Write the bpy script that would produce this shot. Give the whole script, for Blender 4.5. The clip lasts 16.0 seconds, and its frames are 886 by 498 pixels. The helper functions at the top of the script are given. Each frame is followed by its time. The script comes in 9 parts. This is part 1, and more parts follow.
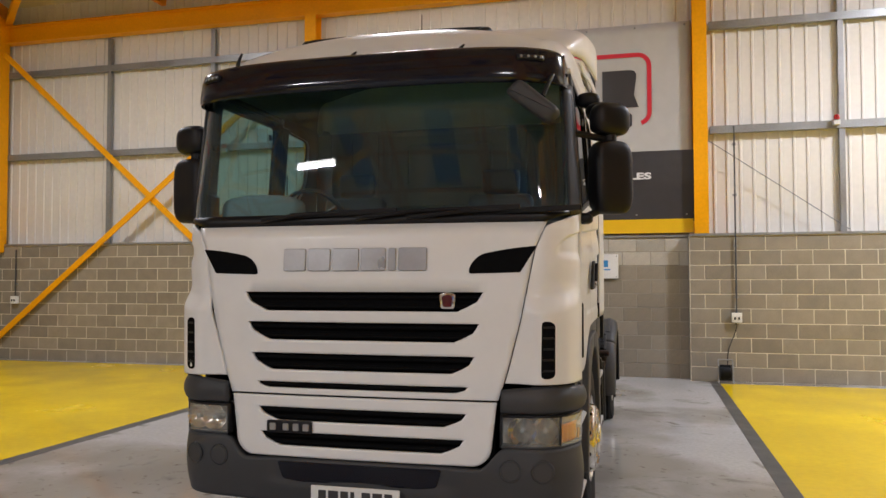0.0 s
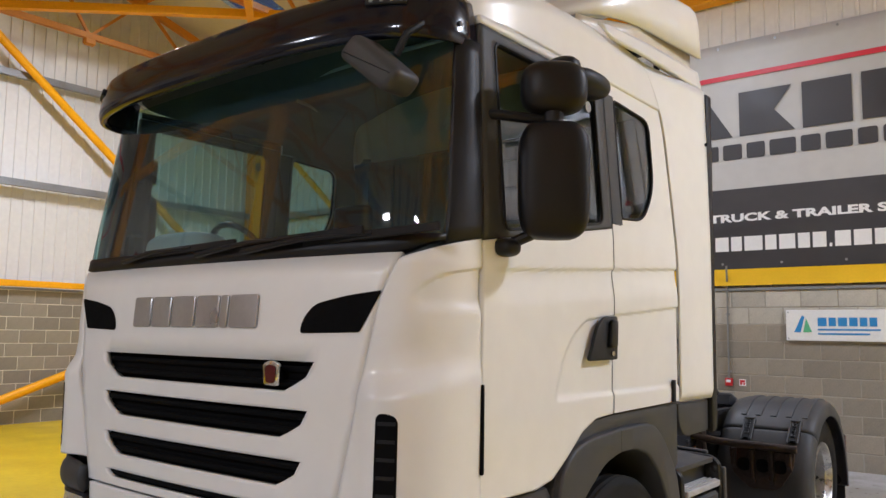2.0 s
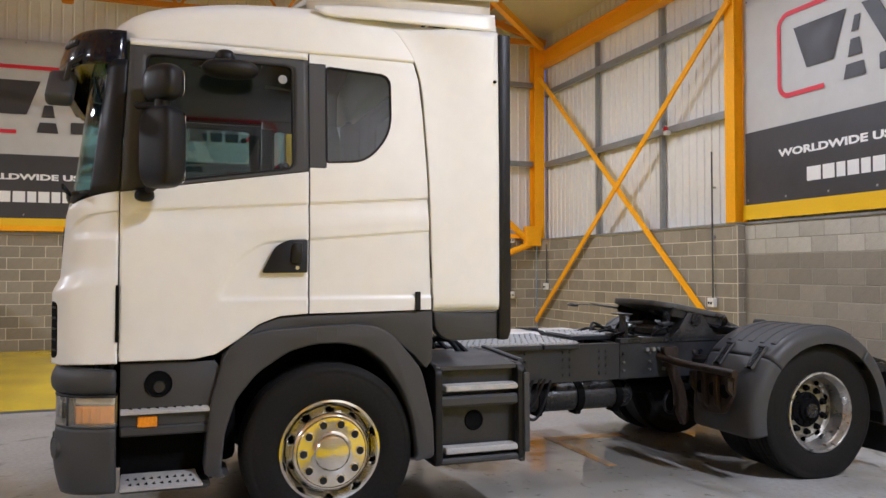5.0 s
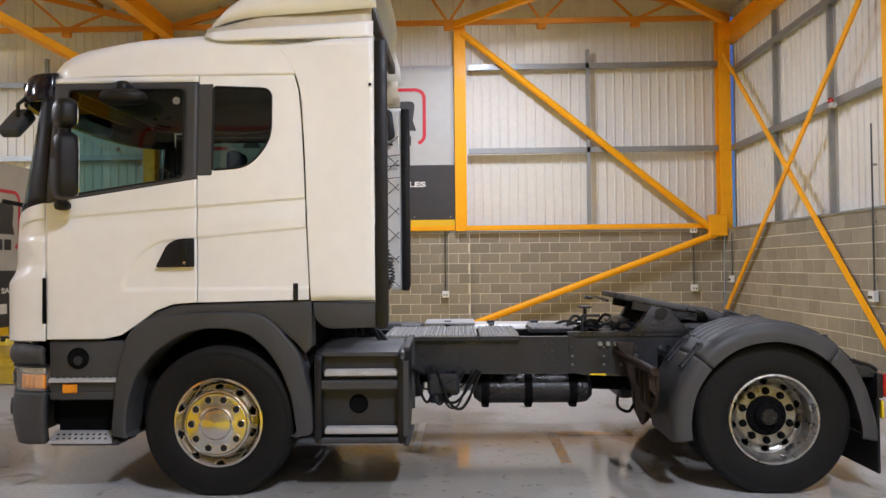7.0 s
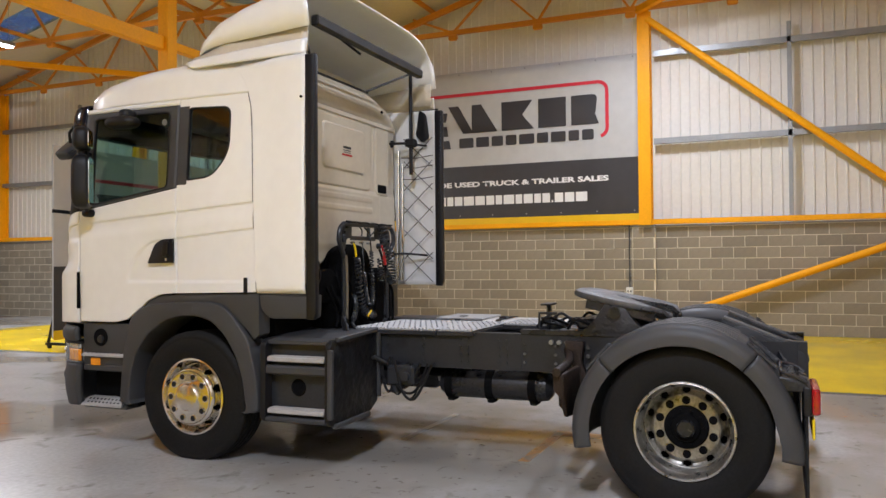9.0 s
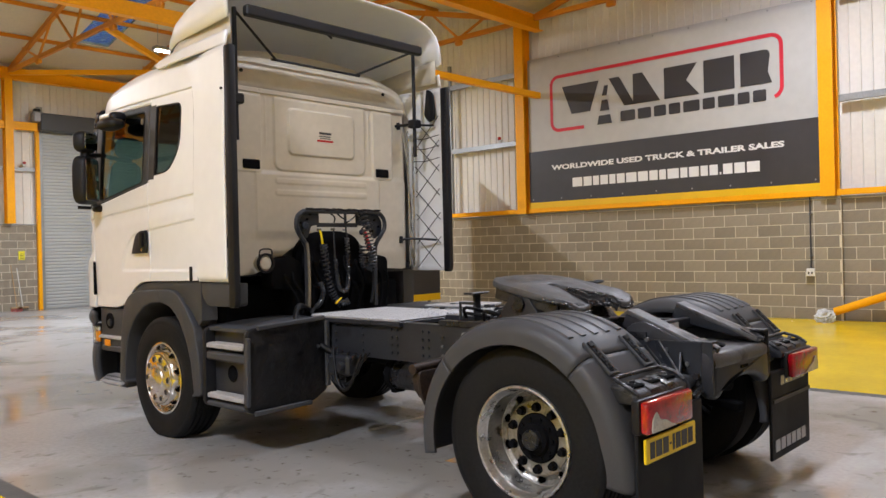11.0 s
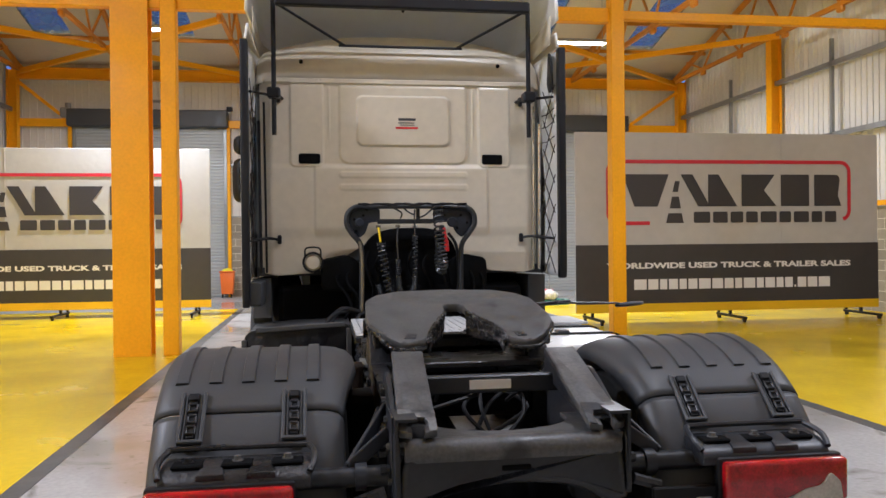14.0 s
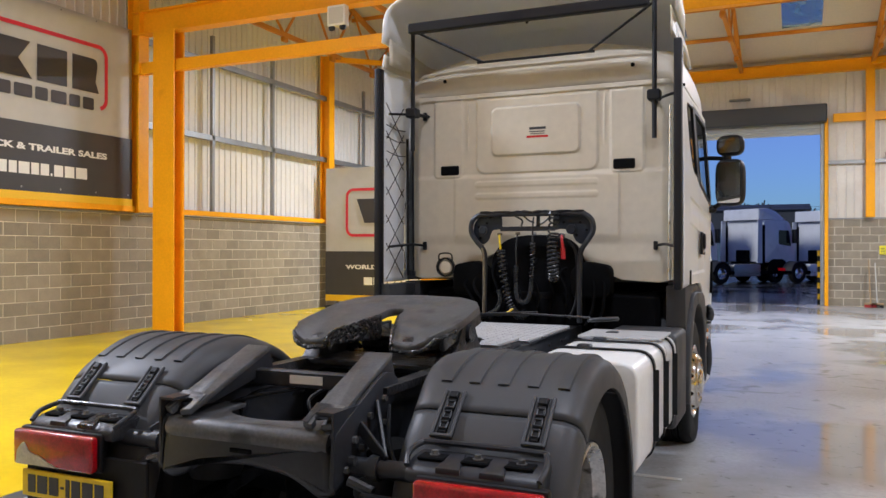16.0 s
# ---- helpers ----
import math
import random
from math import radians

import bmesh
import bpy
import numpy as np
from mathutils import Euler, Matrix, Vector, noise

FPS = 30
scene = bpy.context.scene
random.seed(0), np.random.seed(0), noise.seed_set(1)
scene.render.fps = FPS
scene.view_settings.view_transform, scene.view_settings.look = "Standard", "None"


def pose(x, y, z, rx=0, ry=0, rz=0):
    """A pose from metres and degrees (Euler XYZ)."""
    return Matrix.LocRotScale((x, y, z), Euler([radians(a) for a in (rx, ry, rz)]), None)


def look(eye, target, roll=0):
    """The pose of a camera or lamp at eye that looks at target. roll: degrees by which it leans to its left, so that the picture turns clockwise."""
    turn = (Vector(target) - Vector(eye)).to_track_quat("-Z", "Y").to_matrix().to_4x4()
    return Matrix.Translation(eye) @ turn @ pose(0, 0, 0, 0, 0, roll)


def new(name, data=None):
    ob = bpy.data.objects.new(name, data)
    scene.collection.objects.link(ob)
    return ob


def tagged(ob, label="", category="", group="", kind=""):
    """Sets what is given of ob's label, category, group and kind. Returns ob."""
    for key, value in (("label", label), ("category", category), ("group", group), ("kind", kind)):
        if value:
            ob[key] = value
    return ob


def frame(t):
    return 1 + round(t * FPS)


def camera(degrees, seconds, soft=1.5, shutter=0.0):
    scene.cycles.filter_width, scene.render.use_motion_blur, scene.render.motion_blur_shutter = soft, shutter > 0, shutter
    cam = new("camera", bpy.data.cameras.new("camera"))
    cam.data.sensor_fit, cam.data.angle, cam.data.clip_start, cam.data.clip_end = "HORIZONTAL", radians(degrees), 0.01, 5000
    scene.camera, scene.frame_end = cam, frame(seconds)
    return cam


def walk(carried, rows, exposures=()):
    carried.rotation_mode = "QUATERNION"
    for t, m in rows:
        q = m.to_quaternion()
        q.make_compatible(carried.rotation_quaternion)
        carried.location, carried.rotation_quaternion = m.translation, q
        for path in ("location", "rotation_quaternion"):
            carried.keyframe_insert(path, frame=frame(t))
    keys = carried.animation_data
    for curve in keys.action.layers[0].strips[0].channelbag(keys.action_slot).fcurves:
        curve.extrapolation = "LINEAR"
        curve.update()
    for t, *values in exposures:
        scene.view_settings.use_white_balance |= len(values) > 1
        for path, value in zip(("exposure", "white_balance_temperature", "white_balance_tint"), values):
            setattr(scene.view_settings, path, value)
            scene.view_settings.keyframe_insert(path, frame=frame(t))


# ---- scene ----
cam = camera(58.5, 16.0)
PATH = [
    (0, (1.631, -4.221, 1.625), (1.12, -2.289, 1.698), -0.1),
    (0.5, (1.976, -3.597, 1.624), (1.295, -1.719, 1.729), 0.2),
    (1, (2.226, -2.966, 1.642), (1.362, -1.169, 1.786), 0.5),
    (1.5, (2.504, -2.38, 1.658), (1.443, -0.694, 1.834), 0.7),
    (2, (2.879, -1.913, 1.661), (1.633, -0.363, 1.869), 0.8),
    (2.5, (3.431, -1.579, 1.657), (2.017, -0.184, 1.889), 0.7),
    (3, (3.953, -1.2, 1.635), (2.405, 0.046, 1.866), 0.5),
    (3.5, (4.549, -0.864, 1.643), (2.881, 0.22, 1.85), 0.4),
    (4, (5.037, -0.421, 1.59), (3.279, 0.518, 1.749), 0.2),
    (4.5, (5.521, 0.037, 1.597), (3.693, 0.842, 1.696), 0.3),
    (5, (5.883, 0.606, 1.556), (3.995, 1.265, 1.612), -0.0),
    (5.2, (6.024, 0.831, 1.545), (4.117, 1.431, 1.59), -0.2),
    (7.3, (6.584, 3.627, 1.536), (4.592, 3.455, 1.58), -0.5),
    (7.5, (6.61, 3.888, 1.548), (4.626, 3.643, 1.591), -0.5),
    (8, (6.521, 4.56, 1.517), (4.568, 4.13, 1.563), -0.5),
    (8.5, (6.386, 5.219, 1.523), (4.484, 4.6, 1.567), -0.4),
    (11, (4.478, 7.813, 1.527), (3.009, 6.456, 1.525), -1.4),
    (11.5, (3.897, 8.105, 1.53), (2.556, 6.622, 1.518), -1.3),
    (12, (3.268, 8.336, 1.534), (2.078, 6.728, 1.51), -1.2),
    (12.5, (2.599, 8.456, 1.549), (1.594, 6.727, 1.516), -1.2),
    (13, (1.935, 8.571, 1.555), (1.141, 6.735, 1.523), -1.0),
    (13.5, (1.26, 8.576, 1.554), (0.707, 6.654, 1.531), -0.9),
    (14, (0.593, 8.598, 1.564), (0.308, 6.618, 1.554), -0.6),
    (14.5, (-0.025, 8.551, 1.557), (-0.026, 6.551, 1.563), -0.2),
    (15, (-0.66, 8.52, 1.568), (-0.384, 6.54, 1.581), -0.2),
    (15.5, (-1.294, 8.45, 1.55), (-0.735, 6.53, 1.567), -0.1),
    (16, (-1.97, 8.437, 1.578), (-1.154, 6.611, 1.582), 0.1),
]
walk(cam, [(t, look(eye, target, roll)) for t, eye, target, roll in PATH],
     [(0.0, -0.05, 6700, 10), (1.0, 0.03, 6450, 10), (2.5, 0.08, 6120, 10), (5.0, 0.16, 6090, 10), (8.0, 0.09, 6200, 10), (11.0, 0.25, 6450, 10), (13.0, 0.38, 6200, 10), (14.5, 0.29, 6280, 10), (16.0, 0.36, 6170, 10)])

# ---- world and light ----
world = bpy.data.worlds.new("dusk")
scene.world = world
world.use_nodes = True
wn = world.node_tree.nodes
sky = wn.new("ShaderNodeTexSky")
sky.sky_type = "NISHITA"
sky.sun_disc = False
sky.sun_elevation = radians(7)
sky.sun_rotation = radians(22)
sky.air_density, sky.dust_density, sky.ozone_density = 1.0, 0.0, 7.0
wn["Background"].inputs["Strength"].default_value = 0.15
tone = wn.new("ShaderNodeHueSaturation")
tone.inputs["Hue"].default_value, tone.inputs["Saturation"].default_value, tone.inputs["Value"].default_value = 0.522, 0.83, 0.80
world.node_tree.links.new(sky.outputs[0], tone.inputs["Color"])
world.node_tree.links.new(tone.outputs[0], wn["Background"].inputs["Color"])

sun = bpy.data.lights.new("sun", "SUN")
sun.energy, sun.angle, sun.color = 1.1, radians(12), (1.0, 0.97, 0.92)
so = new("sun", sun)
so.matrix_world = look((7.2, 6.8, 4.0), (0, 0, 0))

# the second, weak lamp is an unseen fill added to brighten the truck's rear
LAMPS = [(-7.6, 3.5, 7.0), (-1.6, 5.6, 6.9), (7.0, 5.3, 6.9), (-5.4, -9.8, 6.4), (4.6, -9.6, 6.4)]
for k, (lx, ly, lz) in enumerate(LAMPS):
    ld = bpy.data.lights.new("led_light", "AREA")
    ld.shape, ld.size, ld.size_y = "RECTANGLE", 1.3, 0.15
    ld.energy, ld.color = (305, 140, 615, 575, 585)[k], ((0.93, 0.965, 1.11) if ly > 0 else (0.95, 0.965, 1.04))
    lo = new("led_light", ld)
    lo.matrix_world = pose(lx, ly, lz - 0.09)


# ---- mesh helpers ----
def part(name, bm, mats, parent=None, label="", angle=32):
    """Link a bmesh as one mesh object, under a thing or a part if given."""
    me = bpy.data.meshes.new(name)
    bmesh.ops.recalc_face_normals(bm, faces=bm.faces)
    bm.to_mesh(me)
    bm.free()
    for m in (mats if isinstance(mats, (list, tuple)) else [mats]):
        me.materials.append(m)
    if angle:
        for p in me.polygons:
            p.use_smooth = True
        me.set_sharp_from_angle(angle=radians(angle))
    ob = new(name, me)
    if parent:
        ob.parent = parent
        ob.matrix_parent_inverse = parent.matrix_world.inverted()
    if label:
        ob["label"] = label
    return ob


def thing(name, at, label, category, group="", kind=""):
    ob = new(name)
    ob.empty_display_size = 0.1
    ob.matrix_world = Matrix.Translation(at)
    return tagged(ob, label, category, group, kind)


def B():
    return bmesh.new()


def box(bm, x0, x1, y0, y1, z0, z1, bev=0.0, seg=1, m=None):
    mm = Matrix.Translation(((x0 + x1) / 2, (y0 + y1) / 2, (z0 + z1) / 2)) @ Matrix.Diagonal((abs(x1 - x0), abs(y1 - y0), abs(z1 - z0), 1))
    if m is not None:
        mm = m @ mm
    r = bmesh.ops.create_cube(bm, size=1.0, matrix=mm)
    if bev:
        es = list({e for v in r["verts"] for e in v.link_edges})
        bmesh.ops.bevel(bm, geom=es, offset=bev, segments=seg, affect="EDGES", profile=0.5)


def bar(bm, p, q, w, h, bev=0.0):
    """A straight bar of section w by h between two points."""
    p, q = Vector(p), Vector(q)
    d = q - p
    m = Matrix.Translation((p + q) / 2) @ d.to_track_quat("Y", "Z").to_matrix().to_4x4()
    box(bm, -w / 2, w / 2, -d.length / 2, d.length / 2, -h / 2, h / 2, bev, 1, m)


def ibeam(bm, p, q, w, h, t=0.02, spin=0.0):
    p, q = Vector(p), Vector(q)
    d = q - p
    m = Matrix.Translation((p + q) / 2) @ d.to_track_quat("Y", "Z").to_matrix().to_4x4() @ Matrix.Rotation(radians(spin), 4, "Y")
    l = d.length / 2
    box(bm, -w / 2, w / 2, -l, l, h / 2 - t, h / 2, 0, 1, m)
    box(bm, -w / 2, w / 2, -l, l, -h / 2, -h / 2 + t, 0, 1, m)
    box(bm, -t / 2, t / 2, -l, l, -h / 2 + t, h / 2 - t, 0, 1, m)


def tube(bm, pts, r, n=8, cap=True):
    """A round tube along a line of points."""
    pts = [Vector(p) for p in pts]
    rings, ref = [], None
    for i, p in enumerate(pts):
        d = (pts[min(i + 1, len(pts) - 1)] - pts[max(i - 1, 0)]).normalized()
        if ref is None:
            ref = d.orthogonal().normalized()
        ref = (ref - d * ref.dot(d)).normalized()
        side = d.cross(ref)
        rr = r[i] if isinstance(r, (list, tuple)) else r
        rings.append([bm.verts.new(p + (ref * math.cos(2 * math.pi * k / n) + side * math.sin(2 * math.pi * k / n)) * rr) for k in range(n)])
    for a, b in zip(rings, rings[1:]):
        for k in range(n):
            bm.faces.new((a[k], a[(k + 1) % n], b[(k + 1) % n], b[k]))
    if cap:
        bm.faces.new(rings[0][::-1])
        bm.faces.new(rings[-1])


def curve_pts(pts, n=8):
    """Catmull-Rom through points."""
    pts = [Vector(p) for p in pts]
    out = []
    for i in range(len(pts) - 1):
        p0, p1, p2, p3 = pts[max(i - 1, 0)], pts[i], pts[i + 1], pts[min(i + 2, len(pts) - 1)]
        for k in range(n):
            t = k / n
            out.append(0.5 * (2 * p1 + (p2 - p0) * t + (2 * p0 - 5 * p1 + 4 * p2 - p3) * t * t + (3 * p1 - p0 - 3 * p2 + p3) * t ** 3))
    return out + [pts[-1]]


def coil(bm, path, turns, rad, r, n=6, per=10):
    path = curve_pts(path, 12)
    total = turns * per
    pts = []
    for i in range(total + 1):
        f = i / total * (len(path) - 1)
        k = min(int(f), len(path) - 2)
        p = path[k].lerp(path[k + 1], f - k)
        d = (path[k + 1] - path[k]).normalized()
        a = Vector((1, 0, 0)) - d * d.x
        a.normalize()
        b = d.cross(a)
        ang = 2 * math.pi * i / per
        pts.append(p + (a * math.cos(ang) + b * math.sin(ang)) * rad)
    tube(bm, pts, r, n)


def lathe(bm, prof, c, axis="X", n=48, a0=0.0, a1=360.0, close=False):
    """Turn a profile of (radius, along) about an axis through c."""
    full = abs(a1 - a0) >= 360
    cnt = n if full else n + 1
    rings = []
    for k in range(cnt):
        a = radians(a0 + (a1 - a0) * k / n)
        ring = []
        for r, s in prof:
            if axis == "X":
                v = (c[0] + s, c[1] + r * math.cos(a), c[2] + r * math.sin(a))
            elif axis == "Y":
                v = (c[0] + r * math.cos(a), c[1] + s, c[2] + r * math.sin(a))
            else:
                v = (c[0] + r * math.cos(a), c[1] + r * math.sin(a), c[2] + s)
            ring.append(bm.verts.new(v))
        rings.append(ring)
    m = len(prof)
    for k in range(n):
        a, b = rings[k], rings[(k + 1) % cnt]
        for i in range(m if close else m - 1):
            j = (i + 1) % m
            f = [a[i], a[j], b[j], b[i]]
            if prof[i][0] < 1e-6:
                f = [a[i], a[j], b[j]]
            elif prof[j][0] < 1e-6:
                f = [a[i], a[j], b[i]]
            bm.faces.new(f)
    if close and not full:
        bm.faces.new(rings[0])
        bm.faces.new(rings[-1][::-1])


def cyl(bm, p, q, r, n=16, bev=0.0):
    p, q = Vector(p), Vector(q)
    d = (q - p).normalized()
    if bev:
        tube(bm, [p, p + d * bev, q - d * bev, q], [r - bev, r, r, r - bev], n)
    else:
        tube(bm, [p, q], r, n)


def prism(bm, pts, to3, d0, d1, bev=0.0, seg=2):
    """Extrude a flat outline: to3(u, v, d) gives the place."""
    a = [bm.verts.new(to3(u, v, d0)) for u, v in pts]
    b = [bm.verts.new(to3(u, v, d1)) for u, v in pts]
    n = len(pts)
    fs = [bm.faces.new(a[::-1]), bm.faces.new(b)]
    for i in range(n):
        fs.append(bm.faces.new((a[i], a[(i + 1) % n], b[(i + 1) % n], b[i])))
    bmesh.ops.recalc_face_normals(bm, faces=fs)
    if bev:
        es = list(set(fs[0].edges) | set(fs[1].edges))
        bmesh.ops.bevel(bm, geom=es, offset=bev, segments=seg, affect="EDGES", profile=0.5)


def yz(u, v, d):
    return (d, u, v)


def xz(u, v, d):
    return (u, d, v)


def xy(u, v, d):
    return (u, v, d)


def rounded(pts, r, n=4):
    """Round the corners of a 2D outline; r may be one number or one for each corner."""
    out = []
    k = len(pts)
    for i in range(k):
        p = Vector(pts[i])
        a, b = Vector(pts[i - 1]) - p, Vector(pts[(i + 1) % k]) - p
        rr = r[i] if isinstance(r, (list, tuple)) else r
        rr = min(rr, a.length * 0.49, b.length * 0.49)
        if rr < 1e-4:
            out.append(tuple(p))
            continue
        pa, pb = p + a.normalized() * rr, p + b.normalized() * rr
        for j in range(n + 1):
            t = j / n
            out.append(tuple((1 - t) ** 2 * pa + 2 * t * (1 - t) * p + t * t * pb))
    return out


def grid(bm, nu, nv, f, loop=False):
    vs = [[bm.verts.new(f(i / nu, j / nv)) for j in range(nv + 1)] for i in range(nu + (0 if loop else 1))]
    for i in range(nu):
        for j in range(nv):
            a, b = vs[i], vs[(i + 1) % len(vs)]
            bm.faces.new((a[j], b[j], b[j + 1], a[j + 1]))
    return vs


def solid(ob, t, off=-1.0, inner=0):
    md = ob.modifiers.new("thickness", "SOLIDIFY")
    md.thickness, md.offset, md.material_offset = t, off, inner
    md.use_even_offset = True
    return ob


def lerp_table(tab, x):
    if x <= tab[0][0]:
        return tab[0][1]
    for (a, va), (b, vb) in zip(tab, tab[1:]):
        if x <= b:
            return va + (vb - va) * (x - a) / (b - a)
    return tab[-1][1]


def sstep(a, b, x):
    t = min(max((x - a) / (b - a), 0.0), 1.0)
    return t * t * (3 - 2 * t)


def text_mesh(body, width, height, bold=0.012):
    """Flat lettering in the built-in font, fitted to a width and a height, centred."""
    cu = bpy.data.curves.new("lettering", "FONT")
    cu.body, cu.offset, cu.extrude, cu.resolution_u = body, bold, 0.0, 3
    tmp = bpy.data.objects.new("lettering", cu)
    scene.collection.objects.link(tmp)
    me = bpy.data.meshes.new_from_object(tmp.evaluated_get(bpy.context.evaluated_depsgraph_get()))
    bpy.data.objects.remove(tmp)
    co = np.array([v.co[:] for v in me.vertices])
    lo, hi = co.min(0), co.max(0)
    for v in me.vertices:
        v.co = ((v.co.x - (lo[0] + hi[0]) / 2) / (hi[0] - lo[0]) * width, (v.co.y - (lo[1] + hi[1]) / 2) / (hi[1] - lo[1]) * height, 0)
    return me


def pillow(bm, c, h, e=3.0, flat=None, nu=24, nv=14):
    """A closed, rounded block: centre, half sizes, squareness; flat: the share of the far half that is cut flat."""
    sg = lambda v, p: math.copysign(abs(v) ** p, v)

    def at(a, b):
        u, v = 2 * math.pi * a, math.pi * (b - 0.5)
        x = h[0] * sg(math.cos(v), 2 / e) * sg(math.cos(u), 2 / e)
        z = h[2] * sg(math.cos(v), 2 / e) * sg(math.sin(u), 2 / e)
        y = h[1] * sg(math.sin(v), 2 / e)
        if flat is not None:
            y = min(y, h[1] * flat)
        return (c[0] + x, c[1] + y, c[2] + z)

    grid(bm, nu, nv, at, True)
    bmesh.ops.remove_doubles(bm, verts=bm.verts, dist=0.0004)


# ---- materials ----
def mat(name, col, rough=0.5, metal=0.0, var=0.12, scale=3.0, fine=40.0, bump=0.05, dist=0.004, coat=0.0, rvar=0.1, dark=None, spread=0.6, spec=0.5):
    """A surface with a coarse and a fine variation in colour, gloss and relief; dark: a stain colour over part of it."""
    m = bpy.data.materials.new(name)
    m.use_nodes = True
    nt = m.node_tree
    N, L = nt.nodes, nt.links
    b = N["Principled BSDF"]
    b.inputs["Metallic"].default_value = metal
    b.inputs["Specular IOR Level"].default_value = spec
    b.inputs["Coat Weight"].default_value = coat
    b.inputs["Coat Roughness"].default_value = 0.06
    tc = N.new("ShaderNodeTexCoord")
    n1, n2 = N.new("ShaderNodeTexNoise"), N.new("ShaderNodeTexNoise")
    for n, s, d in ((n1, scale, 4), (n2, fine, 3)):
        n.inputs["Scale"].default_value, n.inputs["Detail"].default_value = s, d
        L.new(tc.outputs["Object"], n.inputs["Vector"])
    add = N.new("ShaderNodeMath")
    add.operation = "ADD"
    L.new(n1.outputs["Fac"], add.inputs[0])
    L.new(n2.outputs["Fac"], add.inputs[1])
    mr = N.new("ShaderNodeMapRange")
    mr.inputs["From Min"].default_value, mr.inputs["From Max"].default_value = 0.7, 1.3
    mr.inputs["To Min"].default_value, mr.inputs["To Max"].default_value = 1 - var, 1 + var
    L.new(add.outputs[0], mr.inputs["Value"])
    mul = N.new("ShaderNodeVectorMath")
    mul.operation = "SCALE"
    mul.inputs[0].default_value = col
    L.new(mr.outputs[0], mul.inputs["Scale"])
    out = mul.outputs[0]
    if dark:
        n3 = N.new("ShaderNodeTexNoise")
        n3.inputs["Scale"].default_value, n3.inputs["Detail"].default_value = scale * 0.7, 8
        L.new(tc.outputs["Object"], n3.inputs["Vector"])
        ramp = N.new("ShaderNodeMapRange")
        ramp.inputs["From Min"].default_value, ramp.inputs["From Max"].default_value = spread, spread + 0.1
        L.new(n3.outputs["Fac"], ramp.inputs["Value"])
        mx = N.new("ShaderNodeMix")
        mx.data_type = "RGBA"
        L.new(ramp.outputs[0], mx.inputs["Factor"])
        L.new(out, mx.inputs["A"])
        mx.inputs["B"].default_value = (*dark, 1)
        out = mx.outputs["Result"]
    L.new(out, b.inputs["Base Color"])
    rr = N.new("ShaderNodeMapRange")
    rr.inputs["From Min"].default_value, rr.inputs["From Max"].default_value = 0.3, 0.7
    rr.inputs["To Min"].default_value, rr.inputs["To Max"].default_value = max(rough - rvar, 0.02), min(rough + rvar, 1)
    L.new(n1.outputs["Fac"], rr.inputs["Value"])
    L.new(rr.outputs[0], b.inputs["Roughness"])
    if bump:
        bp = N.new("ShaderNodeBump")
        bp.inputs["Strength"].default_value, bp.inputs["Distance"].default_value = bump, dist
        L.new(n2.outputs["Fac"], bp.inputs["Height"])
        L.new(bp.outputs[0], b.inputs["Normal"])
    return m


def glow(name, col, power):
    m = mat(name, col, 0.4, var=0.02)
    b = m.node_tree.nodes["Principled BSDF"]
    b.inputs["Emission Color"].default_value = (*col, 1)
    b.inputs["Emission Strength"].default_value = power
    return m


def glass(name, tint, rough=0.02, ior=1.45, film=0.0, film_col=(0.27, 0.52, 0.64)):
    """Thin tinted glass: part clear, part mirror, with an uneven diffuse film if given."""
    m = bpy.data.materials.new(name)
    m.use_nodes = True
    N, L = m.node_tree.nodes, m.node_tree.links
    N.remove(N["Principled BSDF"])
    tr, gl, mx, lw, pw, mr = (N.new("ShaderNode" + k) for k in ("BsdfTransparent", "BsdfGlossy", "MixShader", "LayerWeight", "Math", "MapRange"))
    tr.inputs["Color"].default_value = (*tint, 1)
    gl.inputs["Roughness"].default_value = rough
    pw.operation = "POWER"
    pw.inputs[1].default_value = 4.0
    lw.inputs["Blend"].default_value = 0.5
    mr.inputs["To Min"].default_value, mr.inputs["To Max"].default_value = ((ior - 1) / (ior + 1)) ** 2, 0.85
    L.new(lw.outputs["Facing"], pw.inputs[0])
    L.new(pw.outputs[0], mr.inputs["Value"])
    L.new(mr.outputs[0], mx.inputs["Fac"])
    L.new(tr.outputs[0], mx.inputs[1])
    L.new(gl.outputs[0], mx.inputs[2])
    out = mx.outputs[0]
    if film:
        # an uneven diffuse film; on the windscreen, wiped dust plus a teal haze
        df_, m2, tc, nz, r2 = (N.new("ShaderNode" + k) for k in ("BsdfDiffuse", "MixShader", "TexCoord", "TexNoise", "MapRange"))
        df_.inputs["Color"].default_value = (*film_col, 1)
        nz.inputs["Scale"].default_value, nz.inputs["Detail"].default_value, nz.inputs["Distortion"].default_value = 1.6, 5, 1.2
        L.new(tc.outputs["Object"], nz.inputs["Vector"])
        r2.inputs["From Min"].default_value, r2.inputs["From Max"].default_value = 0.35, 0.72
        r2.inputs["To Min"].default_value, r2.inputs["To Max"].default_value = film * 0.45, film * 1.9
        L.new(nz.outputs["Fac"], r2.inputs["Value"])
        L.new(r2.outputs[0], m2.inputs["Fac"])
        L.new(out, m2.inputs[1])
        L.new(df_.outputs[0], m2.inputs[2])
        out = m2.outputs[0]
    L.new(out, N["Material Output"].inputs["Surface"])
    return m


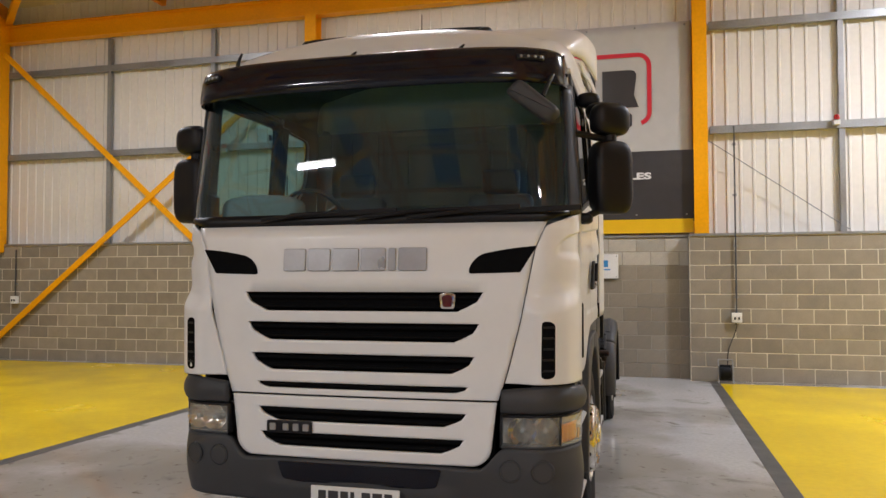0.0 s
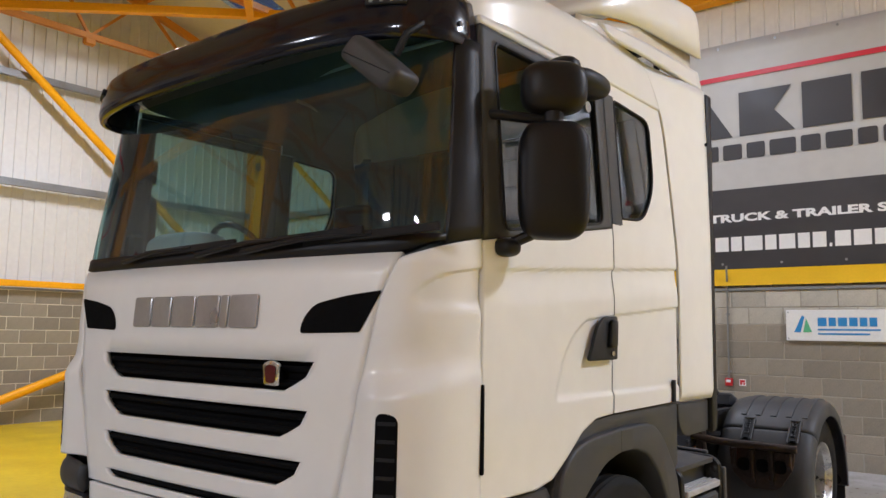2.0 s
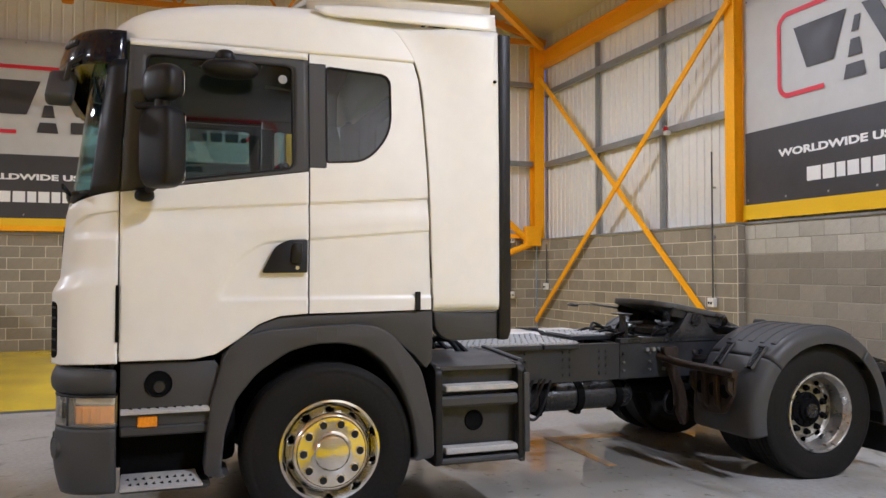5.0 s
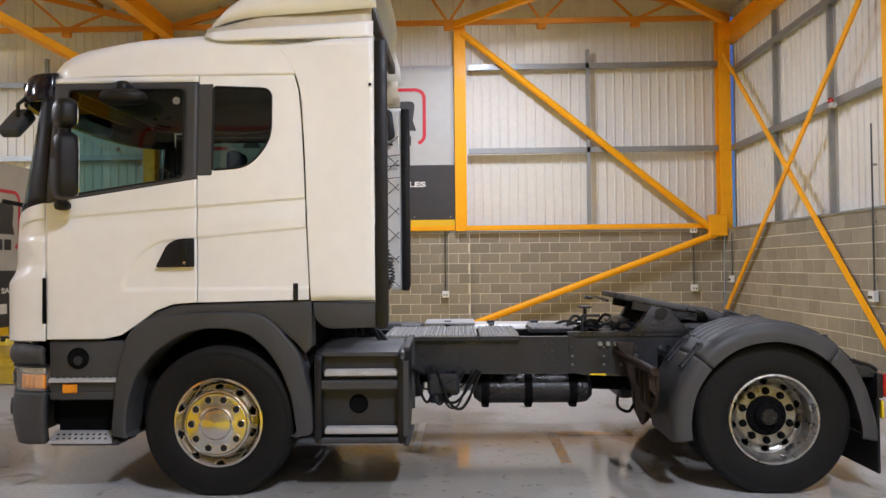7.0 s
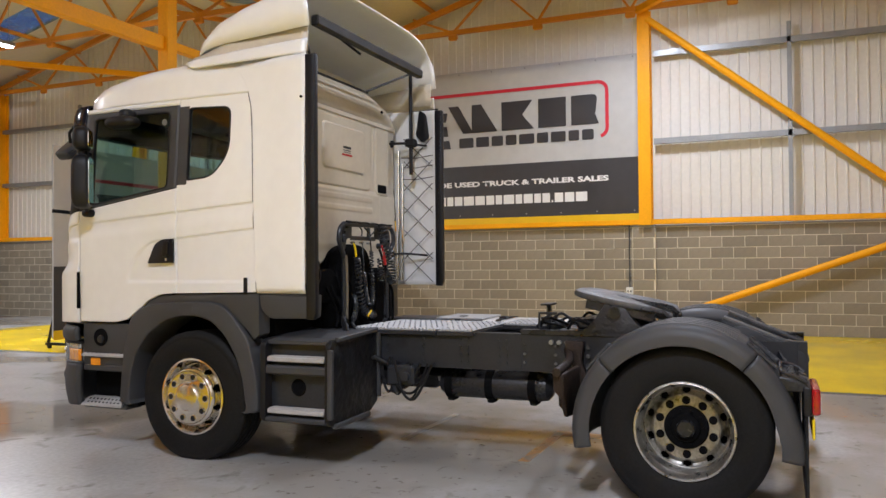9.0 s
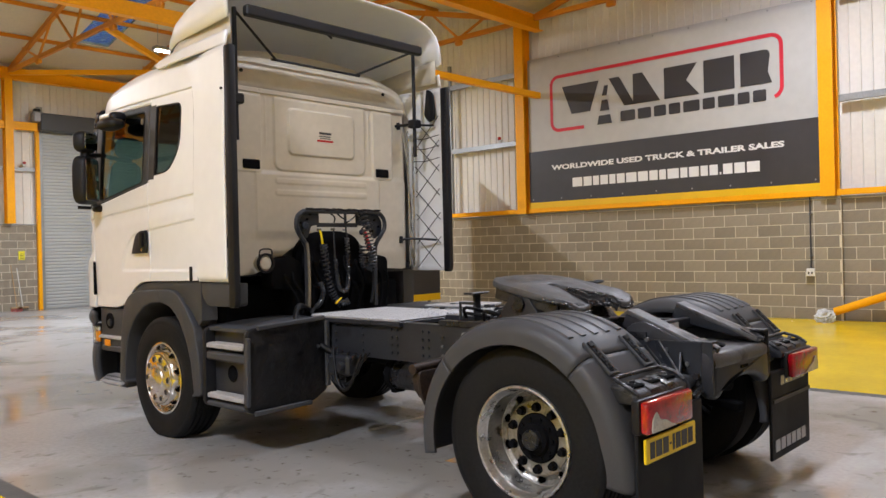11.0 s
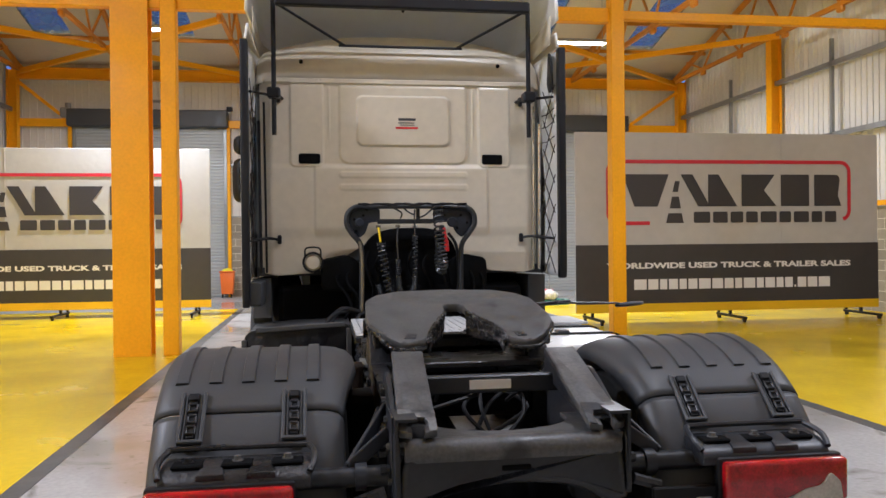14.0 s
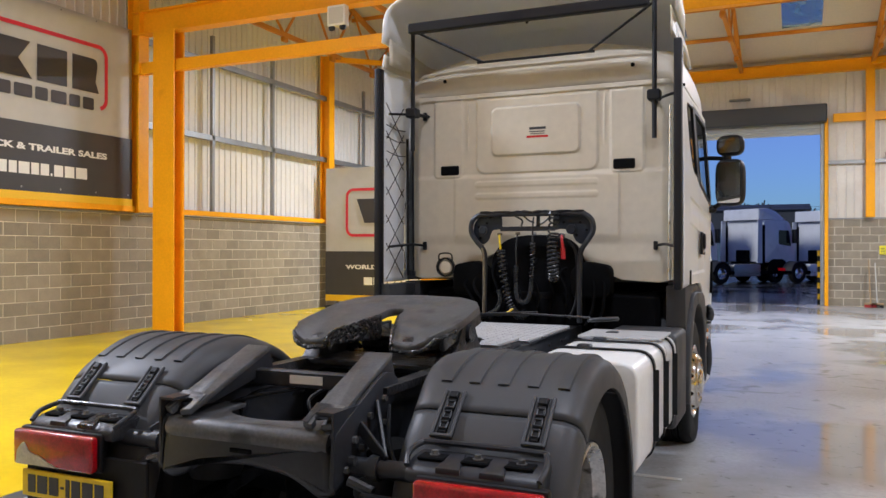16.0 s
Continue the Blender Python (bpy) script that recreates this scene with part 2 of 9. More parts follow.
CREAM = mat("cream_paint", (0.780, 0.785, 0.785), 0.36, var=0.025, scale=1.2, fine=9, bump=0.0, coat=0.28, rvar=0.06)
# dust tan, darkened further for shade behind the cab and under the deflector
CREAM_BACK = mat("dusty_shaded_cream_paint", (0.565, 0.51, 0.405), 0.42, var=0.06, scale=1.5, fine=14, bump=0.01, coat=0.1)
BLACK_GLOSS = mat("black_gloss_paint", (0.007, 0.008, 0.015), 0.12, var=0.1, bump=0.0, coat=0.12, rvar=0.03, spec=0.35)
GREY_PLASTIC = mat("grey_plastic", (0.046, 0.047, 0.050), 0.55, var=0.12, scale=4, fine=220, bump=0.12, dist=0.001, spec=0.4)
BLACK_PLASTIC = mat("black_plastic", (0.009, 0.009, 0.011), 0.46, var=0.1, scale=5, fine=250, bump=0.1, dist=0.001, spec=0.3)
RUBBER = mat("tyre_rubber", (0.0085, 0.0082, 0.008), 0.7, var=0.35, scale=4, fine=60, bump=0.14, dist=0.003, spec=0.2)
SEAL = mat("black_rubber_seal", (0.012, 0.012, 0.013), 0.6, var=0.1, spec=0.2)
CHASSIS = mat("chassis_grey_paint", (0.023, 0.025, 0.030), 0.40, var=0.18, scale=4, fine=50, bump=0.06, dark=(0.012, 0.012, 0.014), spread=0.56, spec=0.4)
GREASY = mat("greasy_black_steel", (0.022, 0.022, 0.024), 0.36, metal=0.2, var=0.35, scale=6, fine=45, bump=0.5, dist=0.01, rvar=0.2, dark=(0.07, 0.069, 0.068), spread=0.61, spec=0.5)
SCORED = mat("scored_dull_steel", (0.082, 0.082, 0.082), 0.52, metal=0.15, var=0.22, scale=9, fine=90, bump=0.3, dist=0.004, rvar=0.14, dark=(0.045, 0.045, 0.045), spread=0.60, spec=0.4)
# near-black; puts the shade of undersides, openings and the cab's rear into colour
DARK = mat("shaded_underside_black", (0.004, 0.004, 0.0045), 0.85, var=0.3, scale=6, bump=0.2, spec=0.08)
CHROME = mat("polished_alloy", (0.72, 0.70, 0.66), 0.14, metal=1.0, var=0.1, scale=6, fine=70, bump=0.05, rvar=0.08)
WORN_RIM = mat("pitted_rim", (0.50, 0.495, 0.48), 0.34, metal=0.95, var=0.2, scale=16, fine=70, bump=0.4, rvar=0.14, dark=(0.10, 0.095, 0.085), spread=0.6)
DULL_RIM = mat("dirty_alloy", (0.30, 0.292, 0.27), 0.36, metal=0.8, var=0.3, scale=12, fine=60, bump=0.3, dark=(0.05, 0.047, 0.042), spread=0.56)
TREAD = mat("tread_plate", (0.42, 0.42, 0.42), 0.6, metal=0.2, var=0.15, scale=9, fine=90, bump=0.2, dark=(0.32, 0.31, 0.29), spread=0.62)
RUST = mat("rusty_steel", (0.027, 0.018, 0.0138), 0.5, var=0.45, scale=8, fine=50, bump=0.5, dist=0.008, spec=0.2)
MAROON_FACE = mat("dark_red_enamel", (0.085, 0.012, 0.016), 0.25, var=0.1)
SILVER = mat("silver_badge", (0.42, 0.42, 0.43), 0.32, metal=0.7, var=0.06)
RED_LENS = mat("red_lens", (0.36, 0.004, 0.009), 0.14, var=0.4, scale=22, fine=130, bump=0.3, coat=0.8)
CLEAR_LENS = mat("clear_lens", (0.52, 0.50, 0.45), 0.2, var=0.2, scale=14, fine=90, bump=0.15, coat=0.6)
LAMP_SHELL = mat("dull_lamp_silver", (0.62, 0.61, 0.58), 0.34, metal=0.35, var=0.25, scale=14, fine=60, bump=0.2)
LAMP_GLASS = glass("clear_lamp_glass", (0.86, 0.86, 0.82), ior=1.5, film=0.17, film_col=(0.74, 0.72, 0.66))
AMBER = mat("amber_lens", (0.80, 0.27, 0.02), 0.2, var=0.2, scale=14, fine=80, bump=0.1, coat=0.6)
# film: dust, its teal also painting a bluish haze over the glass
GLASS = glass("tinted_glass", (0.50, 0.76, 0.77), rough=0.012, ior=1.78, film=0.034)
GLASS_SIDE = glass("tinted_side_glass", (0.35, 0.46, 0.44), ior=1.65)
GLASS_DARK = glass("dark_tinted_glass", (0.36, 0.47, 0.45), ior=1.75)
MIRROR = mat("mirror_glass", (0.85, 0.87, 0.88), 0.03, metal=1.0, var=0.01, bump=0, rvar=0.01)
INTERIOR = mat("dark_trim", (0.045, 0.047, 0.052), 0.8, var=0.15, bump=0.1, spec=0.2)
PALE_GLARE = mat("pale_dash_glare", (0.34, 0.36, 0.36), 0.7, var=0.1, scale=4, bump=0.05, spec=0.3)
TRIM_LIGHT = mat("pale_grey_trim", (0.19, 0.195, 0.19), 0.85, var=0.08, scale=4, bump=0.05, spec=0.2)
SEAT = mat("seat_cloth", (0.05, 0.056, 0.072), 0.9, var=0.25, scale=9, fine=160, bump=0.2)
YELLOW_STEEL = mat("yellow_steel_paint", (0.93, 0.41, 0.003), 0.46, var=0.07, scale=1.5, fine=24, bump=0.04, dark=(0.74, 0.31, 0.005), spread=0.68, spec=0.28)
ORANGE_STEEL = mat("orange_roof_steel", (0.62, 0.23, 0.012), 0.5, var=0.12, scale=1.5, fine=30, bump=0.04)
CLADDING = mat("white_cladding", (0.74, 0.72, 0.67), 0.5, var=0.045, scale=0.7, fine=12, bump=0.02, dark=(0.62, 0.60, 0.55), spread=0.66)
LINER = mat("cream_roof_liner", (0.66, 0.60, 0.50), 0.65, var=0.05, scale=0.8, fine=14, bump=0.03)
GALV = mat("galvanised_steel", (0.30, 0.31, 0.31), 0.42, metal=0.6, var=0.14, scale=4, fine=40, bump=0.04)
SHUTTER = mat("grey_shutter", (0.42, 0.44, 0.44), 0.45, metal=0.2, var=0.06, scale=1.5, fine=30, bump=0.02)
SHUTTER_BOX = mat("dark_grey_sheet", (0.050, 0.054, 0.060), 0.45, var=0.08)
MORTAR = mat("mortar", (0.66, 0.60, 0.47), 0.9, var=0.12, scale=3, fine=70, bump=0.3)
MORTAR_GREY = mat("grey_mortar", (0.34, 0.31, 0.25), 0.9, var=0.14, scale=3, fine=70, bump=0.3)
VINYL = mat("silver_vinyl", (0.50, 0.50, 0.49), 0.46, var=0.05, scale=0.9, fine=5, bump=0.25, dist=0.02)
VINYL_DARK = mat("charcoal_vinyl", (0.046, 0.045, 0.049), 0.42, var=0.08, scale=0.9, fine=5, bump=0.25, dist=0.02)
INK = mat("charcoal_ink", (0.040, 0.039, 0.043), 0.45, var=0.05, bump=0)
RED_INK = mat("red_ink", (0.62, 0.022, 0.045), 0.45, var=0.05, bump=0)
WHITE_INK = mat("white_ink", (0.80, 0.80, 0.80), 0.5, var=0.04, bump=0)
YELLOW_BAND = mat("yellow_band", (0.82, 0.50, 0.01), 0.4, var=0.05)
YELLOW_FLOOR = mat("yellow_floor_paint", (0.80, 0.56, 0.004), 0.20, var=0.07, scale=0.8, fine=14, bump=0.03, rvar=0.09, dark=(0.62, 0.43, 0.01), spread=0.64)
BORDER = mat("dark_floor_line", (0.075, 0.075, 0.072), 0.5, var=0.2, scale=3, fine=30, bump=0.05)
WHITE_PAINT = mat("white_paint", (0.78, 0.78, 0.76), 0.35, var=0.05, coat=0.3)
RED_PAINT = mat("red_paint", (0.48, 0.012, 0.016), 0.4, var=0.08)
BLUE_PLASTIC = mat("blue_plastic", (0.015, 0.10, 0.36), 0.4, var=0.08)
ORANGE_PLASTIC = mat("orange_plastic", (0.80, 0.16, 0.02), 0.45, var=0.08)
PLATE_YELLOW = mat("plate_yellow", (0.82, 0.58, 0.01), 0.35, var=0.05)
PLATE_WHITE = mat("plate_white", (0.78, 0.78, 0.76), 0.35, var=0.04)
WORN_PAINT = mat("worn_grey_paint", (0.078, 0.078, 0.079), 0.5, metal=0.1, var=0.3, scale=8, fine=80, bump=0.25, dist=0.004, rvar=0.15, dark=(0.026, 0.026, 0.027), spread=0.57, spec=0.45)
WET_GREASE = mat("wet_grease", (0.018, 0.018, 0.019), 0.24, metal=0.15, var=0.4, scale=14, fine=60, bump=0.9, dist=0.012, rvar=0.12, spec=0.7)
BLUE_BLACK = mat("blue_black_paint", (0.014, 0.019, 0.029), 0.45, var=0.25, scale=9, fine=60, bump=0.15, spec=0.4)
COIL_BLACK = mat("coil_nylon", (0.022, 0.024, 0.027), 0.28, var=0.15, spec=0.6)
DUSTY_CONDUIT = mat("dusty_conduit", (0.15, 0.125, 0.085), 0.7, var=0.3, scale=16, spec=0.2)
WORN_STEEL = mat("worn_ramp_steel", (0.15, 0.148, 0.145), 0.42, metal=0.4, var=0.35, scale=7, fine=60, bump=0.4, dist=0.006, rvar=0.15, dark=(0.02, 0.02, 0.022), spread=0.5)
CABLE = mat("cable", (0.008, 0.008, 0.009), 0.55, var=0.1, spec=0.25)


def floor_material():
    """Worn grey floor paint with damp, glossier patches and tyre scuffs."""
    m = mat("grey_floor_paint", (0.42, 0.42, 0.415), 0.3, var=0.12, scale=0.9, fine=26, bump=0.04)
    nt = m.node_tree
    N, L = nt.nodes, nt.links
    b = N["Principled BSDF"]
    tc = N["Texture Coordinate"]
    wet = N.new("ShaderNodeTexNoise")
    wet.inputs["Scale"].default_value, wet.inputs["Detail"].default_value = 0.38, 6
    L.new(tc.outputs["Object"], wet.inputs["Vector"])
    w = N.new("ShaderNodeMapRange")
    w.inputs["From Min"].default_value, w.inputs["From Max"].default_value = 0.47, 0.56
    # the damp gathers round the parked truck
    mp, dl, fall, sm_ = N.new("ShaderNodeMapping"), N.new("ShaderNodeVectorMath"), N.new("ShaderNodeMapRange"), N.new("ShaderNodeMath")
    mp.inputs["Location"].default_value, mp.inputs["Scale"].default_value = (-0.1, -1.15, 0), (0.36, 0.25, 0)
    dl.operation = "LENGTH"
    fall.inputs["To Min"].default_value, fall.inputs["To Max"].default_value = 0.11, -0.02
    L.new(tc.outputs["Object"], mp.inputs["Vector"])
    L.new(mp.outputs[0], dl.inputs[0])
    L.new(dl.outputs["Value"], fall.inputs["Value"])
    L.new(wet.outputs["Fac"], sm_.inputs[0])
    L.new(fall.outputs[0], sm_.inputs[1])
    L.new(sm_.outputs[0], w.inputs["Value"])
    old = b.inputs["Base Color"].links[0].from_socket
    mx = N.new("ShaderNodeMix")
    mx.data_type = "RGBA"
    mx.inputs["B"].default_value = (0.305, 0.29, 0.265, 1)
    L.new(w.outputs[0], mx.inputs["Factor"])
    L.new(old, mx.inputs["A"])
    sc = N.new("ShaderNodeTexNoise")
    sc.inputs["Scale"].default_value, sc.inputs["Detail"].default_value, sc.inputs["Distortion"].default_value = 2.2, 9, 1.2
    L.new(tc.outputs["Object"], sc.inputs["Vector"])
    sm = N.new("ShaderNodeMapRange")
    sm.inputs["From Min"].default_value, sm.inputs["From Max"].default_value = 0.60, 0.72
    L.new(sc.outputs["Fac"], sm.inputs["Value"])
    mx2 = N.new("ShaderNodeMix")
    mx2.data_type = "RGBA"
    mx2.inputs["B"].default_value = (0.215, 0.205, 0.185, 1)
    L.new(sm.outputs[0], mx2.inputs["Factor"])
    L.new(mx.outputs["Result"], mx2.inputs["A"])
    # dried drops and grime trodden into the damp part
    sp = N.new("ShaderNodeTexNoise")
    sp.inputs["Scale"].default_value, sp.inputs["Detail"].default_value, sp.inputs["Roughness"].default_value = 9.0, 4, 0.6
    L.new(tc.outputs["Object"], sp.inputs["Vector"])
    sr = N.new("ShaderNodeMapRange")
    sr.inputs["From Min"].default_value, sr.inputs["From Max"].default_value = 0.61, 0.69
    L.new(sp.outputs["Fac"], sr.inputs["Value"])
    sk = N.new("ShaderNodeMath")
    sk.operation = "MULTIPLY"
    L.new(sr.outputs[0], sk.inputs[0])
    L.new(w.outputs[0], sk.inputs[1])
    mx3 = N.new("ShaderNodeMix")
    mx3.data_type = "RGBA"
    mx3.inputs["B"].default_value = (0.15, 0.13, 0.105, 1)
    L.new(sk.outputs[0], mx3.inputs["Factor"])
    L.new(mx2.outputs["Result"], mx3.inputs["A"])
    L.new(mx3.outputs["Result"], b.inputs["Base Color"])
    r = N.new("ShaderNodeMapRange")
    r.inputs["To Min"].default_value, r.inputs["To Max"].default_value = 0.27, 0.09
    L.new(w.outputs[0], r.inputs["Value"])
    L.new(r.outputs[0], b.inputs["Roughness"])
    return m


def block_material(name, col):
    """Concrete blocks, each one of its own tone, with speckle and pits."""
    m = mat(name, col, 0.9, var=0.16, scale=5, fine=85, bump=0.5, dist=0.006)
    N, L = m.node_tree.nodes, m.node_tree.links
    b = N["Principled BSDF"]
    oi, ge = N.new("ShaderNodeObjectInfo"), N.new("ShaderNodeNewGeometry")
    ad, fr = N.new("ShaderNodeMath"), N.new("ShaderNodeMath")
    fr.operation = "FRACT"
    L.new(oi.outputs["Random"], ad.inputs[0])
    L.new(ge.outputs["Random Per Island"], ad.inputs[1])
    L.new(ad.outputs[0], fr.inputs[0])
    mr = N.new("ShaderNodeMapRange")
    mr.inputs["To Min"].default_value, mr.inputs["To Max"].default_value = 0.84, 1.14
    L.new(fr.outputs[0], mr.inputs["Value"])
    old = b.inputs["Base Color"].links[0].from_socket
    sc = N.new("ShaderNodeVectorMath")
    sc.operation = "SCALE"
    L.new(old, sc.inputs[0])
    L.new(mr.outputs[0], sc.inputs["Scale"])
    L.new(sc.outputs[0], b.inputs["Base Color"])
    return m


FLOOR = floor_material()
BLOCK = block_material("concrete_block", (0.275, 0.240, 0.185))
BLOCK_PALE = block_material("pale_concrete_block", (0.46, 0.43, 0.36))
YARD = mat("wet_asphalt", (0.055, 0.055, 0.058), 0.16, var=0.3, scale=0.5, fine=30, bump=0.1, rvar=0.13)

# ---- the hall ----
XB, XC, YA, YD = -11.35, 10.05, 9.15, -17.1   # inner faces of the four walls
VY = -3.45                                     # the line of columns between the two roof spans
EAVE, RIDGE, WALL_Z = 7.2, 8.9, 2.28
RIDGE_Y = (2.9, -10.3)


def roof_z(y):
    if y > VY:
        return EAVE + (RIDGE - EAVE) * (1 - abs(y - RIDGE_Y[0]) / (YA + 0.3 - RIDGE_Y[0]))
    return EAVE + (RIDGE - EAVE) * (1 - abs(y - RIDGE_Y[1]) / (RIDGE_Y[1] - YD + 0.3))


# floor and yard
bm = B()
box(bm, XB - 0.4, XC + 0.4, YD - 0.3, YA + 0.4, -0.25, 0.0)
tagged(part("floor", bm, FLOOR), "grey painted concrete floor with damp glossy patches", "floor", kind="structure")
bm = B()
box(bm, -900, 900, -1400, 900, -0.6, -0.26)
box(bm, -120, 120, -160, YD - 0.3, -0.26, -0.02)
tagged(part("ground", bm, YARD), "wet dark asphalt yard outside the open shutter", "ground", kind="structure")

for name, pts, lab in (
    ("floor_marking", [(-4.02, -11.9), (-4.02, 8.86), (XB, 8.86), (XB, -11.9)], "glossy yellow painted floor bay along the wall"),
    ("floor_marking", [(2.86, -11.9), (2.62, 8.6), (XC, 8.6), (XC, -11.9)], "glossy yellow painted floor bay along the wall")):
    bm = B()
    prism(bm, pts, xy, -0.02, 0.004)
    fm = tagged(part(name, bm, YELLOW_FLOOR), lab, "floor marking", kind="structure")
    bm = B()
    (xa, ya), (xb, yb) = pts[0], pts[1]
    s = 0.14 if xa < 0 else -0.14
    prism(bm, [(xa, ya), (xb, yb), (xb + s, yb), (xa + s, ya)], xy, -0.02, 0.003)
    part("border_line", bm, BORDER, fm, "dark grey border line")


# block walls: a mortar core and proud blocks
def block_mesh(material):
    bm = B()
    w, h, d, c = 0.44, 0.215, 0.02, 0.004
    o = [(-w / 2, 0), (w / 2, 0), (w / 2, h), (-w / 2, h)]
    i = [(-w / 2 + c, c), (w / 2 - c, c), (w / 2 - c, h - c), (-w / 2 + c, h - c)]
    a = [bm.verts.new((u, 0, v)) for u, v in o]
    b = [bm.verts.new((u, -d + c, v)) for u, v in o]
    e = [bm.verts.new((u, -d, v)) for u, v in i]
    for k in range(4):
        j = (k + 1) % 4
        bm.faces.new((a[k], a[j], b[j], b[k]))
        bm.faces.new((b[k], b[j], e[j], e[k]))
    bm.faces.new(e)
    bmesh.ops.recalc_face_normals(bm, faces=bm.faces)
    me = bpy.data.meshes.new("block")
    bm.to_mesh(me)
    bm.free()
    me.materials.append(material)
    return me


BLOCK_ME, PALE_ME = block_mesh(BLOCK), block_mesh(BLOCK_PALE)
rng = random.Random(4)


def block_wall(name, p, q, inward, label, z1=WALL_Z, near=None, courses=10, joint=MORTAR, pale=()):
    """A block wall from p to q (plan), its blocks proud on the inward side. near: (from, to) along it, where the blocks are single pieces. pale: courses of lighter blocks."""
    p, q = Vector((*p, 0)), Vector((*q, 0))
    d = (q - p).normalized()
    nrm = Vector((*inward, 0))
    length = (q - p).length
    bm = B()
    a, b = p - nrm * 0.007, q - nrm * 0.007
    pts = [a, b, b - nrm * 0.25, a - nrm * 0.25]
    prism(bm, [(v.x, v.y) for v in pts], xy, 0.0, z1)
    wall = tagged(part(name, bm, joint, angle=0), label, "wall", kind="structure")
    rot = Matrix((d, -nrm, Vector((0, 0, 1)))).transposed().to_4x4()
    rest_v, rest_f = [], []
    base = [v.co.copy() for v in BLOCK_ME.vertices]
    polys = [tuple(f.vertices) for f in BLOCK_ME.polygons]
    for row in range(courses):
        s = 0.235 if row % 2 else 0.01
        cuts = [(0.01, 0.225)] if row % 2 else []
        while s < length - 0.03:
            cuts.append((s, min(s + 0.44, length - 0.01)))
            s += 0.45
        for u0, u1 in cuts:
            if u1 - u0 < 0.05:
                continue
            z = 0.005 + row * 0.2275 + rng.uniform(-0.002, 0.002)
            m = Matrix.Translation(p + d * (u0 + u1) / 2 - nrm * (0.02 + rng.uniform(0, 0.004)) + Vector((0, 0, z))) @ rot @ Matrix.Diagonal(((u1 - u0 - 0.003) / 0.44, 1, 1, 1))
            if near and near[0] < u0 < near[1]:
                ob = new("block", PALE_ME if row in pale else BLOCK_ME)
                ob.parent = wall
                ob.matrix_basis = m
            else:
                k = len(rest_v)
                rest_v += [m @ v for v in base]
                rest_f += [tuple(k + i for i in f) for f in polys]
    if rest_f:
        me = bpy.data.meshes.new("blockwork")
        me.from_pydata(rest_v, [], rest_f)
        me.materials.append(BLOCK)
        ob = new("blockwork", me)
        ob.parent = wall
        tagged(ob, kind="stuff")
    # return faces of the blocks at both ends
    bm = B()
    for e, out in ((p, -d), (q, d)):
        for row in range(courses):
            za, zb_ = 0.008 + row * 0.2275, min(0.2255 + row * 0.2275, z1)
            for f0, f1 in (((0.012, 0.235),) if row % 2 else ((0.012, 0.105), (0.112, 0.235))):
                cs = [e - nrm * f0, e - nrm * f1, e - nrm * f1 + out * 0.005, e - nrm * f0 + out * 0.005]
                prism(bm, [(v.x, v.y) for v in cs], xy, za, zb_)
    tagged(part("end_blocks", bm, BLOCK, wall, angle=0), kind="stuff")
    # coping strip under the cladding
    bm = B()
    pts = [p + nrm * 0.02, q + nrm * 0.02, q - nrm * 0.27, p - nrm * 0.27]
    prism(bm, [(v.x, v.y) for v in pts], xy, z1 + 0.002, z1 + 0.04)
    part("coping", bm, GALV, wall, "grey metal coping")
    return wall


def cladding(name, p, q, inward, z0, top, label, pitch=0.2):
    """Ribbed wall sheeting; top(point) gives the upper edge."""
    p, q = Vector((*p, 0)), Vector((*q, 0))
    d = (q - p).normalized()
    nrm = Vector((*inward, 0))
    length = (q - p).length
    prof = [(0, 0), (0.78, 0), (0.82, 0.022), (0.94, 0.022), (0.98, 0), (1.0, 0)]
    bm = B()
    us = []
    n = int(length / pitch)
    for k in range(n):
        us += [((k + f) * length / n, o) for f, o in prof[:-1]]
    us.append((length, 0))
    prev = None
    for u, o in us:
        v = p + d * u + nrm * o
        t = top(v)
        lo, hi = bm.verts.new((v.x, v.y, z0)), bm.verts.new((v.x, v.y, t))
        if prev:
            bm.faces.new((prev[0], lo, hi, prev[1]))
        prev = (lo, hi)
    ob = tagged(part(name, bm, CLADDING, angle=0), label, "wall", kind="structure")
    solid(ob, 0.01, 0)
    return ob


flat = lambda v: EAVE + 0.05
slope = lambda v: roof_z(v.y) + 0.02
block_wall("wall_north_recess", (-4.25, YA), (2.2, YA), (0, -1), "grey-brown concrete block wall with pale top courses under the banner", near=(0, 6.5), joint=MORTAR_GREY, pale=(8, 9))
block_wall("wall_north_left", (XB, YA - 0.14), (-4.26, YA - 0.14), (0, -1), "grey-brown concrete block wall with pale joints")
block_wall("wall_north_right", (2.2, YA - 0.26), (XC, YA - 0.26), (0, -1), "grey-brown concrete block wall with pale joints")
block_wall("wall_west", (XB, -12.0), (XB, YA - 0.15), (1, 0), "grey-brown concrete block wall with pale joints", near=(8.0, 20.5))
block_wall("wall_west_pier", (XB + 0.09, 2.82), (XB + 0.09, 3.31), (1, 0), "grey-brown concrete block pier under the yellow post", near=(-1, 2))
block_wall("wall_west_end", (XB, YD), (XB, -12.0), (1, 0), "grey-brown concrete block wall with pale joints")
block_wall("wall_east", (XC, YA - 0.27), (XC, YD), (-1, 0), "grey-brown concrete block wall with pale joints")
block_wall("wall_south_pier_1", (-2.75, YD), (-4.75, YD), (0, 1), "concrete block pier between two shutters", z1=2.5, courses=11)
block_wall("wall_south_pier_2", (3.75, YD), (1.85, YD), (0, 1), "concrete block pier between two shutters", z1=2.5, courses=11)
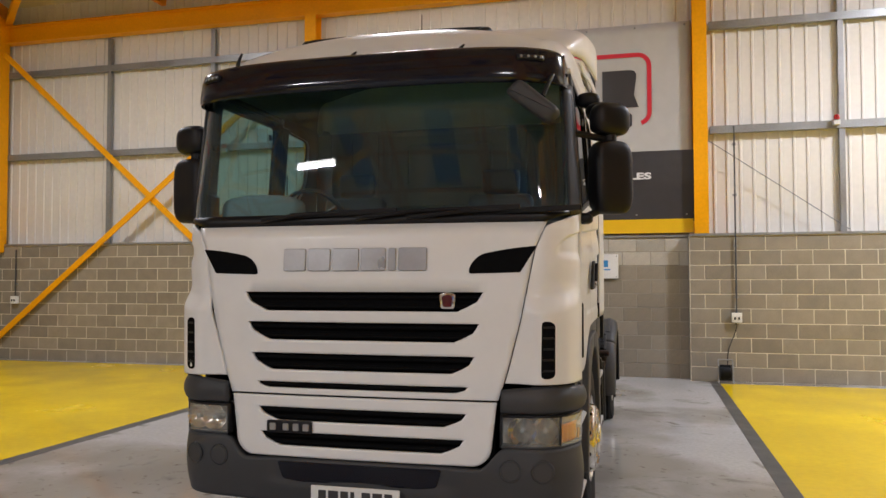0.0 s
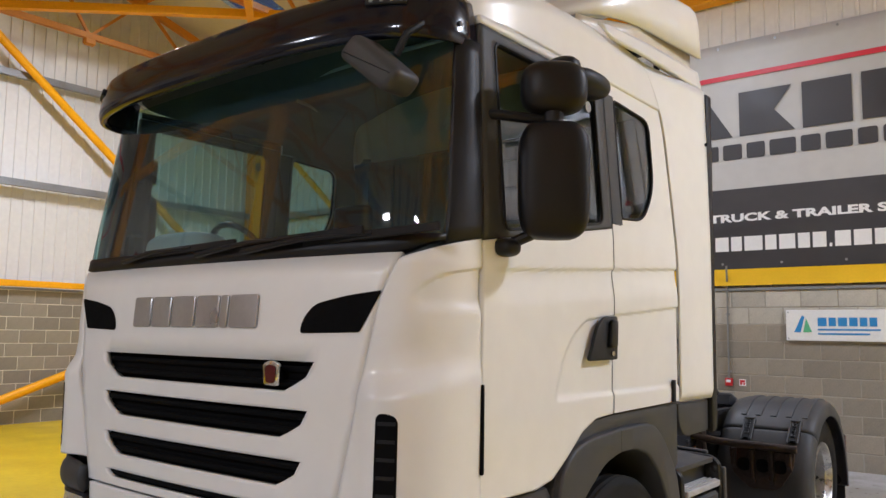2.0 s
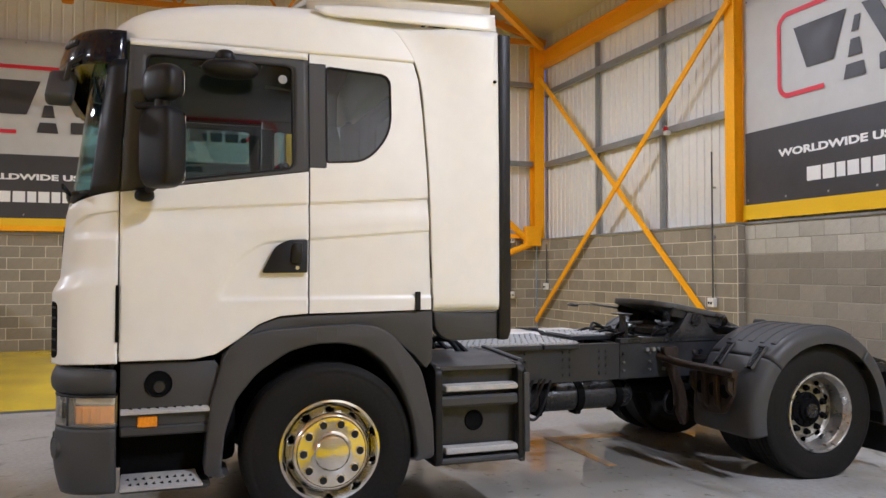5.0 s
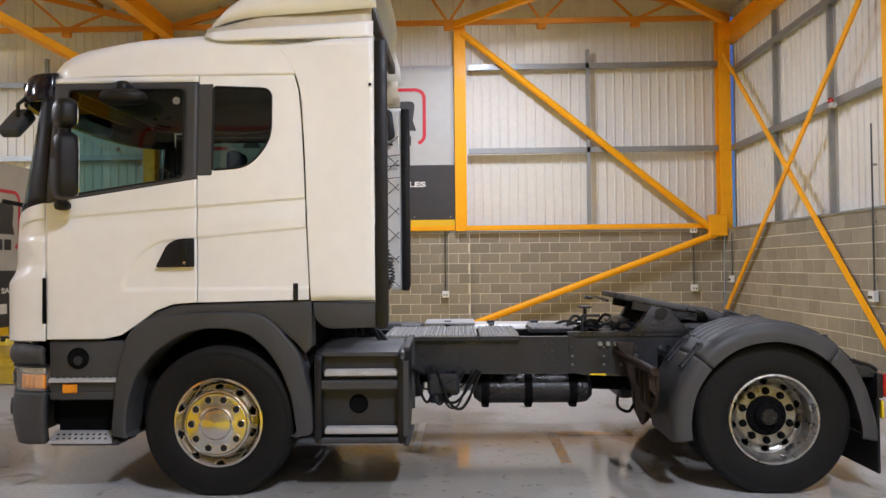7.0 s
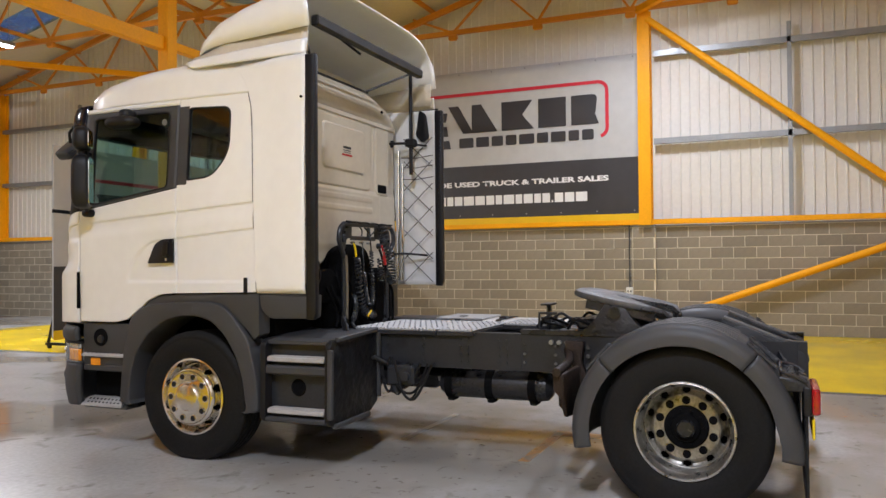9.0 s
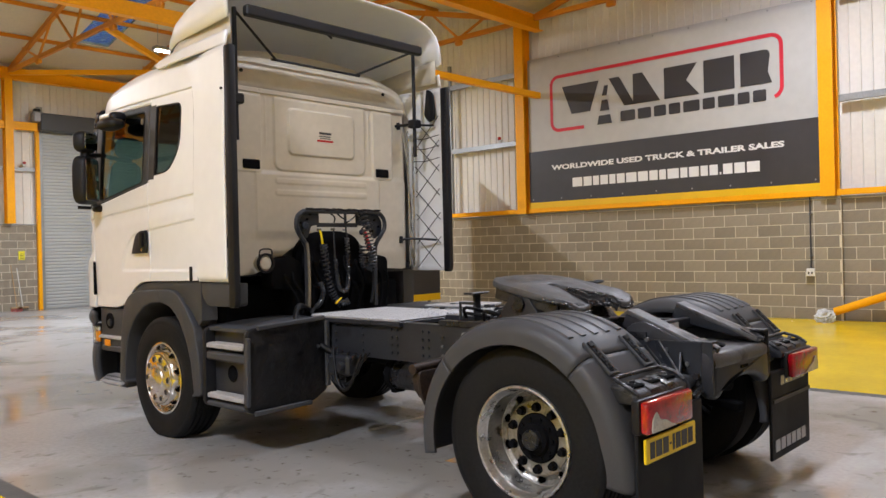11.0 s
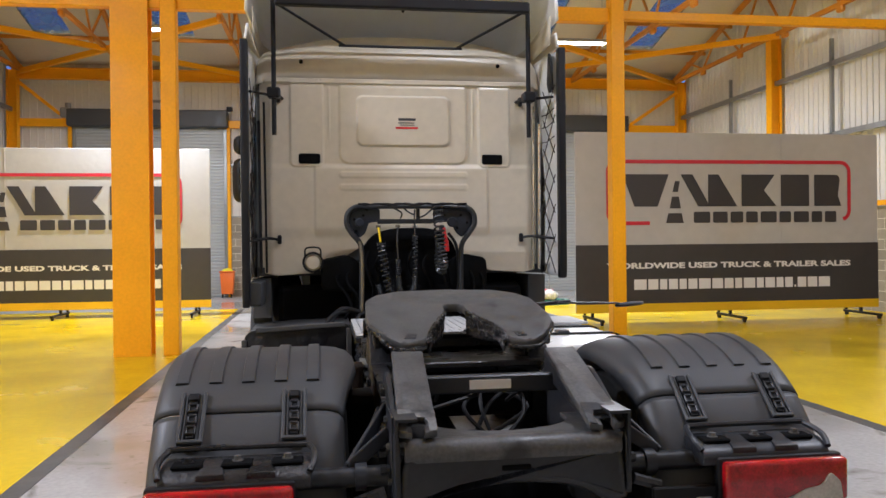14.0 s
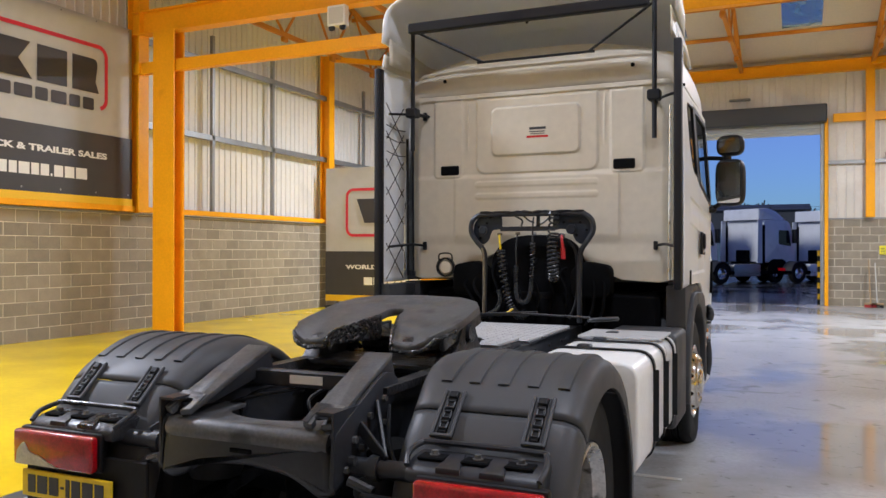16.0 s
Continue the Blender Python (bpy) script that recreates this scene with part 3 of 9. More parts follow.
block_wall("wall_south_pier_3", (-9.3, YD), (XB, YD), (0, 1), "concrete block pier beside a shutter", z1=2.5, courses=11)
block_wall("wall_south_pier_4", (XC, YD), (8.35, YD), (0, 1), "concrete block pier beside a shutter", z1=2.5, courses=11)
cladding("cladding_north", (XB, YA + 0.12), (XC, YA + 0.12), (0, -1), WALL_Z + 0.04, flat, "white ribbed metal wall sheeting")
cladding("cladding_west", (XB - 0.22, YD), (XB - 0.22, YA + 0.12), (1, 0), WALL_Z + 0.04, slope, "white ribbed metal wall sheeting")
cladding("cladding_east", (XC + 0.22, YA + 0.12), (XC + 0.22, YD), (-1, 0), WALL_Z + 0.04, slope, "white ribbed metal wall sheeting")
DOORS = [(-9.25, -4.8), (-2.65, 1.8), (3.8, 8.3)]
spans = [XB] + [v for d in DOORS for v in d] + [XC]
for a, b in zip(spans[::2], spans[1::2]):
    cladding("cladding_south", (b, YD - 0.12), (a, YD - 0.12), (0, 1), 2.54, flat, "white ribbed metal wall sheeting between shutters")
for a, b in DOORS:
    cladding("cladding_south", (b, YD - 0.12), (a, YD - 0.12), (0, 1), 5.45, flat, "white ribbed metal wall sheeting over a shutter")

# roof sheets with open strips for the rooflights
STRIPS = [(-9.6, -8.6), (-6.1, -5.1), (-2.6, -1.6), (0.9, 1.9), (4.4, 5.4), (7.8, 8.8)]


def roof_panel(bm, x0, x1, y0, y1):
    v = [bm.verts.new((x, y, roof_z(y))) for x, y in ((x0, y0), (x1, y0), (x1, y1), (x0, y1))]
    w = [bm.verts.new((x, y, roof_z(y) + 0.08)) for x, y in ((x0, y0), (x1, y0), (x1, y1), (x0, y1))]
    bm.faces.new(v[::-1])
    bm.faces.new(w)
    for k in range(4):
        bm.faces.new((v[k], v[(k + 1) % 4], w[(k + 1) % 4], w[k]))


bm, pane_bm = B(), []
for y0, y1 in ((YD - 0.3, RIDGE_Y[1]), (RIDGE_Y[1], VY), (VY, RIDGE_Y[0]), (RIDGE_Y[0], YA + 0.3)):
    ya, yb = y0 + (y1 - y0) * 0.30, y0 + (y1 - y0) * 0.78
    xs = [XB - 0.4] + [v for s in STRIPS for v in s] + [XC + 0.4]
    for k in range(len(xs) - 1):
        if k % 2:
            roof_panel(bm, xs[k], xs[k + 1], y0, ya)
            roof_panel(bm, xs[k], xs[k + 1], yb, y1)
            pb = B()
            roof_panel(pb, xs[k], xs[k + 1], ya, yb)
            pane_bm.append(pb)
        else:
            roof_panel(bm, xs[k], xs[k + 1], y0, y1)
tagged(part("ceiling", bm, LINER, angle=0), "cream lined pitched roof with rooflight strips", "ceiling", kind="structure")
ROOFLIGHT = glass("rooflight_sheet", (0.62, 0.68, 0.70), rough=0.3, film=0.16)
for pb in pane_bm:
    ob = tagged(part("rooflight", pb, ROOFLIGHT, angle=0), "bluish translucent rooflight strip at dusk", "rooflight", "rooflights", "structure")
    ob.visible_shadow = False

# roof steel
TRUSS_X = [-11.05, -7.5, -3.95, -0.45, 3.05, 6.5, 9.75]


def truss(x, ya, yb, yr):
    t = thing("roof_truss", (x, (ya + yb) / 2, 6.95), "orange painted lattice roof truss", "truss", "roof trusses", "structure")
    bm = B()
    bar(bm, (x, ya, 6.98), (x, yb, 6.98), 0.09, 0.11)
    part("bottom_chord", bm, ORANGE_STEEL, t)
    bm = B()
    for y in (ya, yb):
        bar(bm, (x, y, 7.0), (x, yr, RIDGE - 0.13), 0.10, 0.13)
    part("top_chord", bm, ORANGE_STEEL, t)
    n = 6
    for k in range(n):
        y0 = ya + (yb - ya) * k / n
        y1 = ya + (yb - ya) * (k + 1) / n
        ym = (y0 + y1) / 2
        top = roof_z(ym) - 0.12
        bm = B()
        if k:
            bar(bm, (x, y0, 6.98), (x, ym, top), 0.05, 0.05)
        if k < n - 1:
            bar(bm, (x, y1, 6.98), (x, ym, top), 0.05, 0.05)
            box(bm, x - 0.06, x + 0.06, y1 - 0.11, y1 + 0.11, 6.80, 6.94, 0.03)
        part("web", bm, ORANGE_STEEL, t)


for x in TRUSS_X:
    truss(x, VY + 0.1, YA - 0.05, RIDGE_Y[0])
    truss(x, YD + 0.1, VY - 0.1, RIDGE_Y[1])
for y0, y1 in ((YD, RIDGE_Y[1]), (RIDGE_Y[1], VY), (VY, RIDGE_Y[0]), (RIDGE_Y[0], YA)):
    for k in range(1, 4):
        y = y0 + (y1 - y0) * k / 4
        bm = B()
        bar(bm, (XB - 0.1, y, roof_z(y) - 0.06), (XC + 0.1, y, roof_z(y) - 0.06), 0.06, 0.10)
        tagged(part("purlin", bm, ORANGE_STEEL), "orange steel purlin under the roof", "purlin", "purlins", "structure")


def steel(name, fn, label, category="steelwork", group="", m=YELLOW_STEEL):
    bm = B()
    fn(bm)
    return tagged(part(name, bm, m), label, category, group, "structure")


# eave, valley and crane beams
steel("eave_beam_north", lambda bm: ibeam(bm, (XB, YA - 0.02, 6.63), (XC, YA - 0.02, 6.63), 0.22, 0.36), "yellow steel eave beam over the block wall", "beam")
steel("eave_beam_south", lambda bm: ibeam(bm, (XB, YD + 0.14, 6.91), (XC, YD + 0.14, 6.91), 0.22, 0.34), "yellow steel eave beam over the shutters", "beam")
steel("valley_beam", lambda bm: ibeam(bm, (XB, VY, 6.9), (3.2, VY, 6.9), 0.24, 0.34), "yellow steel beam at the roof valley", "beam")
steel("crane_beam", lambda bm: ibeam(bm, (3.2, VY, 6.05), (XC, VY, 6.05), 0.26, 0.46), "deep yellow steel beam on the columns", "beam")
steel("tie_beam", lambda bm: bar(bm, (XB, VY, 5.17), (-3.92, VY, 5.17), 0.14, 0.14, 0.01), "slim yellow steel tie beam between columns", "beam")
steel("tie_beam", lambda bm: bar(bm, (-3.92, VY, 5.16), (XC, VY, 5.16), 0.16, 0.22, 0.01), "yellow steel tie beam between columns", "beam")
for ya, yb in ((-16.9, -10.6), ):
    for xa, xb in ((9.85, 3.05), (3.05, 9.85), (-11.1, -3.95), (-3.95, -11.1)):
        steel("plan_brace", lambda bm: bar(bm, (xa, yb, 6.93), (xb, ya, 6.93), 0.12, 0.14), "yellow roof brace at eave level", "brace", "plan braces")
for xa, xb in ((-11.1, -4.35), (-4.35, -11.1), (-4.35, 2.4), (2.4, 9.8)):
    steel("plan_brace", lambda bm: bar(bm, (xa, YA - 0.1, 6.9), (xb, 3.0, 6.95), 0.12, 0.14), "yellow roof brace at eave level", "brace", "plan braces")


def post(x, y, z0, z1, w=0.24, d=0.24, along=0.0, name="column"):
    return steel(name, lambda bm: ibeam(bm, (x, y, z0), (x, y, z1), w, d, 0.022, along), "yellow painted steel column", "column", "columns")


steel("main_column", lambda bm: ibeam(bm, (3.41, VY, 0), (3.41, VY, 5.82), 0.52, 0.30, 0.03, 0), "large yellow painted steel column on the floor", "column", "columns")
steel("main_column", lambda bm: ibeam(bm, (9.2, VY, 0), (9.2, VY, 5.82), 0.52, 0.30, 0.03, 0), "large yellow painted steel column on the floor", "column", "columns")
for x in (2.87, -3.92):
    steel("slim_column", lambda bm: box(bm, x - 0.11, x + 0.11, VY - 0.06, VY + 0.16, 0, 6.72, 0.012), "slim yellow square steel column", "column", "columns")
for y in (9.0, 3.12, -3.95, -11.2, -16.9):
    post(XB + 0.06, y, WALL_Z + 0.04, 7.0, 0.26, 0.30, 90)
for y in (9.0, 3.0, -3.45, -10.4, -16.9):
    post(XC - 0.06, y, WALL_Z + 0.04, 7.0, 0.26, 0.30, 90)
for x in (-4.36, 2.40):
    post(x, YA - 0.05, WALL_Z + 0.04, 6.45, 0.22, 0.26)
for x in (-3.88, 3.08):
    post(x, YD + 0.12, 2.55, 6.75, 0.22, 0.26)
    steel("door_lintel", lambda bm: bar(bm, (x - 0.95, YD + 0.12, 5.42), (x + 0.95, YD + 0.12, 5.42), 0.12, 0.24, 0.01), "yellow steel lintel between shutters", "lintel", "lintels")
for x0, x1 in ((-11.2, -9.35), (8.4, 10.0)):
    steel("door_lintel", lambda bm: bar(bm, (x0, YD + 0.12, 5.42), (x1, YD + 0.12, 5.42), 0.12, 0.24, 0.01), "yellow steel lintel beside a shutter", "lintel", "lintels")
steel("knee_brace", lambda bm: bar(bm, (9.85, YD + 0.2, 6.65), (8.5, YD + 0.2, 5.55), 0.1, 0.1), "yellow knee brace at a corner", "brace", "knee braces")
steel("knee_brace", lambda bm: bar(bm, (-11.15, YD + 0.2, 6.65), (-9.5, YD + 0.2, 5.55), 0.1, 0.1), "yellow knee brace at a corner", "brace", "knee braces")


# yellow sill rails and wall braces
def rail(p, q):
    steel("sill_rail", lambda bm: bar(bm, p, q, 0.10, 0.11, 0.008), "yellow steel rail on top of the block wall", "rail", "sill rails")


rail((XB + 0.08, 3.25, 2.385), (XB + 0.08, 8.85, 2.385))
rail((XB + 0.08, -3.8, 2.385), (XB + 0.08, 2.98, 2.385))
rail((XB + 0.08, -16.9, 2.385), (XB + 0.08, -4.1, 2.385))
rail((XC - 0.08, -3.3, 2.385), (XC - 0.08, 8.7, 2.385))
rail((XC - 0.08, -16.9, 2.385), (XC - 0.08, -3.6, 2.385))
for p, q in (((XB + 0.2, 3.2, 6.76), (XB + 0.2, 8.75, 2.24)), ((XB + 0.2, 8.75, 2.19), (XB + 0.2, 3.2, 0.18))):
    steel("wall_brace", lambda bm: tube(bm, [p, q], 0.075, 12), "yellow diagonal tube brace on the wall", "brace", "wall braces")
steel("brace_node", lambda bm: (box(bm, XB + 0.1, XB + 0.3, 8.6, 9.0, 2.15, 2.62, 0.02)), "yellow gusset plate where the braces meet", "gusset")
for p, q in (((-11.1, YA - 0.2, 6.2), (-4.2, YA - 0.2, 0.17)), ((-4.3, YA - 0.24, 5.81), (-11.2, YA - 0.24, 0.37))):
    steel("wall_brace", lambda bm: bar(bm, p, q, 0.03, 0.11), "yellow flat diagonal brace on the wall", "brace", "wall braces")


# galvanised girts and stiffeners behind the sheeting
def girts():
    rows = []
    for z in (4.1, 5.8):
        w = z + (0.03 if z < 5 else 0.23)
        rows += [((XB + 0.0, 3.3, w), (XB + 0.0, 8.9, w)), ((XB + 0.0, -16.9, z), (XB + 0.0, -4.1, z)),
                 ((XC, -16.9, z), (XC, -3.6, z)), ((-11.2, YA + 0.02, z), (-4.5, YA + 0.02, z)),
                 ((2.55, YA + 0.02, z - 0.1), (9.9, YA + 0.02, z - 0.1))]
    for p, q in rows:
        bm = B()
        bar(bm, p, q, 0.10, 0.12)
        tagged(part("girt", bm, GALV), "galvanised steel wall rail on the sheeting", "wall rail", "wall rails", "structure")
    ups = [(XB + 0.01, y) for y in (6.0, -6.4, -8.8, -13.6)] + [(XC - 0.01, y) for y in (-5.7, -7.93, -12.5)]
    ups += [(x, YA + 0.03) for x in (-8.75, -6.45, 4.5, 6.9)]
    for x, y in ups:
        bm = B()
        box(bm, x - 0.04, x + 0.04, y - 0.04, y + 0.04, WALL_Z + 0.05, 6.4)
        tagged(part("stiffener", bm, GALV), "galvanised upright behind the wall rails", "wall rail", "uprights", "structure")
    for x0, x1 in ((-4.7, -4.0), (-3.75, -2.75), (1.85, 2.95), (3.2, 3.75)):
        bm = B()
        bar(bm, (x0, YD, 4.15), (x1, YD, 4.15), 0.08, 0.10)
        tagged(part("girt", bm, GALV), "galvanised steel wall rail on the sheeting", "wall rail", "wall rails", "structure")


girts()


# roller shutters
def shutter(x0, x1, closed, label):
    t = thing("roller_shutter", ((x0 + x1) / 2, YD, 0), label, "roller shutter", "roller shutters", "structure")
    zb = 0.0 if closed else 4.98
    bm = B()
    zs = []
    z = zb
    while z < 5.5:
        zs += [(z, 0.0), (z + 0.025, 0.016), (z + 0.075, 0.016), (z + 0.09, 0.0)]
        z += 0.1
    prev = None
    for z, o in zs:
        a, b = bm.verts.new((x0 + 0.05, YD - 0.02 + o, z)), bm.verts.new((x1 - 0.05, YD - 0.02 + o, z))
        if prev:
            bm.faces.new((prev[0], prev[1], b, a))
        prev = (a, b)
    solid(part("curtain", bm, SHUTTER, t, angle=0), 0.006, 0)
    bm = B()
    box(bm, x0 - 0.12, x1 + 0.12, YD - 0.05, YD + 0.42, 5.30, 5.82, 0.03)
    part("shutter_box", bm, SHUTTER_BOX, t, "dark grey sheet housing")
    for x, s in ((x0, 1), (x1, -1)):
        bm = B()
        box(bm, x - 0.05, x + 0.05, YD - 0.08, YD + 0.06, 0, 5.3, 0.006)
        part("guide_rail", bm, GALV, t)
        bm = B()
        box(bm, x - s * 0.11 - 0.05, x - s * 0.11 + 0.05, YD + 0.0, YD + 0.12, 0, 5.42, 0.006)
        part("door_jamb", bm, YELLOW_STEEL, t, "yellow steel jamb")
    bm = B()
    box(bm, x1 + 0.0, x1 + 0.3, YD + 0.1, YD + 0.4, 5.55, 5.85, 0.03)
    cyl(bm, (x1 + 0.1, YD + 0.25, 5.8), (x1 + 0.1, YD + 0.25, 6.0), 0.09, 12)
    part("motor", bm, GALV, t, "grey drive motor")


shutter(*DOORS[0], True, "closed grey slatted roller shutter")
shutter(*DOORS[1], False, "raised grey roller shutter open to the yard")
shutter(*DOORS[2], True, "closed grey slatted roller shutter")

# lamps; the second is an added, unseen fill
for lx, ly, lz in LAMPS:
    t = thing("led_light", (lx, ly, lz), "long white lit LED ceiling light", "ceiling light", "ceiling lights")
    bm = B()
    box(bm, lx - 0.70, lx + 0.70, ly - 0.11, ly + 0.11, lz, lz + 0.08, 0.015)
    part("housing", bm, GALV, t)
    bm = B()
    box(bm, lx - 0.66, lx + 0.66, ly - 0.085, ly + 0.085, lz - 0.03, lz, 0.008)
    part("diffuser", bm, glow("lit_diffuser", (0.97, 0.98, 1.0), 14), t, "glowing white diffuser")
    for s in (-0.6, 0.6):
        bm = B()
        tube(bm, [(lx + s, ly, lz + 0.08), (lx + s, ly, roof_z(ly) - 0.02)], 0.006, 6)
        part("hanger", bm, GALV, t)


# ---- banners ----
def banner_art(t, m, w, h, size=1.0):
    """The print of a banner of w by h metres, in a frame with u to the right, v up and depth towards the viewer."""
    full, k = w / 6.7, size * w / 6.7

    def flat_part(name, polys, material, d=0.006, label=""):
        bm = B()
        for pl in polys:
            prism(bm, [(u * k, v * k) for u, v in pl], lambda u, v, e: m @ Vector((u, v, e)), d - 0.003, d)
        return part(name, bm, material, t, label, angle=0)

    H = h / k
    # lower charcoal field and yellow foot
    flat_part("lower_field", [[(-3.35 * full / k, 0.13), (3.35 * full / k, 0.13), (3.35 * full / k, 1.36), (-3.35 * full / k, 1.36)]], VINYL_DARK, 0.005, "charcoal lower field")
    # red open frame
    zt, zb, xl, xr, tk = 3.06, 1.80, -2.66, 2.68, 0.075
    out = []
    arc = lambda cx, cz, r, a0, a1: [(cx + r * math.cos(radians(a0 + (a1 - a0) * i / 8)), cz + r * math.sin(radians(a0 + (a1 - a0) * i / 8))) for i in range(9)]
    line = [(xl + 0.88, zb)] + arc(xl + 0.2, zb + 0.2, 0.2, 270, 180) + arc(xl + 0.2, zt - 0.2, 0.2, 180, 90) + arc(xr - 0.2, zt - 0.2, 0.2, 90, 0) + arc(xr - 0.2, zb + 0.25, 0.2, 0, -70)
    polys = []
    for (a, b), (c, d) in zip(line, line[1:]):
        v = Vector((c - a, d - b))
        if v.length < 1e-4:
            continue
        nn = Vector((-v.y, v.x)).normalized() * tk / 2
        e = v.normalized() * 0.008
        polys.append([(a - nn.x - e.x, b - nn.y - e.y), (c - nn.x + e.x, d - nn.y + e.y), (c + nn.x + e.x, d + nn.y + e.y), (a + nn.x - e.x, b + nn.y - e.y)])
    bm = B()
    for i, pl in enumerate(polys):
        dd = 0.006 + 0.0002 * (i % 2)
        prism(bm, [(u * k, v * k) for u, v in pl], lambda u, v, e: m @ Vector((u, v, e)), dd - 0.003, dd)
    part("red_frame", bm, RED_INK, t, "red open rounded frame", angle=0)
    # the mark: plain heavy shapes
    z0, z1 = 2.14, 2.80
    shapes = [[(-2.35, z1), (-1.36, z1), (-1.60, z0), (-2.10, z0)],
              [(-1.28, 2.44), (-1.16, 2.44), (-1.12, 2.66), (-1.22, 2.66)], [(-1.34, 2.10), (-1.10, 2.10), (-1.14, 2.34), (-1.29, 2.34)], [(-1.42, 1.80), (-1.04, 1.80), (-1.08, 2.00), (-1.37, 2.00)],
              [(-1.10, z1), (-0.84, z1), (-0.46, z0), (-0.72, z0)],
              [(-0.50, z1), (-0.27, z1), (0.14, z0), (-0.50, z0)],
              [(0.24, z0), (0.24, z1), (0.98, z1), (0.74, 2.47), (1.02, z0)],
              [(1.12, z0), (1.12, z1), (1.76, z1), (1.76, z0)],
              rounded([(1.88, z0), (1.88, z1), (2.48, z1), (2.42, 2.36), (2.50, z0)], [0, 0, 0.14, 0, 0])]
    for pl in shapes:
        flat_part("mark", [pl], INK)
    u = -0.82
    for wd in (0.42, 0.38, 0.34, 0.32, 0.42, 0.32, 0.40, 0.30, 0.32):
        flat_part("mark", [rounded([(u, 1.80), (u, 2.03), (u + wd - 0.06, 2.03), (u + wd - 0.06, 1.80)], 0.03, 2)], INK)
        u += wd + 0.005
    me = text_mesh("WORLDWIDE USED TRUCK & TRAILER SALES", 5.40 * k, 0.122 * k, 0.042)
    me.materials.append(WHITE_INK)
    ob = new("lettering", me)
    ob.parent = t
    ob.matrix_parent_inverse = t.matrix_world.inverted()
    ob.matrix_basis = m @ Matrix.Translation((0.0, 0.93 * k, 0.008))
    # the web address stands as bars of its size
    u = -2.12
    for wd in (0.31, 0.26, 0.20, 0.24, 0.20, 0.24, 0.30, 0.28, 0.24, 0.20, 0.30, 0.20, 0.26, 0.20, 0.22, 0.08, 0.24, 0.26, 0.30):
        v1 = 0.49 if wd == 0.08 else 0.65
        flat_part("bar", [[(u, 0.44), (u, v1), (u + wd - 0.045, v1), (u + wd - 0.045, 0.44)]], WHITE_INK)
        u += wd - 0.008


def banner(m, w, h, at, label, size=1.0, du=0.0, dv=0.0):
    t = thing("banner", at, label, "banner", "wall banners")
    bm = B()
    rr = random.Random(int(abs(at[0] * 10)))
    f = [rr.uniform(0, 6) for _ in range(4)]

    def sag(a, b):
        u, v = (a - 0.5) * w, b * h
        d = -0.002 - 0.010 * abs(math.sin(u * 1.3 + f[0])) * (b ** 2) - 0.006 * abs(math.sin(u * 0.7 + v * 2 + f[1]))
        return m @ Vector((u, v, d))

    grid(bm, 60, 20, sag)
    ob = part("sheet", bm, VINYL, t, "silver grey vinyl sheet", angle=60)
    solid(ob, 0.002, 0)
    banner_art(t, m @ Matrix.Translation((du, dv, 0)), w, h, size)
    k = w / 6.7
    bm = B()
    prism(bm, [(-w / 2, -0.10), (w / 2, -0.10), (w / 2, 0.13 * k), (-w / 2, 0.13 * k)], lambda u, v, e: m @ Vector((u, v, e)), 0.0, 0.02)
    part("yellow_foot", bm, YELLOW_BAND, t, "yellow strip along the foot", angle=0)
    for u in np.linspace(-w / 2 + 0.1, w / 2 - 0.1, 9):
        for v in (0.2, h - 0.06):
            bm = B()
            cyl(bm, m @ Vector((u, v, 0)), m @ Vector((u, v, 0.008)), 0.018, 8)
            part("eyelet", bm, GALV, t)
    return t


def facing(x, y, z, right):
    """A frame at a place: u along right, v up, depth towards the viewer."""
    r = Vector((*right, 0)).normalized()
    up = Vector((0, 0, 1))
    return Matrix.Translation((x, y, z)) @ Matrix((r, up, r.cross(up))).transposed().to_4x4()


banner(facing(XB + 0.10, -0.39, 2.45, (0, 1)), 6.74, 3.62, (XB, -0.39, 2.45), "grey and charcoal vinyl banner with red frame on the wall")
banner(facing(-0.97, YA - 0.03, 2.45, (1, 0)), 6.5, 3.36, (-0.97, YA, 2.45), "grey and charcoal vinyl banner with red frame on the wall", 0.975, 0.05, -0.04)
banner(facing(XC - 0.10, -0.05, 2.45, (0, -1)), 6.4, 3.45, (XC, -0.05, 2.45), "grey and charcoal vinyl banner with red frame on the wall")


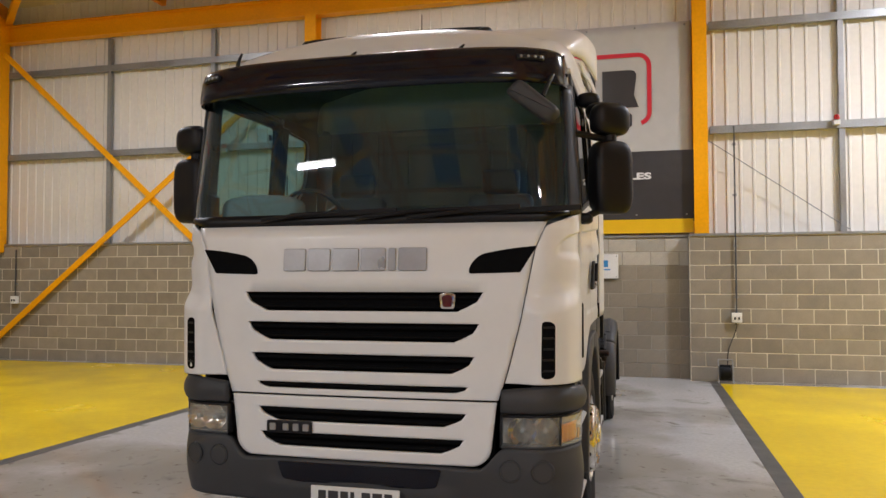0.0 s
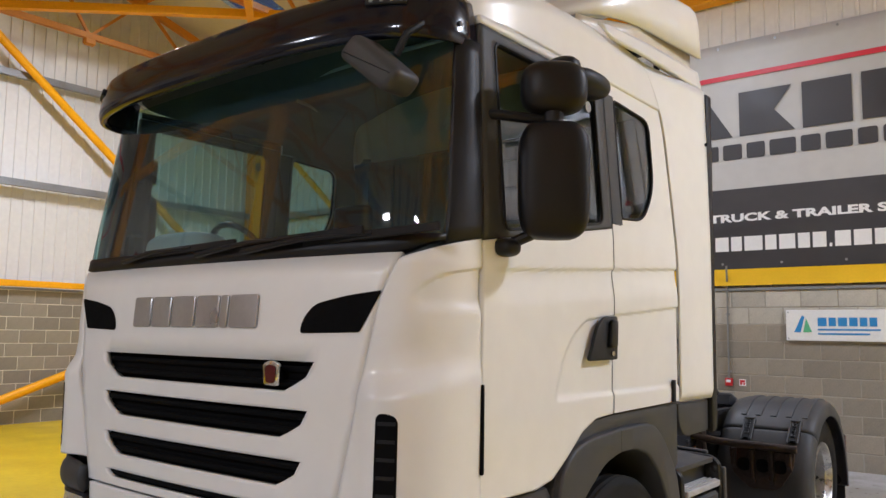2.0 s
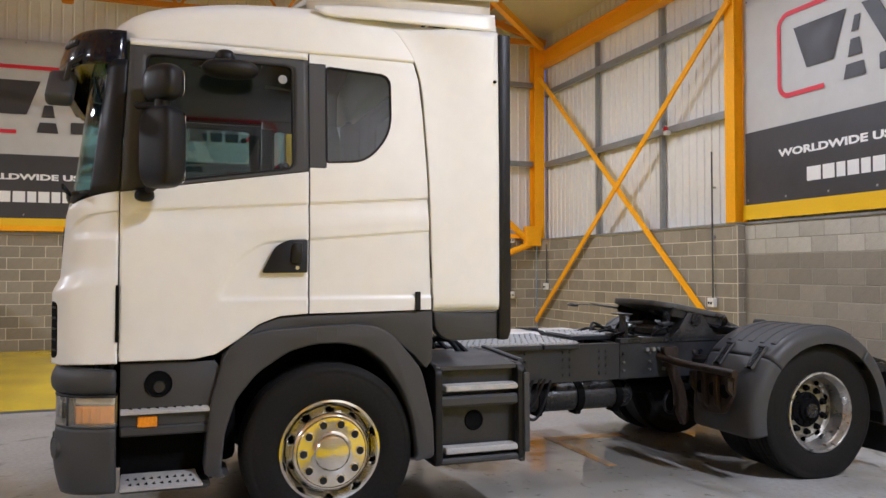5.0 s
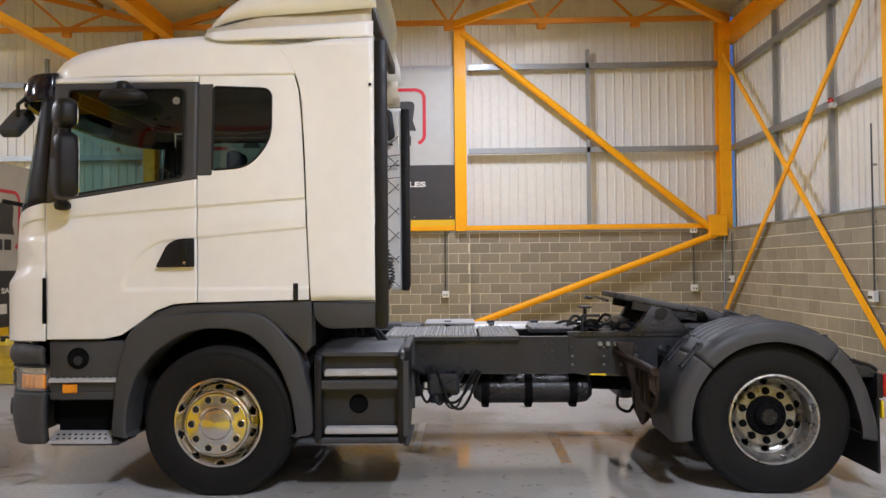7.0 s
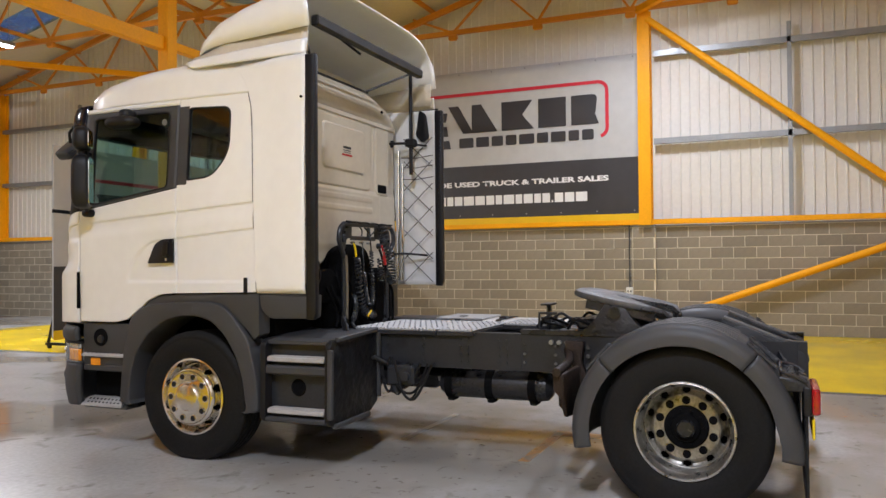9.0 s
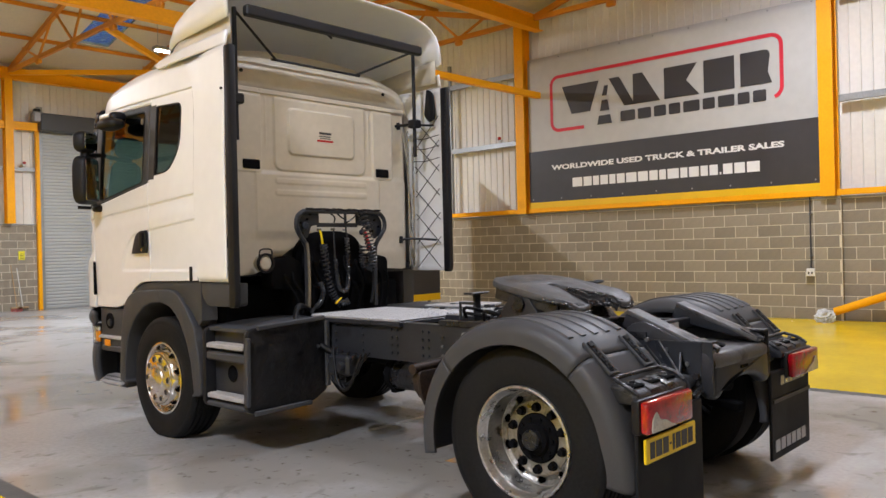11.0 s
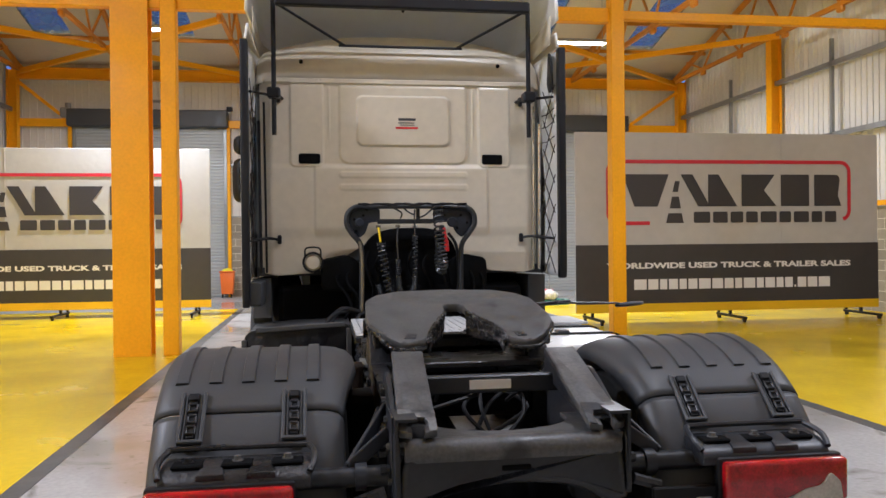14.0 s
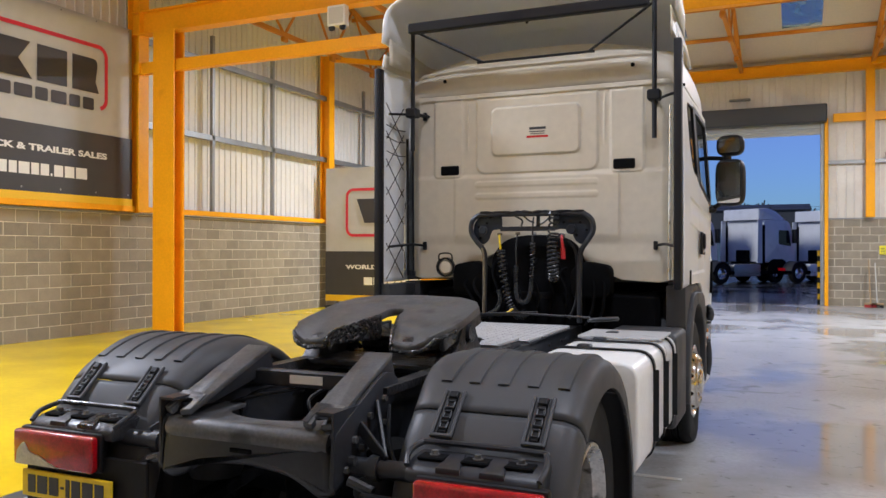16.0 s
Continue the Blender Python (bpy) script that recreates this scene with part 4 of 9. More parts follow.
def stand_banner(x0, x1, y, z0, z1, label):
    w, h = x1 - x0, z1 - z0
    t = thing("banner_stand", ((x0 + x1) / 2, y, 0), label, "banner stand", "banner stands")
    m = facing((x0 + x1) / 2, y, z0, (-1, 0))
    bm = B()
    box(bm, x0, x1, y - 0.05, y - 0.012, z0, z1, 0.008)
    part("panel", bm, VINYL, t, "silver grey board", angle=30)
    for s in (-0.17, 0.17):
        bm = B()
        box(bm, (x0 + x1) / 2 + s * w - 0.01, (x0 + x1) / 2 + s * w + 0.01, y - 0.011, y - 0.006, z0, z1)
        part("seam_cover", bm, VINYL, t)
    banner_art(t, m @ Matrix.Translation((0, 0, -0.006)), w, h)
    bm = B()
    box(bm, x0, x1, y - 0.012, y + 0.004, z0 - 0.02, z0 + 0.15)
    part("yellow_foot", bm, YELLOW_BAND, t)
    for x in (x0 + 0.35, (x0 + x1) / 2, x1 - 0.35):
        bm = B()
        bar(bm, (x, y - 0.6, 0.09), (x, y + 0.55, 0.09), 0.06, 0.05, 0.008)
        bar(bm, (x, y - 0.07, 0.09), (x, y - 0.07, z1 - 0.3), 0.05, 0.05)
        bar(bm, (x, y - 0.55, 0.1), (x, y - 0.09, 1.6), 0.04, 0.04)
        part("foot_frame", bm, BLACK_PLASTIC, t, "black steel foot")
        for yy in (y - 0.52, y + 0.48):
            bm = B()
            cyl(bm, (x - 0.02, yy, 0.045), (x + 0.02, yy, 0.045), 0.045, 12)
            part("castor", bm, BLACK_PLASTIC, t)


stand_banner(-10.6, -4.15, -6.25, 0.22, 3.74, "freestanding grey and charcoal banner on black wheeled feet")
stand_banner(3.28, 9.85, -10.1, 0.22, 3.82, "freestanding grey and charcoal banner on black wheeled feet")

# ---- the truck: nose towards -y, its centre line on x = 0 ----
truck = thing("tractor_unit", (0, 0, 0), "cream two-axle tractor unit with dark grey plastic trim, parked unladen", "truck")
W_TAB = [(0.3, 1.19), (0.7, 1.205), (1.0, 1.213), (1.9, 1.222), (2.1, 1.218), (2.85, 1.165), (3.0, 1.13)]
F_TAB = [(0.3, 0.03), (0.6, 0.0), (1.5, 0.0), (1.9, 0.03), (1.95, 0.05), (2.72, 0.19), (2.9, 0.27), (3.0, 0.4)]
RX, YS = 0.25, 0.35


def side_x(z):
    return lerp_table(W_TAB, z)


def shell(s, z):
    """The cab's skin: s runs from the centre of the nose (0) round the corner (0.96 to 1.46) and back along the side; negative s is the other side."""
    g = 1 if s >= 0 else -1
    a = abs(s)
    w, f = side_x(z), lerp_table(F_TAB, z)
    yb = f + 0.035
    if a < 0.96:
        x = a / 0.96 * (w - RX)
        y = f + 0.035 * (a / 0.96) ** 2
    elif a < 1.46:
        th = (a - 0.96) / 0.5 * math.pi / 2
        x = w - RX + RX * math.sin(th)
        y = YS - (YS - yb) * math.cos(th)
    else:
        x, y = w, YS + a - 1.46
    return Vector((g * x, y, z))


def skin(s, z, off=0.0):
    p = shell(s, z)
    if off:
        e = 0.004
        n = (shell(s + e, z) - shell(s - e, z)).cross(shell(s, z + e) - shell(s, z - e))
        n.normalize()
        p = p + n * off
    return p


def s_of_x(x):
    w = 0.972
    if x <= w:
        return x / w * 0.96
    return 0.96 + 0.5 * 2 / math.pi * math.asin(min((x - w) / RX, 1))


def s_of_y(y):
    return 1.46 + y - YS


def patch(bm, sl, sr, z0, z1, ns, nz, off=0.0, mirror=1):
    """A piece of skin between two edges (numbers or functions of z) and two levels (numbers or functions of the share along s)."""
    fl = sl if callable(sl) else (lambda z: sl)
    fr = sr if callable(sr) else (lambda z: sr)
    g0 = z0 if callable(z0) else (lambda a: z0)
    g1 = z1 if callable(z1) else (lambda a: z1)

    def at(a, b):
        z = g0(a) + (g1(a) - g0(a)) * b
        s = fl(z) + (fr(z) - fl(z)) * a
        o = off(s, z) if callable(off) else off
        p = skin(s, z, o)
        return (p.x * mirror, p.y, p.z)

    grid(bm, ns, nz, at)


def ray_poly(c, ang, poly):
    d = Vector((math.cos(ang), math.sin(ang)))
    best = None
    for i in range(len(poly)):
        a, b = Vector(poly[i]) - c, Vector(poly[(i + 1) % len(poly)]) - c
        e = b - a
        den = d.x * e.y - d.y * e.x
        if abs(den) < 1e-12:
            continue
        t = (a.x * e.y - a.y * e.x) / den
        u = (a.x * d.y - a.y * d.x) / den
        if t > 0 and -1e-6 <= u <= 1 + 1e-6 and (best is None or t < best):
            best = t
    return c + d * best


def ring(bm, outer, inner, rows=3, off=0.0, g=1):
    """Skin between two outlines in (y, z) on the cab's side."""
    c = Vector((sum(p[0] for p in inner) / len(inner), sum(p[1] for p in inner) / len(inner)))
    angs = [2 * math.pi * k / 72 for k in range(72)] + [math.atan2(p[1] - c.y, p[0] - c.x) % (2 * math.pi) for p in outer]
    angs = sorted(set(round(a, 5) for a in angs))

    def at(i, j):
        a = ray_poly(c, angs[i % len(angs)], inner)
        b = ray_poly(c, angs[i % len(angs)], outer)
        p = a.lerp(b, j / rows)
        q = skin(s_of_y(p.x), p.y, off(p.x, p.y) if callable(off) else off)
        return (q.x * g, q.y, q.z)

    n = len(angs)
    vs = [[bm.verts.new(at(i, j)) for j in range(rows + 1)] for i in range(n)]
    for i in range(n):
        for j in range(rows):
            a, b = vs[i], vs[(i + 1) % n]
            bm.faces.new((a[j], b[j], b[j + 1], a[j + 1]))


def fill(bm, outline, off, g=1, rows=6):
    """A pane over an outline in (y, z) on the cab's side."""
    c = (sum(p[0] for p in outline) / len(outline), sum(p[1] for p in outline) / len(outline))
    n = len(outline)
    vs = []
    for j in range(1, rows + 1):
        f = j / rows
        vs.append([])
        for p in outline:
            y, z = c[0] + (p[0] - c[0]) * f, c[1] + (p[1] - c[1]) * f
            q = skin(s_of_y(y), z, off)
            vs[-1].append(bm.verts.new((q.x * g, q.y, q.z)))
    q = skin(s_of_y(c[0]), c[1], off)
    m = bm.verts.new((q.x * g, q.y, q.z))
    for i in range(n):
        k = (i + 1) % n
        bm.faces.new((m, vs[0][i], vs[0][k]))
        for j in range(rows - 1):
            bm.faces.new((vs[j][i], vs[j + 1][i], vs[j + 1][k], vs[j][k]))


# nose panel with its four openings
SEAM = [(0.94, 0.805), (1.1, 0.855), (1.4, 0.93), (1.78, 1.0), (1.94, 1.07)]
SLOTS = [(1.547, 1.437, 0.722, 0.575), (1.372, 1.268, 0.700, 0.557), (1.192, 1.095, 0.674, 0.545), (1.026, 0.990, 0.640, 0.57)]
SLOTS2 = [(0.880, 0.802, 0.632, 0.50), (0.738, 0.658, 0.620, 0.49)]


def ring_strip(bm, e, w1, w0, z0, z1):
    """A full strip of the nose in three pieces whose inner edges meet the openings above and below."""
    w = lambda q: w0 + (w1 - w0) * (q - z0) / (z1 - z0)
    patch(bm, lambda q: -e(q), lambda q: -w(q), z0, z1, 8, 5)
    patch(bm, lambda q: -w(q), w, z0, z1, 26, 5)
    patch(bm, w, e, z0, z1, 8, 5)


def nose(bm, edges, slots, zt, zb):
    e = lambda z: s_of_x(edges(z))
    z, wl = zt, s_of_x(slots[0][2])
    for a, b, wa, wb in slots:
        ring_strip(bm, e, wl, s_of_x(wa), a, z)
        hw = lambda q: s_of_x(lerp_table([(b, wb), (b + (a - b) * 0.45, wa - (wa - wb) * 0.25), (a, wa)], q))
        patch(bm, lambda q: -e(q), lambda q: -hw(q), b, a, 8, 4)
        patch(bm, hw, e, b, a, 8, 4)
        z, wl = b, s_of_x(wb)
    ring_strip(bm, e, wl, wl, zb, z)
    bmesh.ops.remove_doubles(bm, verts=bm.verts, dist=0.0006)


bm = B()
nose(bm, lambda z: lerp_table(SEAM, z) - 0.003, SLOTS, 1.932, 0.957)
grille = solid(part("front_panel", bm, [CREAM, BLACK_PLASTIC], truck, "cream nose panel with four grille openings"), 0.028, -1, 0)
low_edge = lambda z: 0.775 - 0.12 * (1 - math.sqrt(max(1 - ((0.70 - z) / 0.105) ** 2, 0))) if z < 0.70 else 0.775 + (z - 0.7) * 0.10
bm = B()
nose(bm, low_edge, SLOTS2, 0.945, 0.598)
solid(part("lower_grille_flap", bm, [CREAM, BLACK_PLASTIC], truck, "cream lower flap with two openings"), 0.028, -1, 0)
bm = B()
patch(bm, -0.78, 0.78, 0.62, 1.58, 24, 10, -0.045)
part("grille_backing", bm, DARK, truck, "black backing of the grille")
for (a, b, wa, wb) in SLOTS + SLOTS2:
    k = 2 if a - b > 0.05 else 1
    for i in range(k):
        z = b + (a - b) * (i + 0.5) / k
        bm = B()
        patch(bm, -wa, wa, z - 0.011, z + 0.011, 24, 1, -0.03)
        solid(part("grille_slat", bm, DARK, truck), 0.012)
# silver badge: plain blocks
u = -0.468
for wd in (0.152, 0.152, 0.172, 0.16, 0.058, 0.178):
    bm = B()
    prism(bm, rounded([(u, 1.665), (u + wd - 0.012, 1.665), (u + wd - 0.012, 1.795), (u, 1.795)], 0.012, 2), lambda a, b, d: tuple(skin(s_of_x(a) if a >= 0 else -s_of_x(-a), b, d)), 0.001, 0.012, 0.003, 1)
    part("badge_block", bm, SILVER, truck, "silver badge block")
    u += wd + 0.002
bm = B()
prism(bm, rounded([(0.485, 1.455), (0.565, 1.455), (0.572, 1.535), (0.525, 1.548), (0.478, 1.535)], 0.015, 3), xz, -0.012, 0.002, 0.003)
emb = part("emblem", bm, CHROME, truck, "small shield emblem")
bm = B()
prism(bm, rounded([(0.50, 1.465), (0.55, 1.465), (0.556, 1.525), (0.525, 1.533), (0.494, 1.525)], 0.012, 3), xz, -0.015, -0.011)
part("emblem_face", bm, MAROON_FACE, emb, "dark red emblem face")
bm = B()
prism(bm, rounded([(-0.555, 0.735), (-0.275, 0.735), (-0.275, 0.805), (-0.555, 0.805)], 0.012, 3), xz, -0.014, 0.003, 0.003)
mp = part("model_badge", bm, BLACK_PLASTIC, truck, "black plate with silver bars")
u = -0.535
for wd in (0.05, 0.0, 0.05, 0.05, 0.05):
    if wd:
        bm = B()
        box(bm, u, u + wd - 0.012, -0.018, -0.013, 0.75, 0.79, 0.004)
        part("badge_bar", bm, SILVER, mp)
    u += wd + 0.012 if wd else 0.02

for g, word in ((1, "left"), (-1, "right")):
    # dark wing-shaped vents beside the badge
    pts = rounded([(0.637, 1.648), (0.925, 1.655), (1.012, 1.80), (0.86, 1.785), (0.70, 1.755), (0.648, 1.70)], [0.02, 0.01, 0.01, 0.06, 0.05, 0.03], 4)
    bm = B()
    prism(bm, pts, lambda a, b, d: (g * skin(s_of_x(a), b, d).x, skin(s_of_x(a), b, d).y, b), 0.0008, 0.006, 0.002, 1)
    part("nose_vent", bm, DARK, truck, "black wing-shaped vent")

    # corner panel, swelling out below, with a leaf-shaped hollow that runs on from the door's crease
    leaf_top = lambda s: lerp_table([(1.13, 1.770), (1.18, 1.818), (1.25, 1.853), (1.34, 1.874), (1.456, 1.888)], s)
    leaf = lambda s, z: -0.012 * sstep(leaf_top(s) + 0.004, leaf_top(s) - 0.010, z) * sstep(1.722, 1.775, z) * sstep(1.13, 1.20, s)
    bulge = lambda s, z: 0.042 * sstep(1.535, 1.425, z - 0.05 * sstep(1.05, 1.4, s)) * sstep(0.86, 1.04, s) * (1 - 0.72 * sstep(1.16, 1.43, s)) - 0.006 * math.exp(-((z - 1.60) / 0.05) ** 2) * sstep(0.95, 1.15, s) * sstep(1.44, 1.3, s) + leaf(s, z)
    bm = B()
    patch(bm, lambda z: s_of_x(lerp_table(SEAM, z) + 0.004), 1.456, 1.052, lambda a: 1.908 + 0.088 * a ** 0.7, 40, 90, bulge, g)
    cp = solid(part("corner_panel", bm, [CREAM, DARK], truck, "cream swelling corner panel"), 0.03, -1, 1)
    bm = B()
    prism(bm, rounded([(1.032, 1.08), (1.092, 1.085), (1.092, 1.385), (1.034, 1.395)], 0.036, 5),
          lambda a, b, d: (g * skin(s_of_x(a), b, d + 0.042).x, skin(s_of_x(a), b, d + 0.042).y, b), -0.008, 0.002, 0.001, 1)
    sv = part("corner_vent", bm, DARK, cp, "black upright air slot")
    for i in range(5):
        z = 1.12 + i * 0.058
        bm = B()
        prism(bm, [(1.040, z), (1.086, z), (1.086, z + 0.012), (1.040, z + 0.012)], lambda a, b, d: (g * skin(s_of_x(a), b, d + 0.042).x, skin(s_of_x(a), b, d + 0.042).y, b), 0.0015, 0.004)
        part("vent_slat", bm, BLACK_PLASTIC, sv)
    bm = B()
    box(bm, g * 1.19, g * 1.237, 0.336, 0.352, 1.17, 1.48, 0.006, 2)
    part("edge_slot", bm, DARK, cp, "black gap behind the corner panel")

    # door
    bottom = [(0.352, 1.062), (0.74, 1.062), (0.86, 1.085), (0.98, 1.16), (1.10, 1.25), (1.22, 1.295), (1.386, 1.306), (2.2, 1.32)]
    sill = lambda y: 1.99 + (y - 0.36) * 0.15
    zc1 = lambda y: 1.884 + (y - 0.34) * 0.07
    zc2 = lambda y: 1.742 + (y - 1.39) * 0.085

    scoop = lambda z: lerp_table([(1.38, 0.89), (1.40, 0.872), (1.43, 0.864), (1.535, 0.905), (1.60, 0.95), (1.655, 1.005), (1.70, 1.075), (1.742, 1.17), (1.80, 1.33)], z)

    def relief(s, z):
        y = YS + s - 1.46
        up = -0.013 * sstep(zc1(y) + 0.004, zc1(y) - 0.010, z) * sstep(zc1(y) - 0.15, zc1(y) - 0.02, z) * sstep(0.38, 0.58, y)
        mid = -0.011 * sstep(zc2(y) + 0.008, zc2(y) - 0.006, z) * sstep(scoop(z), scoop(z) + 0.035, y) * sstep(1.386, 1.410, z)
        low = -0.006 * sstep(1.50, 1.10, z)
        return up + mid + low

    door = thing("door", (g * 1.22, 0.86, 1.06), "cream cab door with dark framed window", "")
    door.parent = truck
    bm = B()
    yl = lambda a: lerp_table(bottom, 0.354 + a * 1.031)
    patch(bm, s_of_y(0.354), s_of_y(1.385), yl, lambda a: sill(0.354 + a * 1.031), 64, 100, relief, g)
    dp = solid(part("door_panel", bm, [CREAM, INTERIOR], door, "cream pressed door panel"), 0.03, -1, 1)
    outer = [(0.354, sill(0.354) + 0.003), (1.385, sill(1.385) + 0.003), (1.385, 2.818), (0.394, 2.818)]
    inner = rounded([(0.49, 2.040), (1.292, 2.158), (1.292, 2.772), (0.485, 2.772)], 0.045, 5)
    bm = B()
    ring(bm, outer, inner, 3, 0.002, g)
    solid(part("window_frame", bm, [GREY_PLASTIC, INTERIOR], door, "dark grey window surround"), 0.03, -1, 1)
    bm = B()
    fill(bm, inner, -0.008, g)
    dg = part("window", bm, GLASS_SIDE, door, "tinted side window glass")
    dg.visible_shadow = False
    bm = B()
    px_ = skin(s_of_y(1.235), 2.69, -0.004)
    cyl(bm, (g * px_.x, 1.235, 2.69), (g * (px_.x + 0.003), 1.235, 2.69), 0.026, 20)
    part("round_sticker", bm, GALV, door, "pale round sticker on the glass")
    bm = B()
    pts = [skin(s_of_y(y), z, 0.001) for y, z in inner]
    tube(bm, [(g * p.x, p.y, p.z) for p in pts + pts[:1]], 0.007, 6, False)
    part("window_seal", bm, SEAL, door)
    bm = B()
    patch(bm, s_of_y(0.394), s_of_y(1.385), 2.821, lambda a: 2.852 + 0.016 * min(a * 3, 1), 30, 2, 0.003, g)
    solid(part("top_rail", bm, [CREAM, INTERIOR], door, "cream top rail of the door"), 0.025, -1, 1)
    # recessed handle
    bm = B()
    prism(bm, rounded([(1.112, 1.545), (1.376, 1.548), (1.376, 1.742), (1.262, 1.738), (1.19, 1.70)], [0.02, 0.01, 0.015, 0.03, 0.03], 4), lambda a, b, d: (g * (side_x(b) + d), a, b), 0.004, 0.024, 0.005)
    hd = part("handle", bm, BLACK_PLASTIC, door, "black wedge-shaped door handle plate")
    bm = B()
    prism(bm, rounded([(1.275, 1.60), (1.34, 1.60), (1.345, 1.725), (1.29, 1.725)], 0.018, 4), lambda a, b, d: (g * (side_x(b) + d), a, b), 0.022, 0.044, 0.006)
    part("grip", bm, BLACK_PLASTIC, hd)
    bm = B()
    cyl(bm, (g * 1.235, 1.315, 1.575), (g * 1.252, 1.315, 1.575), 0.012, 12)
    part("lock", bm, CHROME, hd, "brass coloured lock")

    # side of the sleeper behind the door
    yf = lambda z: lerp_table([(1.30, 2.158), (1.64, 2.145), (2.24, 2.124), (2.64, 2.098), (2.76, 2.082), (2.87, 2.05)], z)
    bm = B()
    patch(bm, s_of_y(1.394), lambda z: s_of_y(yf(z) - 0.006), lambda a: lerp_table(bottom, 1.394 + a * 0.76), 2.168, 36, 90, relief, g)
    patch(bm, s_of_y(1.394), s_of_y(1.486), 2.803, 2.868, 4, 4, 0.0, g)
    q_out = rounded([(1.492, 2.205), (1.735, 2.222), (1.893, 2.40), (1.893, 2.765), (1.492, 2.785)], [0.02, 0.09, 0.16, 0.07, 0.03], 6)
    ring(bm, [(1.484, 2.168), (yf(2.168) - 0.006, 2.168), (yf(2.54) - 0.006, 2.54), (yf(2.75) - 0.006, 2.75), (yf(2.868) - 0.006, 2.868), (1.484, 2.868)], q_out, 6, 0.0, g)
    solid(part("side_panel", bm, [CREAM, TRIM_LIGHT], truck, "cream sleeper side panel with quarter window"), 0.03, -1, 1).modifiers["thickness"].use_rim = False
    bm = B()
    patch(bm, s_of_y(1.391), s_of_y(1.492), 2.172, 2.80, 4, 14, 0.003, g)
    solid(part("b_pillar", bm, [GREY_PLASTIC, INTERIOR], truck, "dark grey pillar between the windows"), 0.03, -1, 1).modifiers["thickness"].use_rim = False
    bm = B()
    fill(bm, q_out, -0.006, g)
    qg = part("quarter_window", bm, GLASS_DARK, truck, "dark tinted quarter window")
    qg.visible_shadow = False
    bm = B()
    pts = [skin(s_of_y(y), z, 0.0) for y, z in q_out]
    tube(bm, [(g * p.x, p.y, p.z) for p in pts + pts[:1]], 0.007, 8, False)
    part("quarter_window_seal", bm, SEAL, truck, "black rubber window seal")
    bm = B()
    box(bm, g * 1.214, g * 1.228, 2.045, 2.078, 1.318, 1.43, 0.004)
    part("side_tab", bm, SEAL, truck, "black rubber tab")

    # added panel that stops light leaking between side panel and back wall
    bm = B()
    box(bm, g * 1.02, g * 1.16, 2.085, 2.10, 1.40, 2.85)
    part("gap_liner", bm, TRIM_LIGHT, truck, "pale panel added to close the gap in the rear corner")
    # windscreen pillar
    bm = B()
    patch(bm, lambda z: 1.262 + 0.02 * (z - 2), lambda z: s_of_y(0.352 + max(0, (z - 2.0)) * 0.045), lambda a: 1.968 + 0.026 * a, 2.73, 14, 14, 0.004, g)
    solid(part("windscreen_pillar", bm, [BLACK_PLASTIC, INTERIOR], truck, "black windscreen pillar"), 0.04, -1, 1)

    # headlamp group and bars
    bm = B()
    patch(bm, s_of_x(0.825), 1.452, 0.889, lambda a: 1.020 + 0.022 * math.sin(a * math.pi), 26, 8, lambda s, z: 0.012 + 0.028 * math.sin(math.pi * min(max((z - 0.889) / 0.135, 0), 1)) ** 0.6, g)
    solid(part("lamp_brow", bm, GREY_PLASTIC, truck, "dark grey ribbed bar above the headlamp"), 0.05)
    lamp = thing("headlamp", (g * 1.05, 0.1, 0.72), "clear headlamp with amber corner", "")
    lamp.parent = truck
    bm = B()
    patch(bm, s_of_x(0.824), 1.456, 0.708, 0.884, 24, 8, lambda s, z: -0.075, g)
    part("lamp_shell", bm, LAMP_SHELL, lamp, "dull silver lamp shell")
    for sa, sb, za, zb, mm, nm in ((s_of_x(0.822), s_of_x(0.832), 0.708, 0.884, BLACK_PLASTIC, "bezel"), (s_of_x(0.832), 1.452, 0.872, 0.884, BLACK_PLASTIC, "bezel"), (s_of_x(0.832), 1.452, 0.706, 0.718, GREY_PLASTIC, "bezel"), (1.172, 1.188, 0.718, 0.872, BLACK_PLASTIC, "divider")):
        bm = B()
        patch(bm, sa, sb, za, zb, 8, 2, 0.017, g)
        solid(part(nm, bm, mm, lamp), 0.085)
    bm = B()
    patch(bm, s_of_x(0.832), 1.172, 0.718, 0.872, 16, 6, 0.014, g)
    part("main_lens", bm, LAMP_GLASS, lamp, "clear main lens").visible_shadow = False
    bm = B()
    patch(bm, 1.188, 1.452, 0.718, 0.872, 10, 6, 0.015, g)
    part("corner_lens", bm, LAMP_GLASS, lamp, "clear corner lens").visible_shadow = False
    bm = B()
    patch(bm, 1.196, 1.445, 0.722, 0.822, 10, 6, lambda s, z: -0.014 + 0.004 * math.sin(s * 120), g)
    solid(part("amber_lens", bm, AMBER, lamp, "amber indicator lens"), 0.02)
    bm = B()
    patch(bm, 1.196, 1.445, 0.828, 0.868, 10, 3, -0.012, g)
    solid(part("side_light", bm, CLEAR_LENS, lamp, "pale side light strip"), 0.02)
    for s, r in ((0.93, 0.078), (1.085, 0.074)):
        p = skin(s, 0.795, -0.012)
        bm = B()
        lathe(bm, [(0.0, 0.045), (0.02, 0.044), (0.05, 0.028), (r, 0.0)], (g * p.x, p.y, p.z), "Y", 22)
        for v in bm.verts:
            v.co.z = 0.795 + max(min(v.co.z - 0.795, 0.072), -0.072)
        rf = part("reflector", bm, CHROME, lamp, "bright dished reflector")
        bm = B()
        lathe(bm, [(0.0, -0.004), (0.012, 0.0), (0.014, 0.04)], (g * p.x, p.y, p.z), "Y", 12)
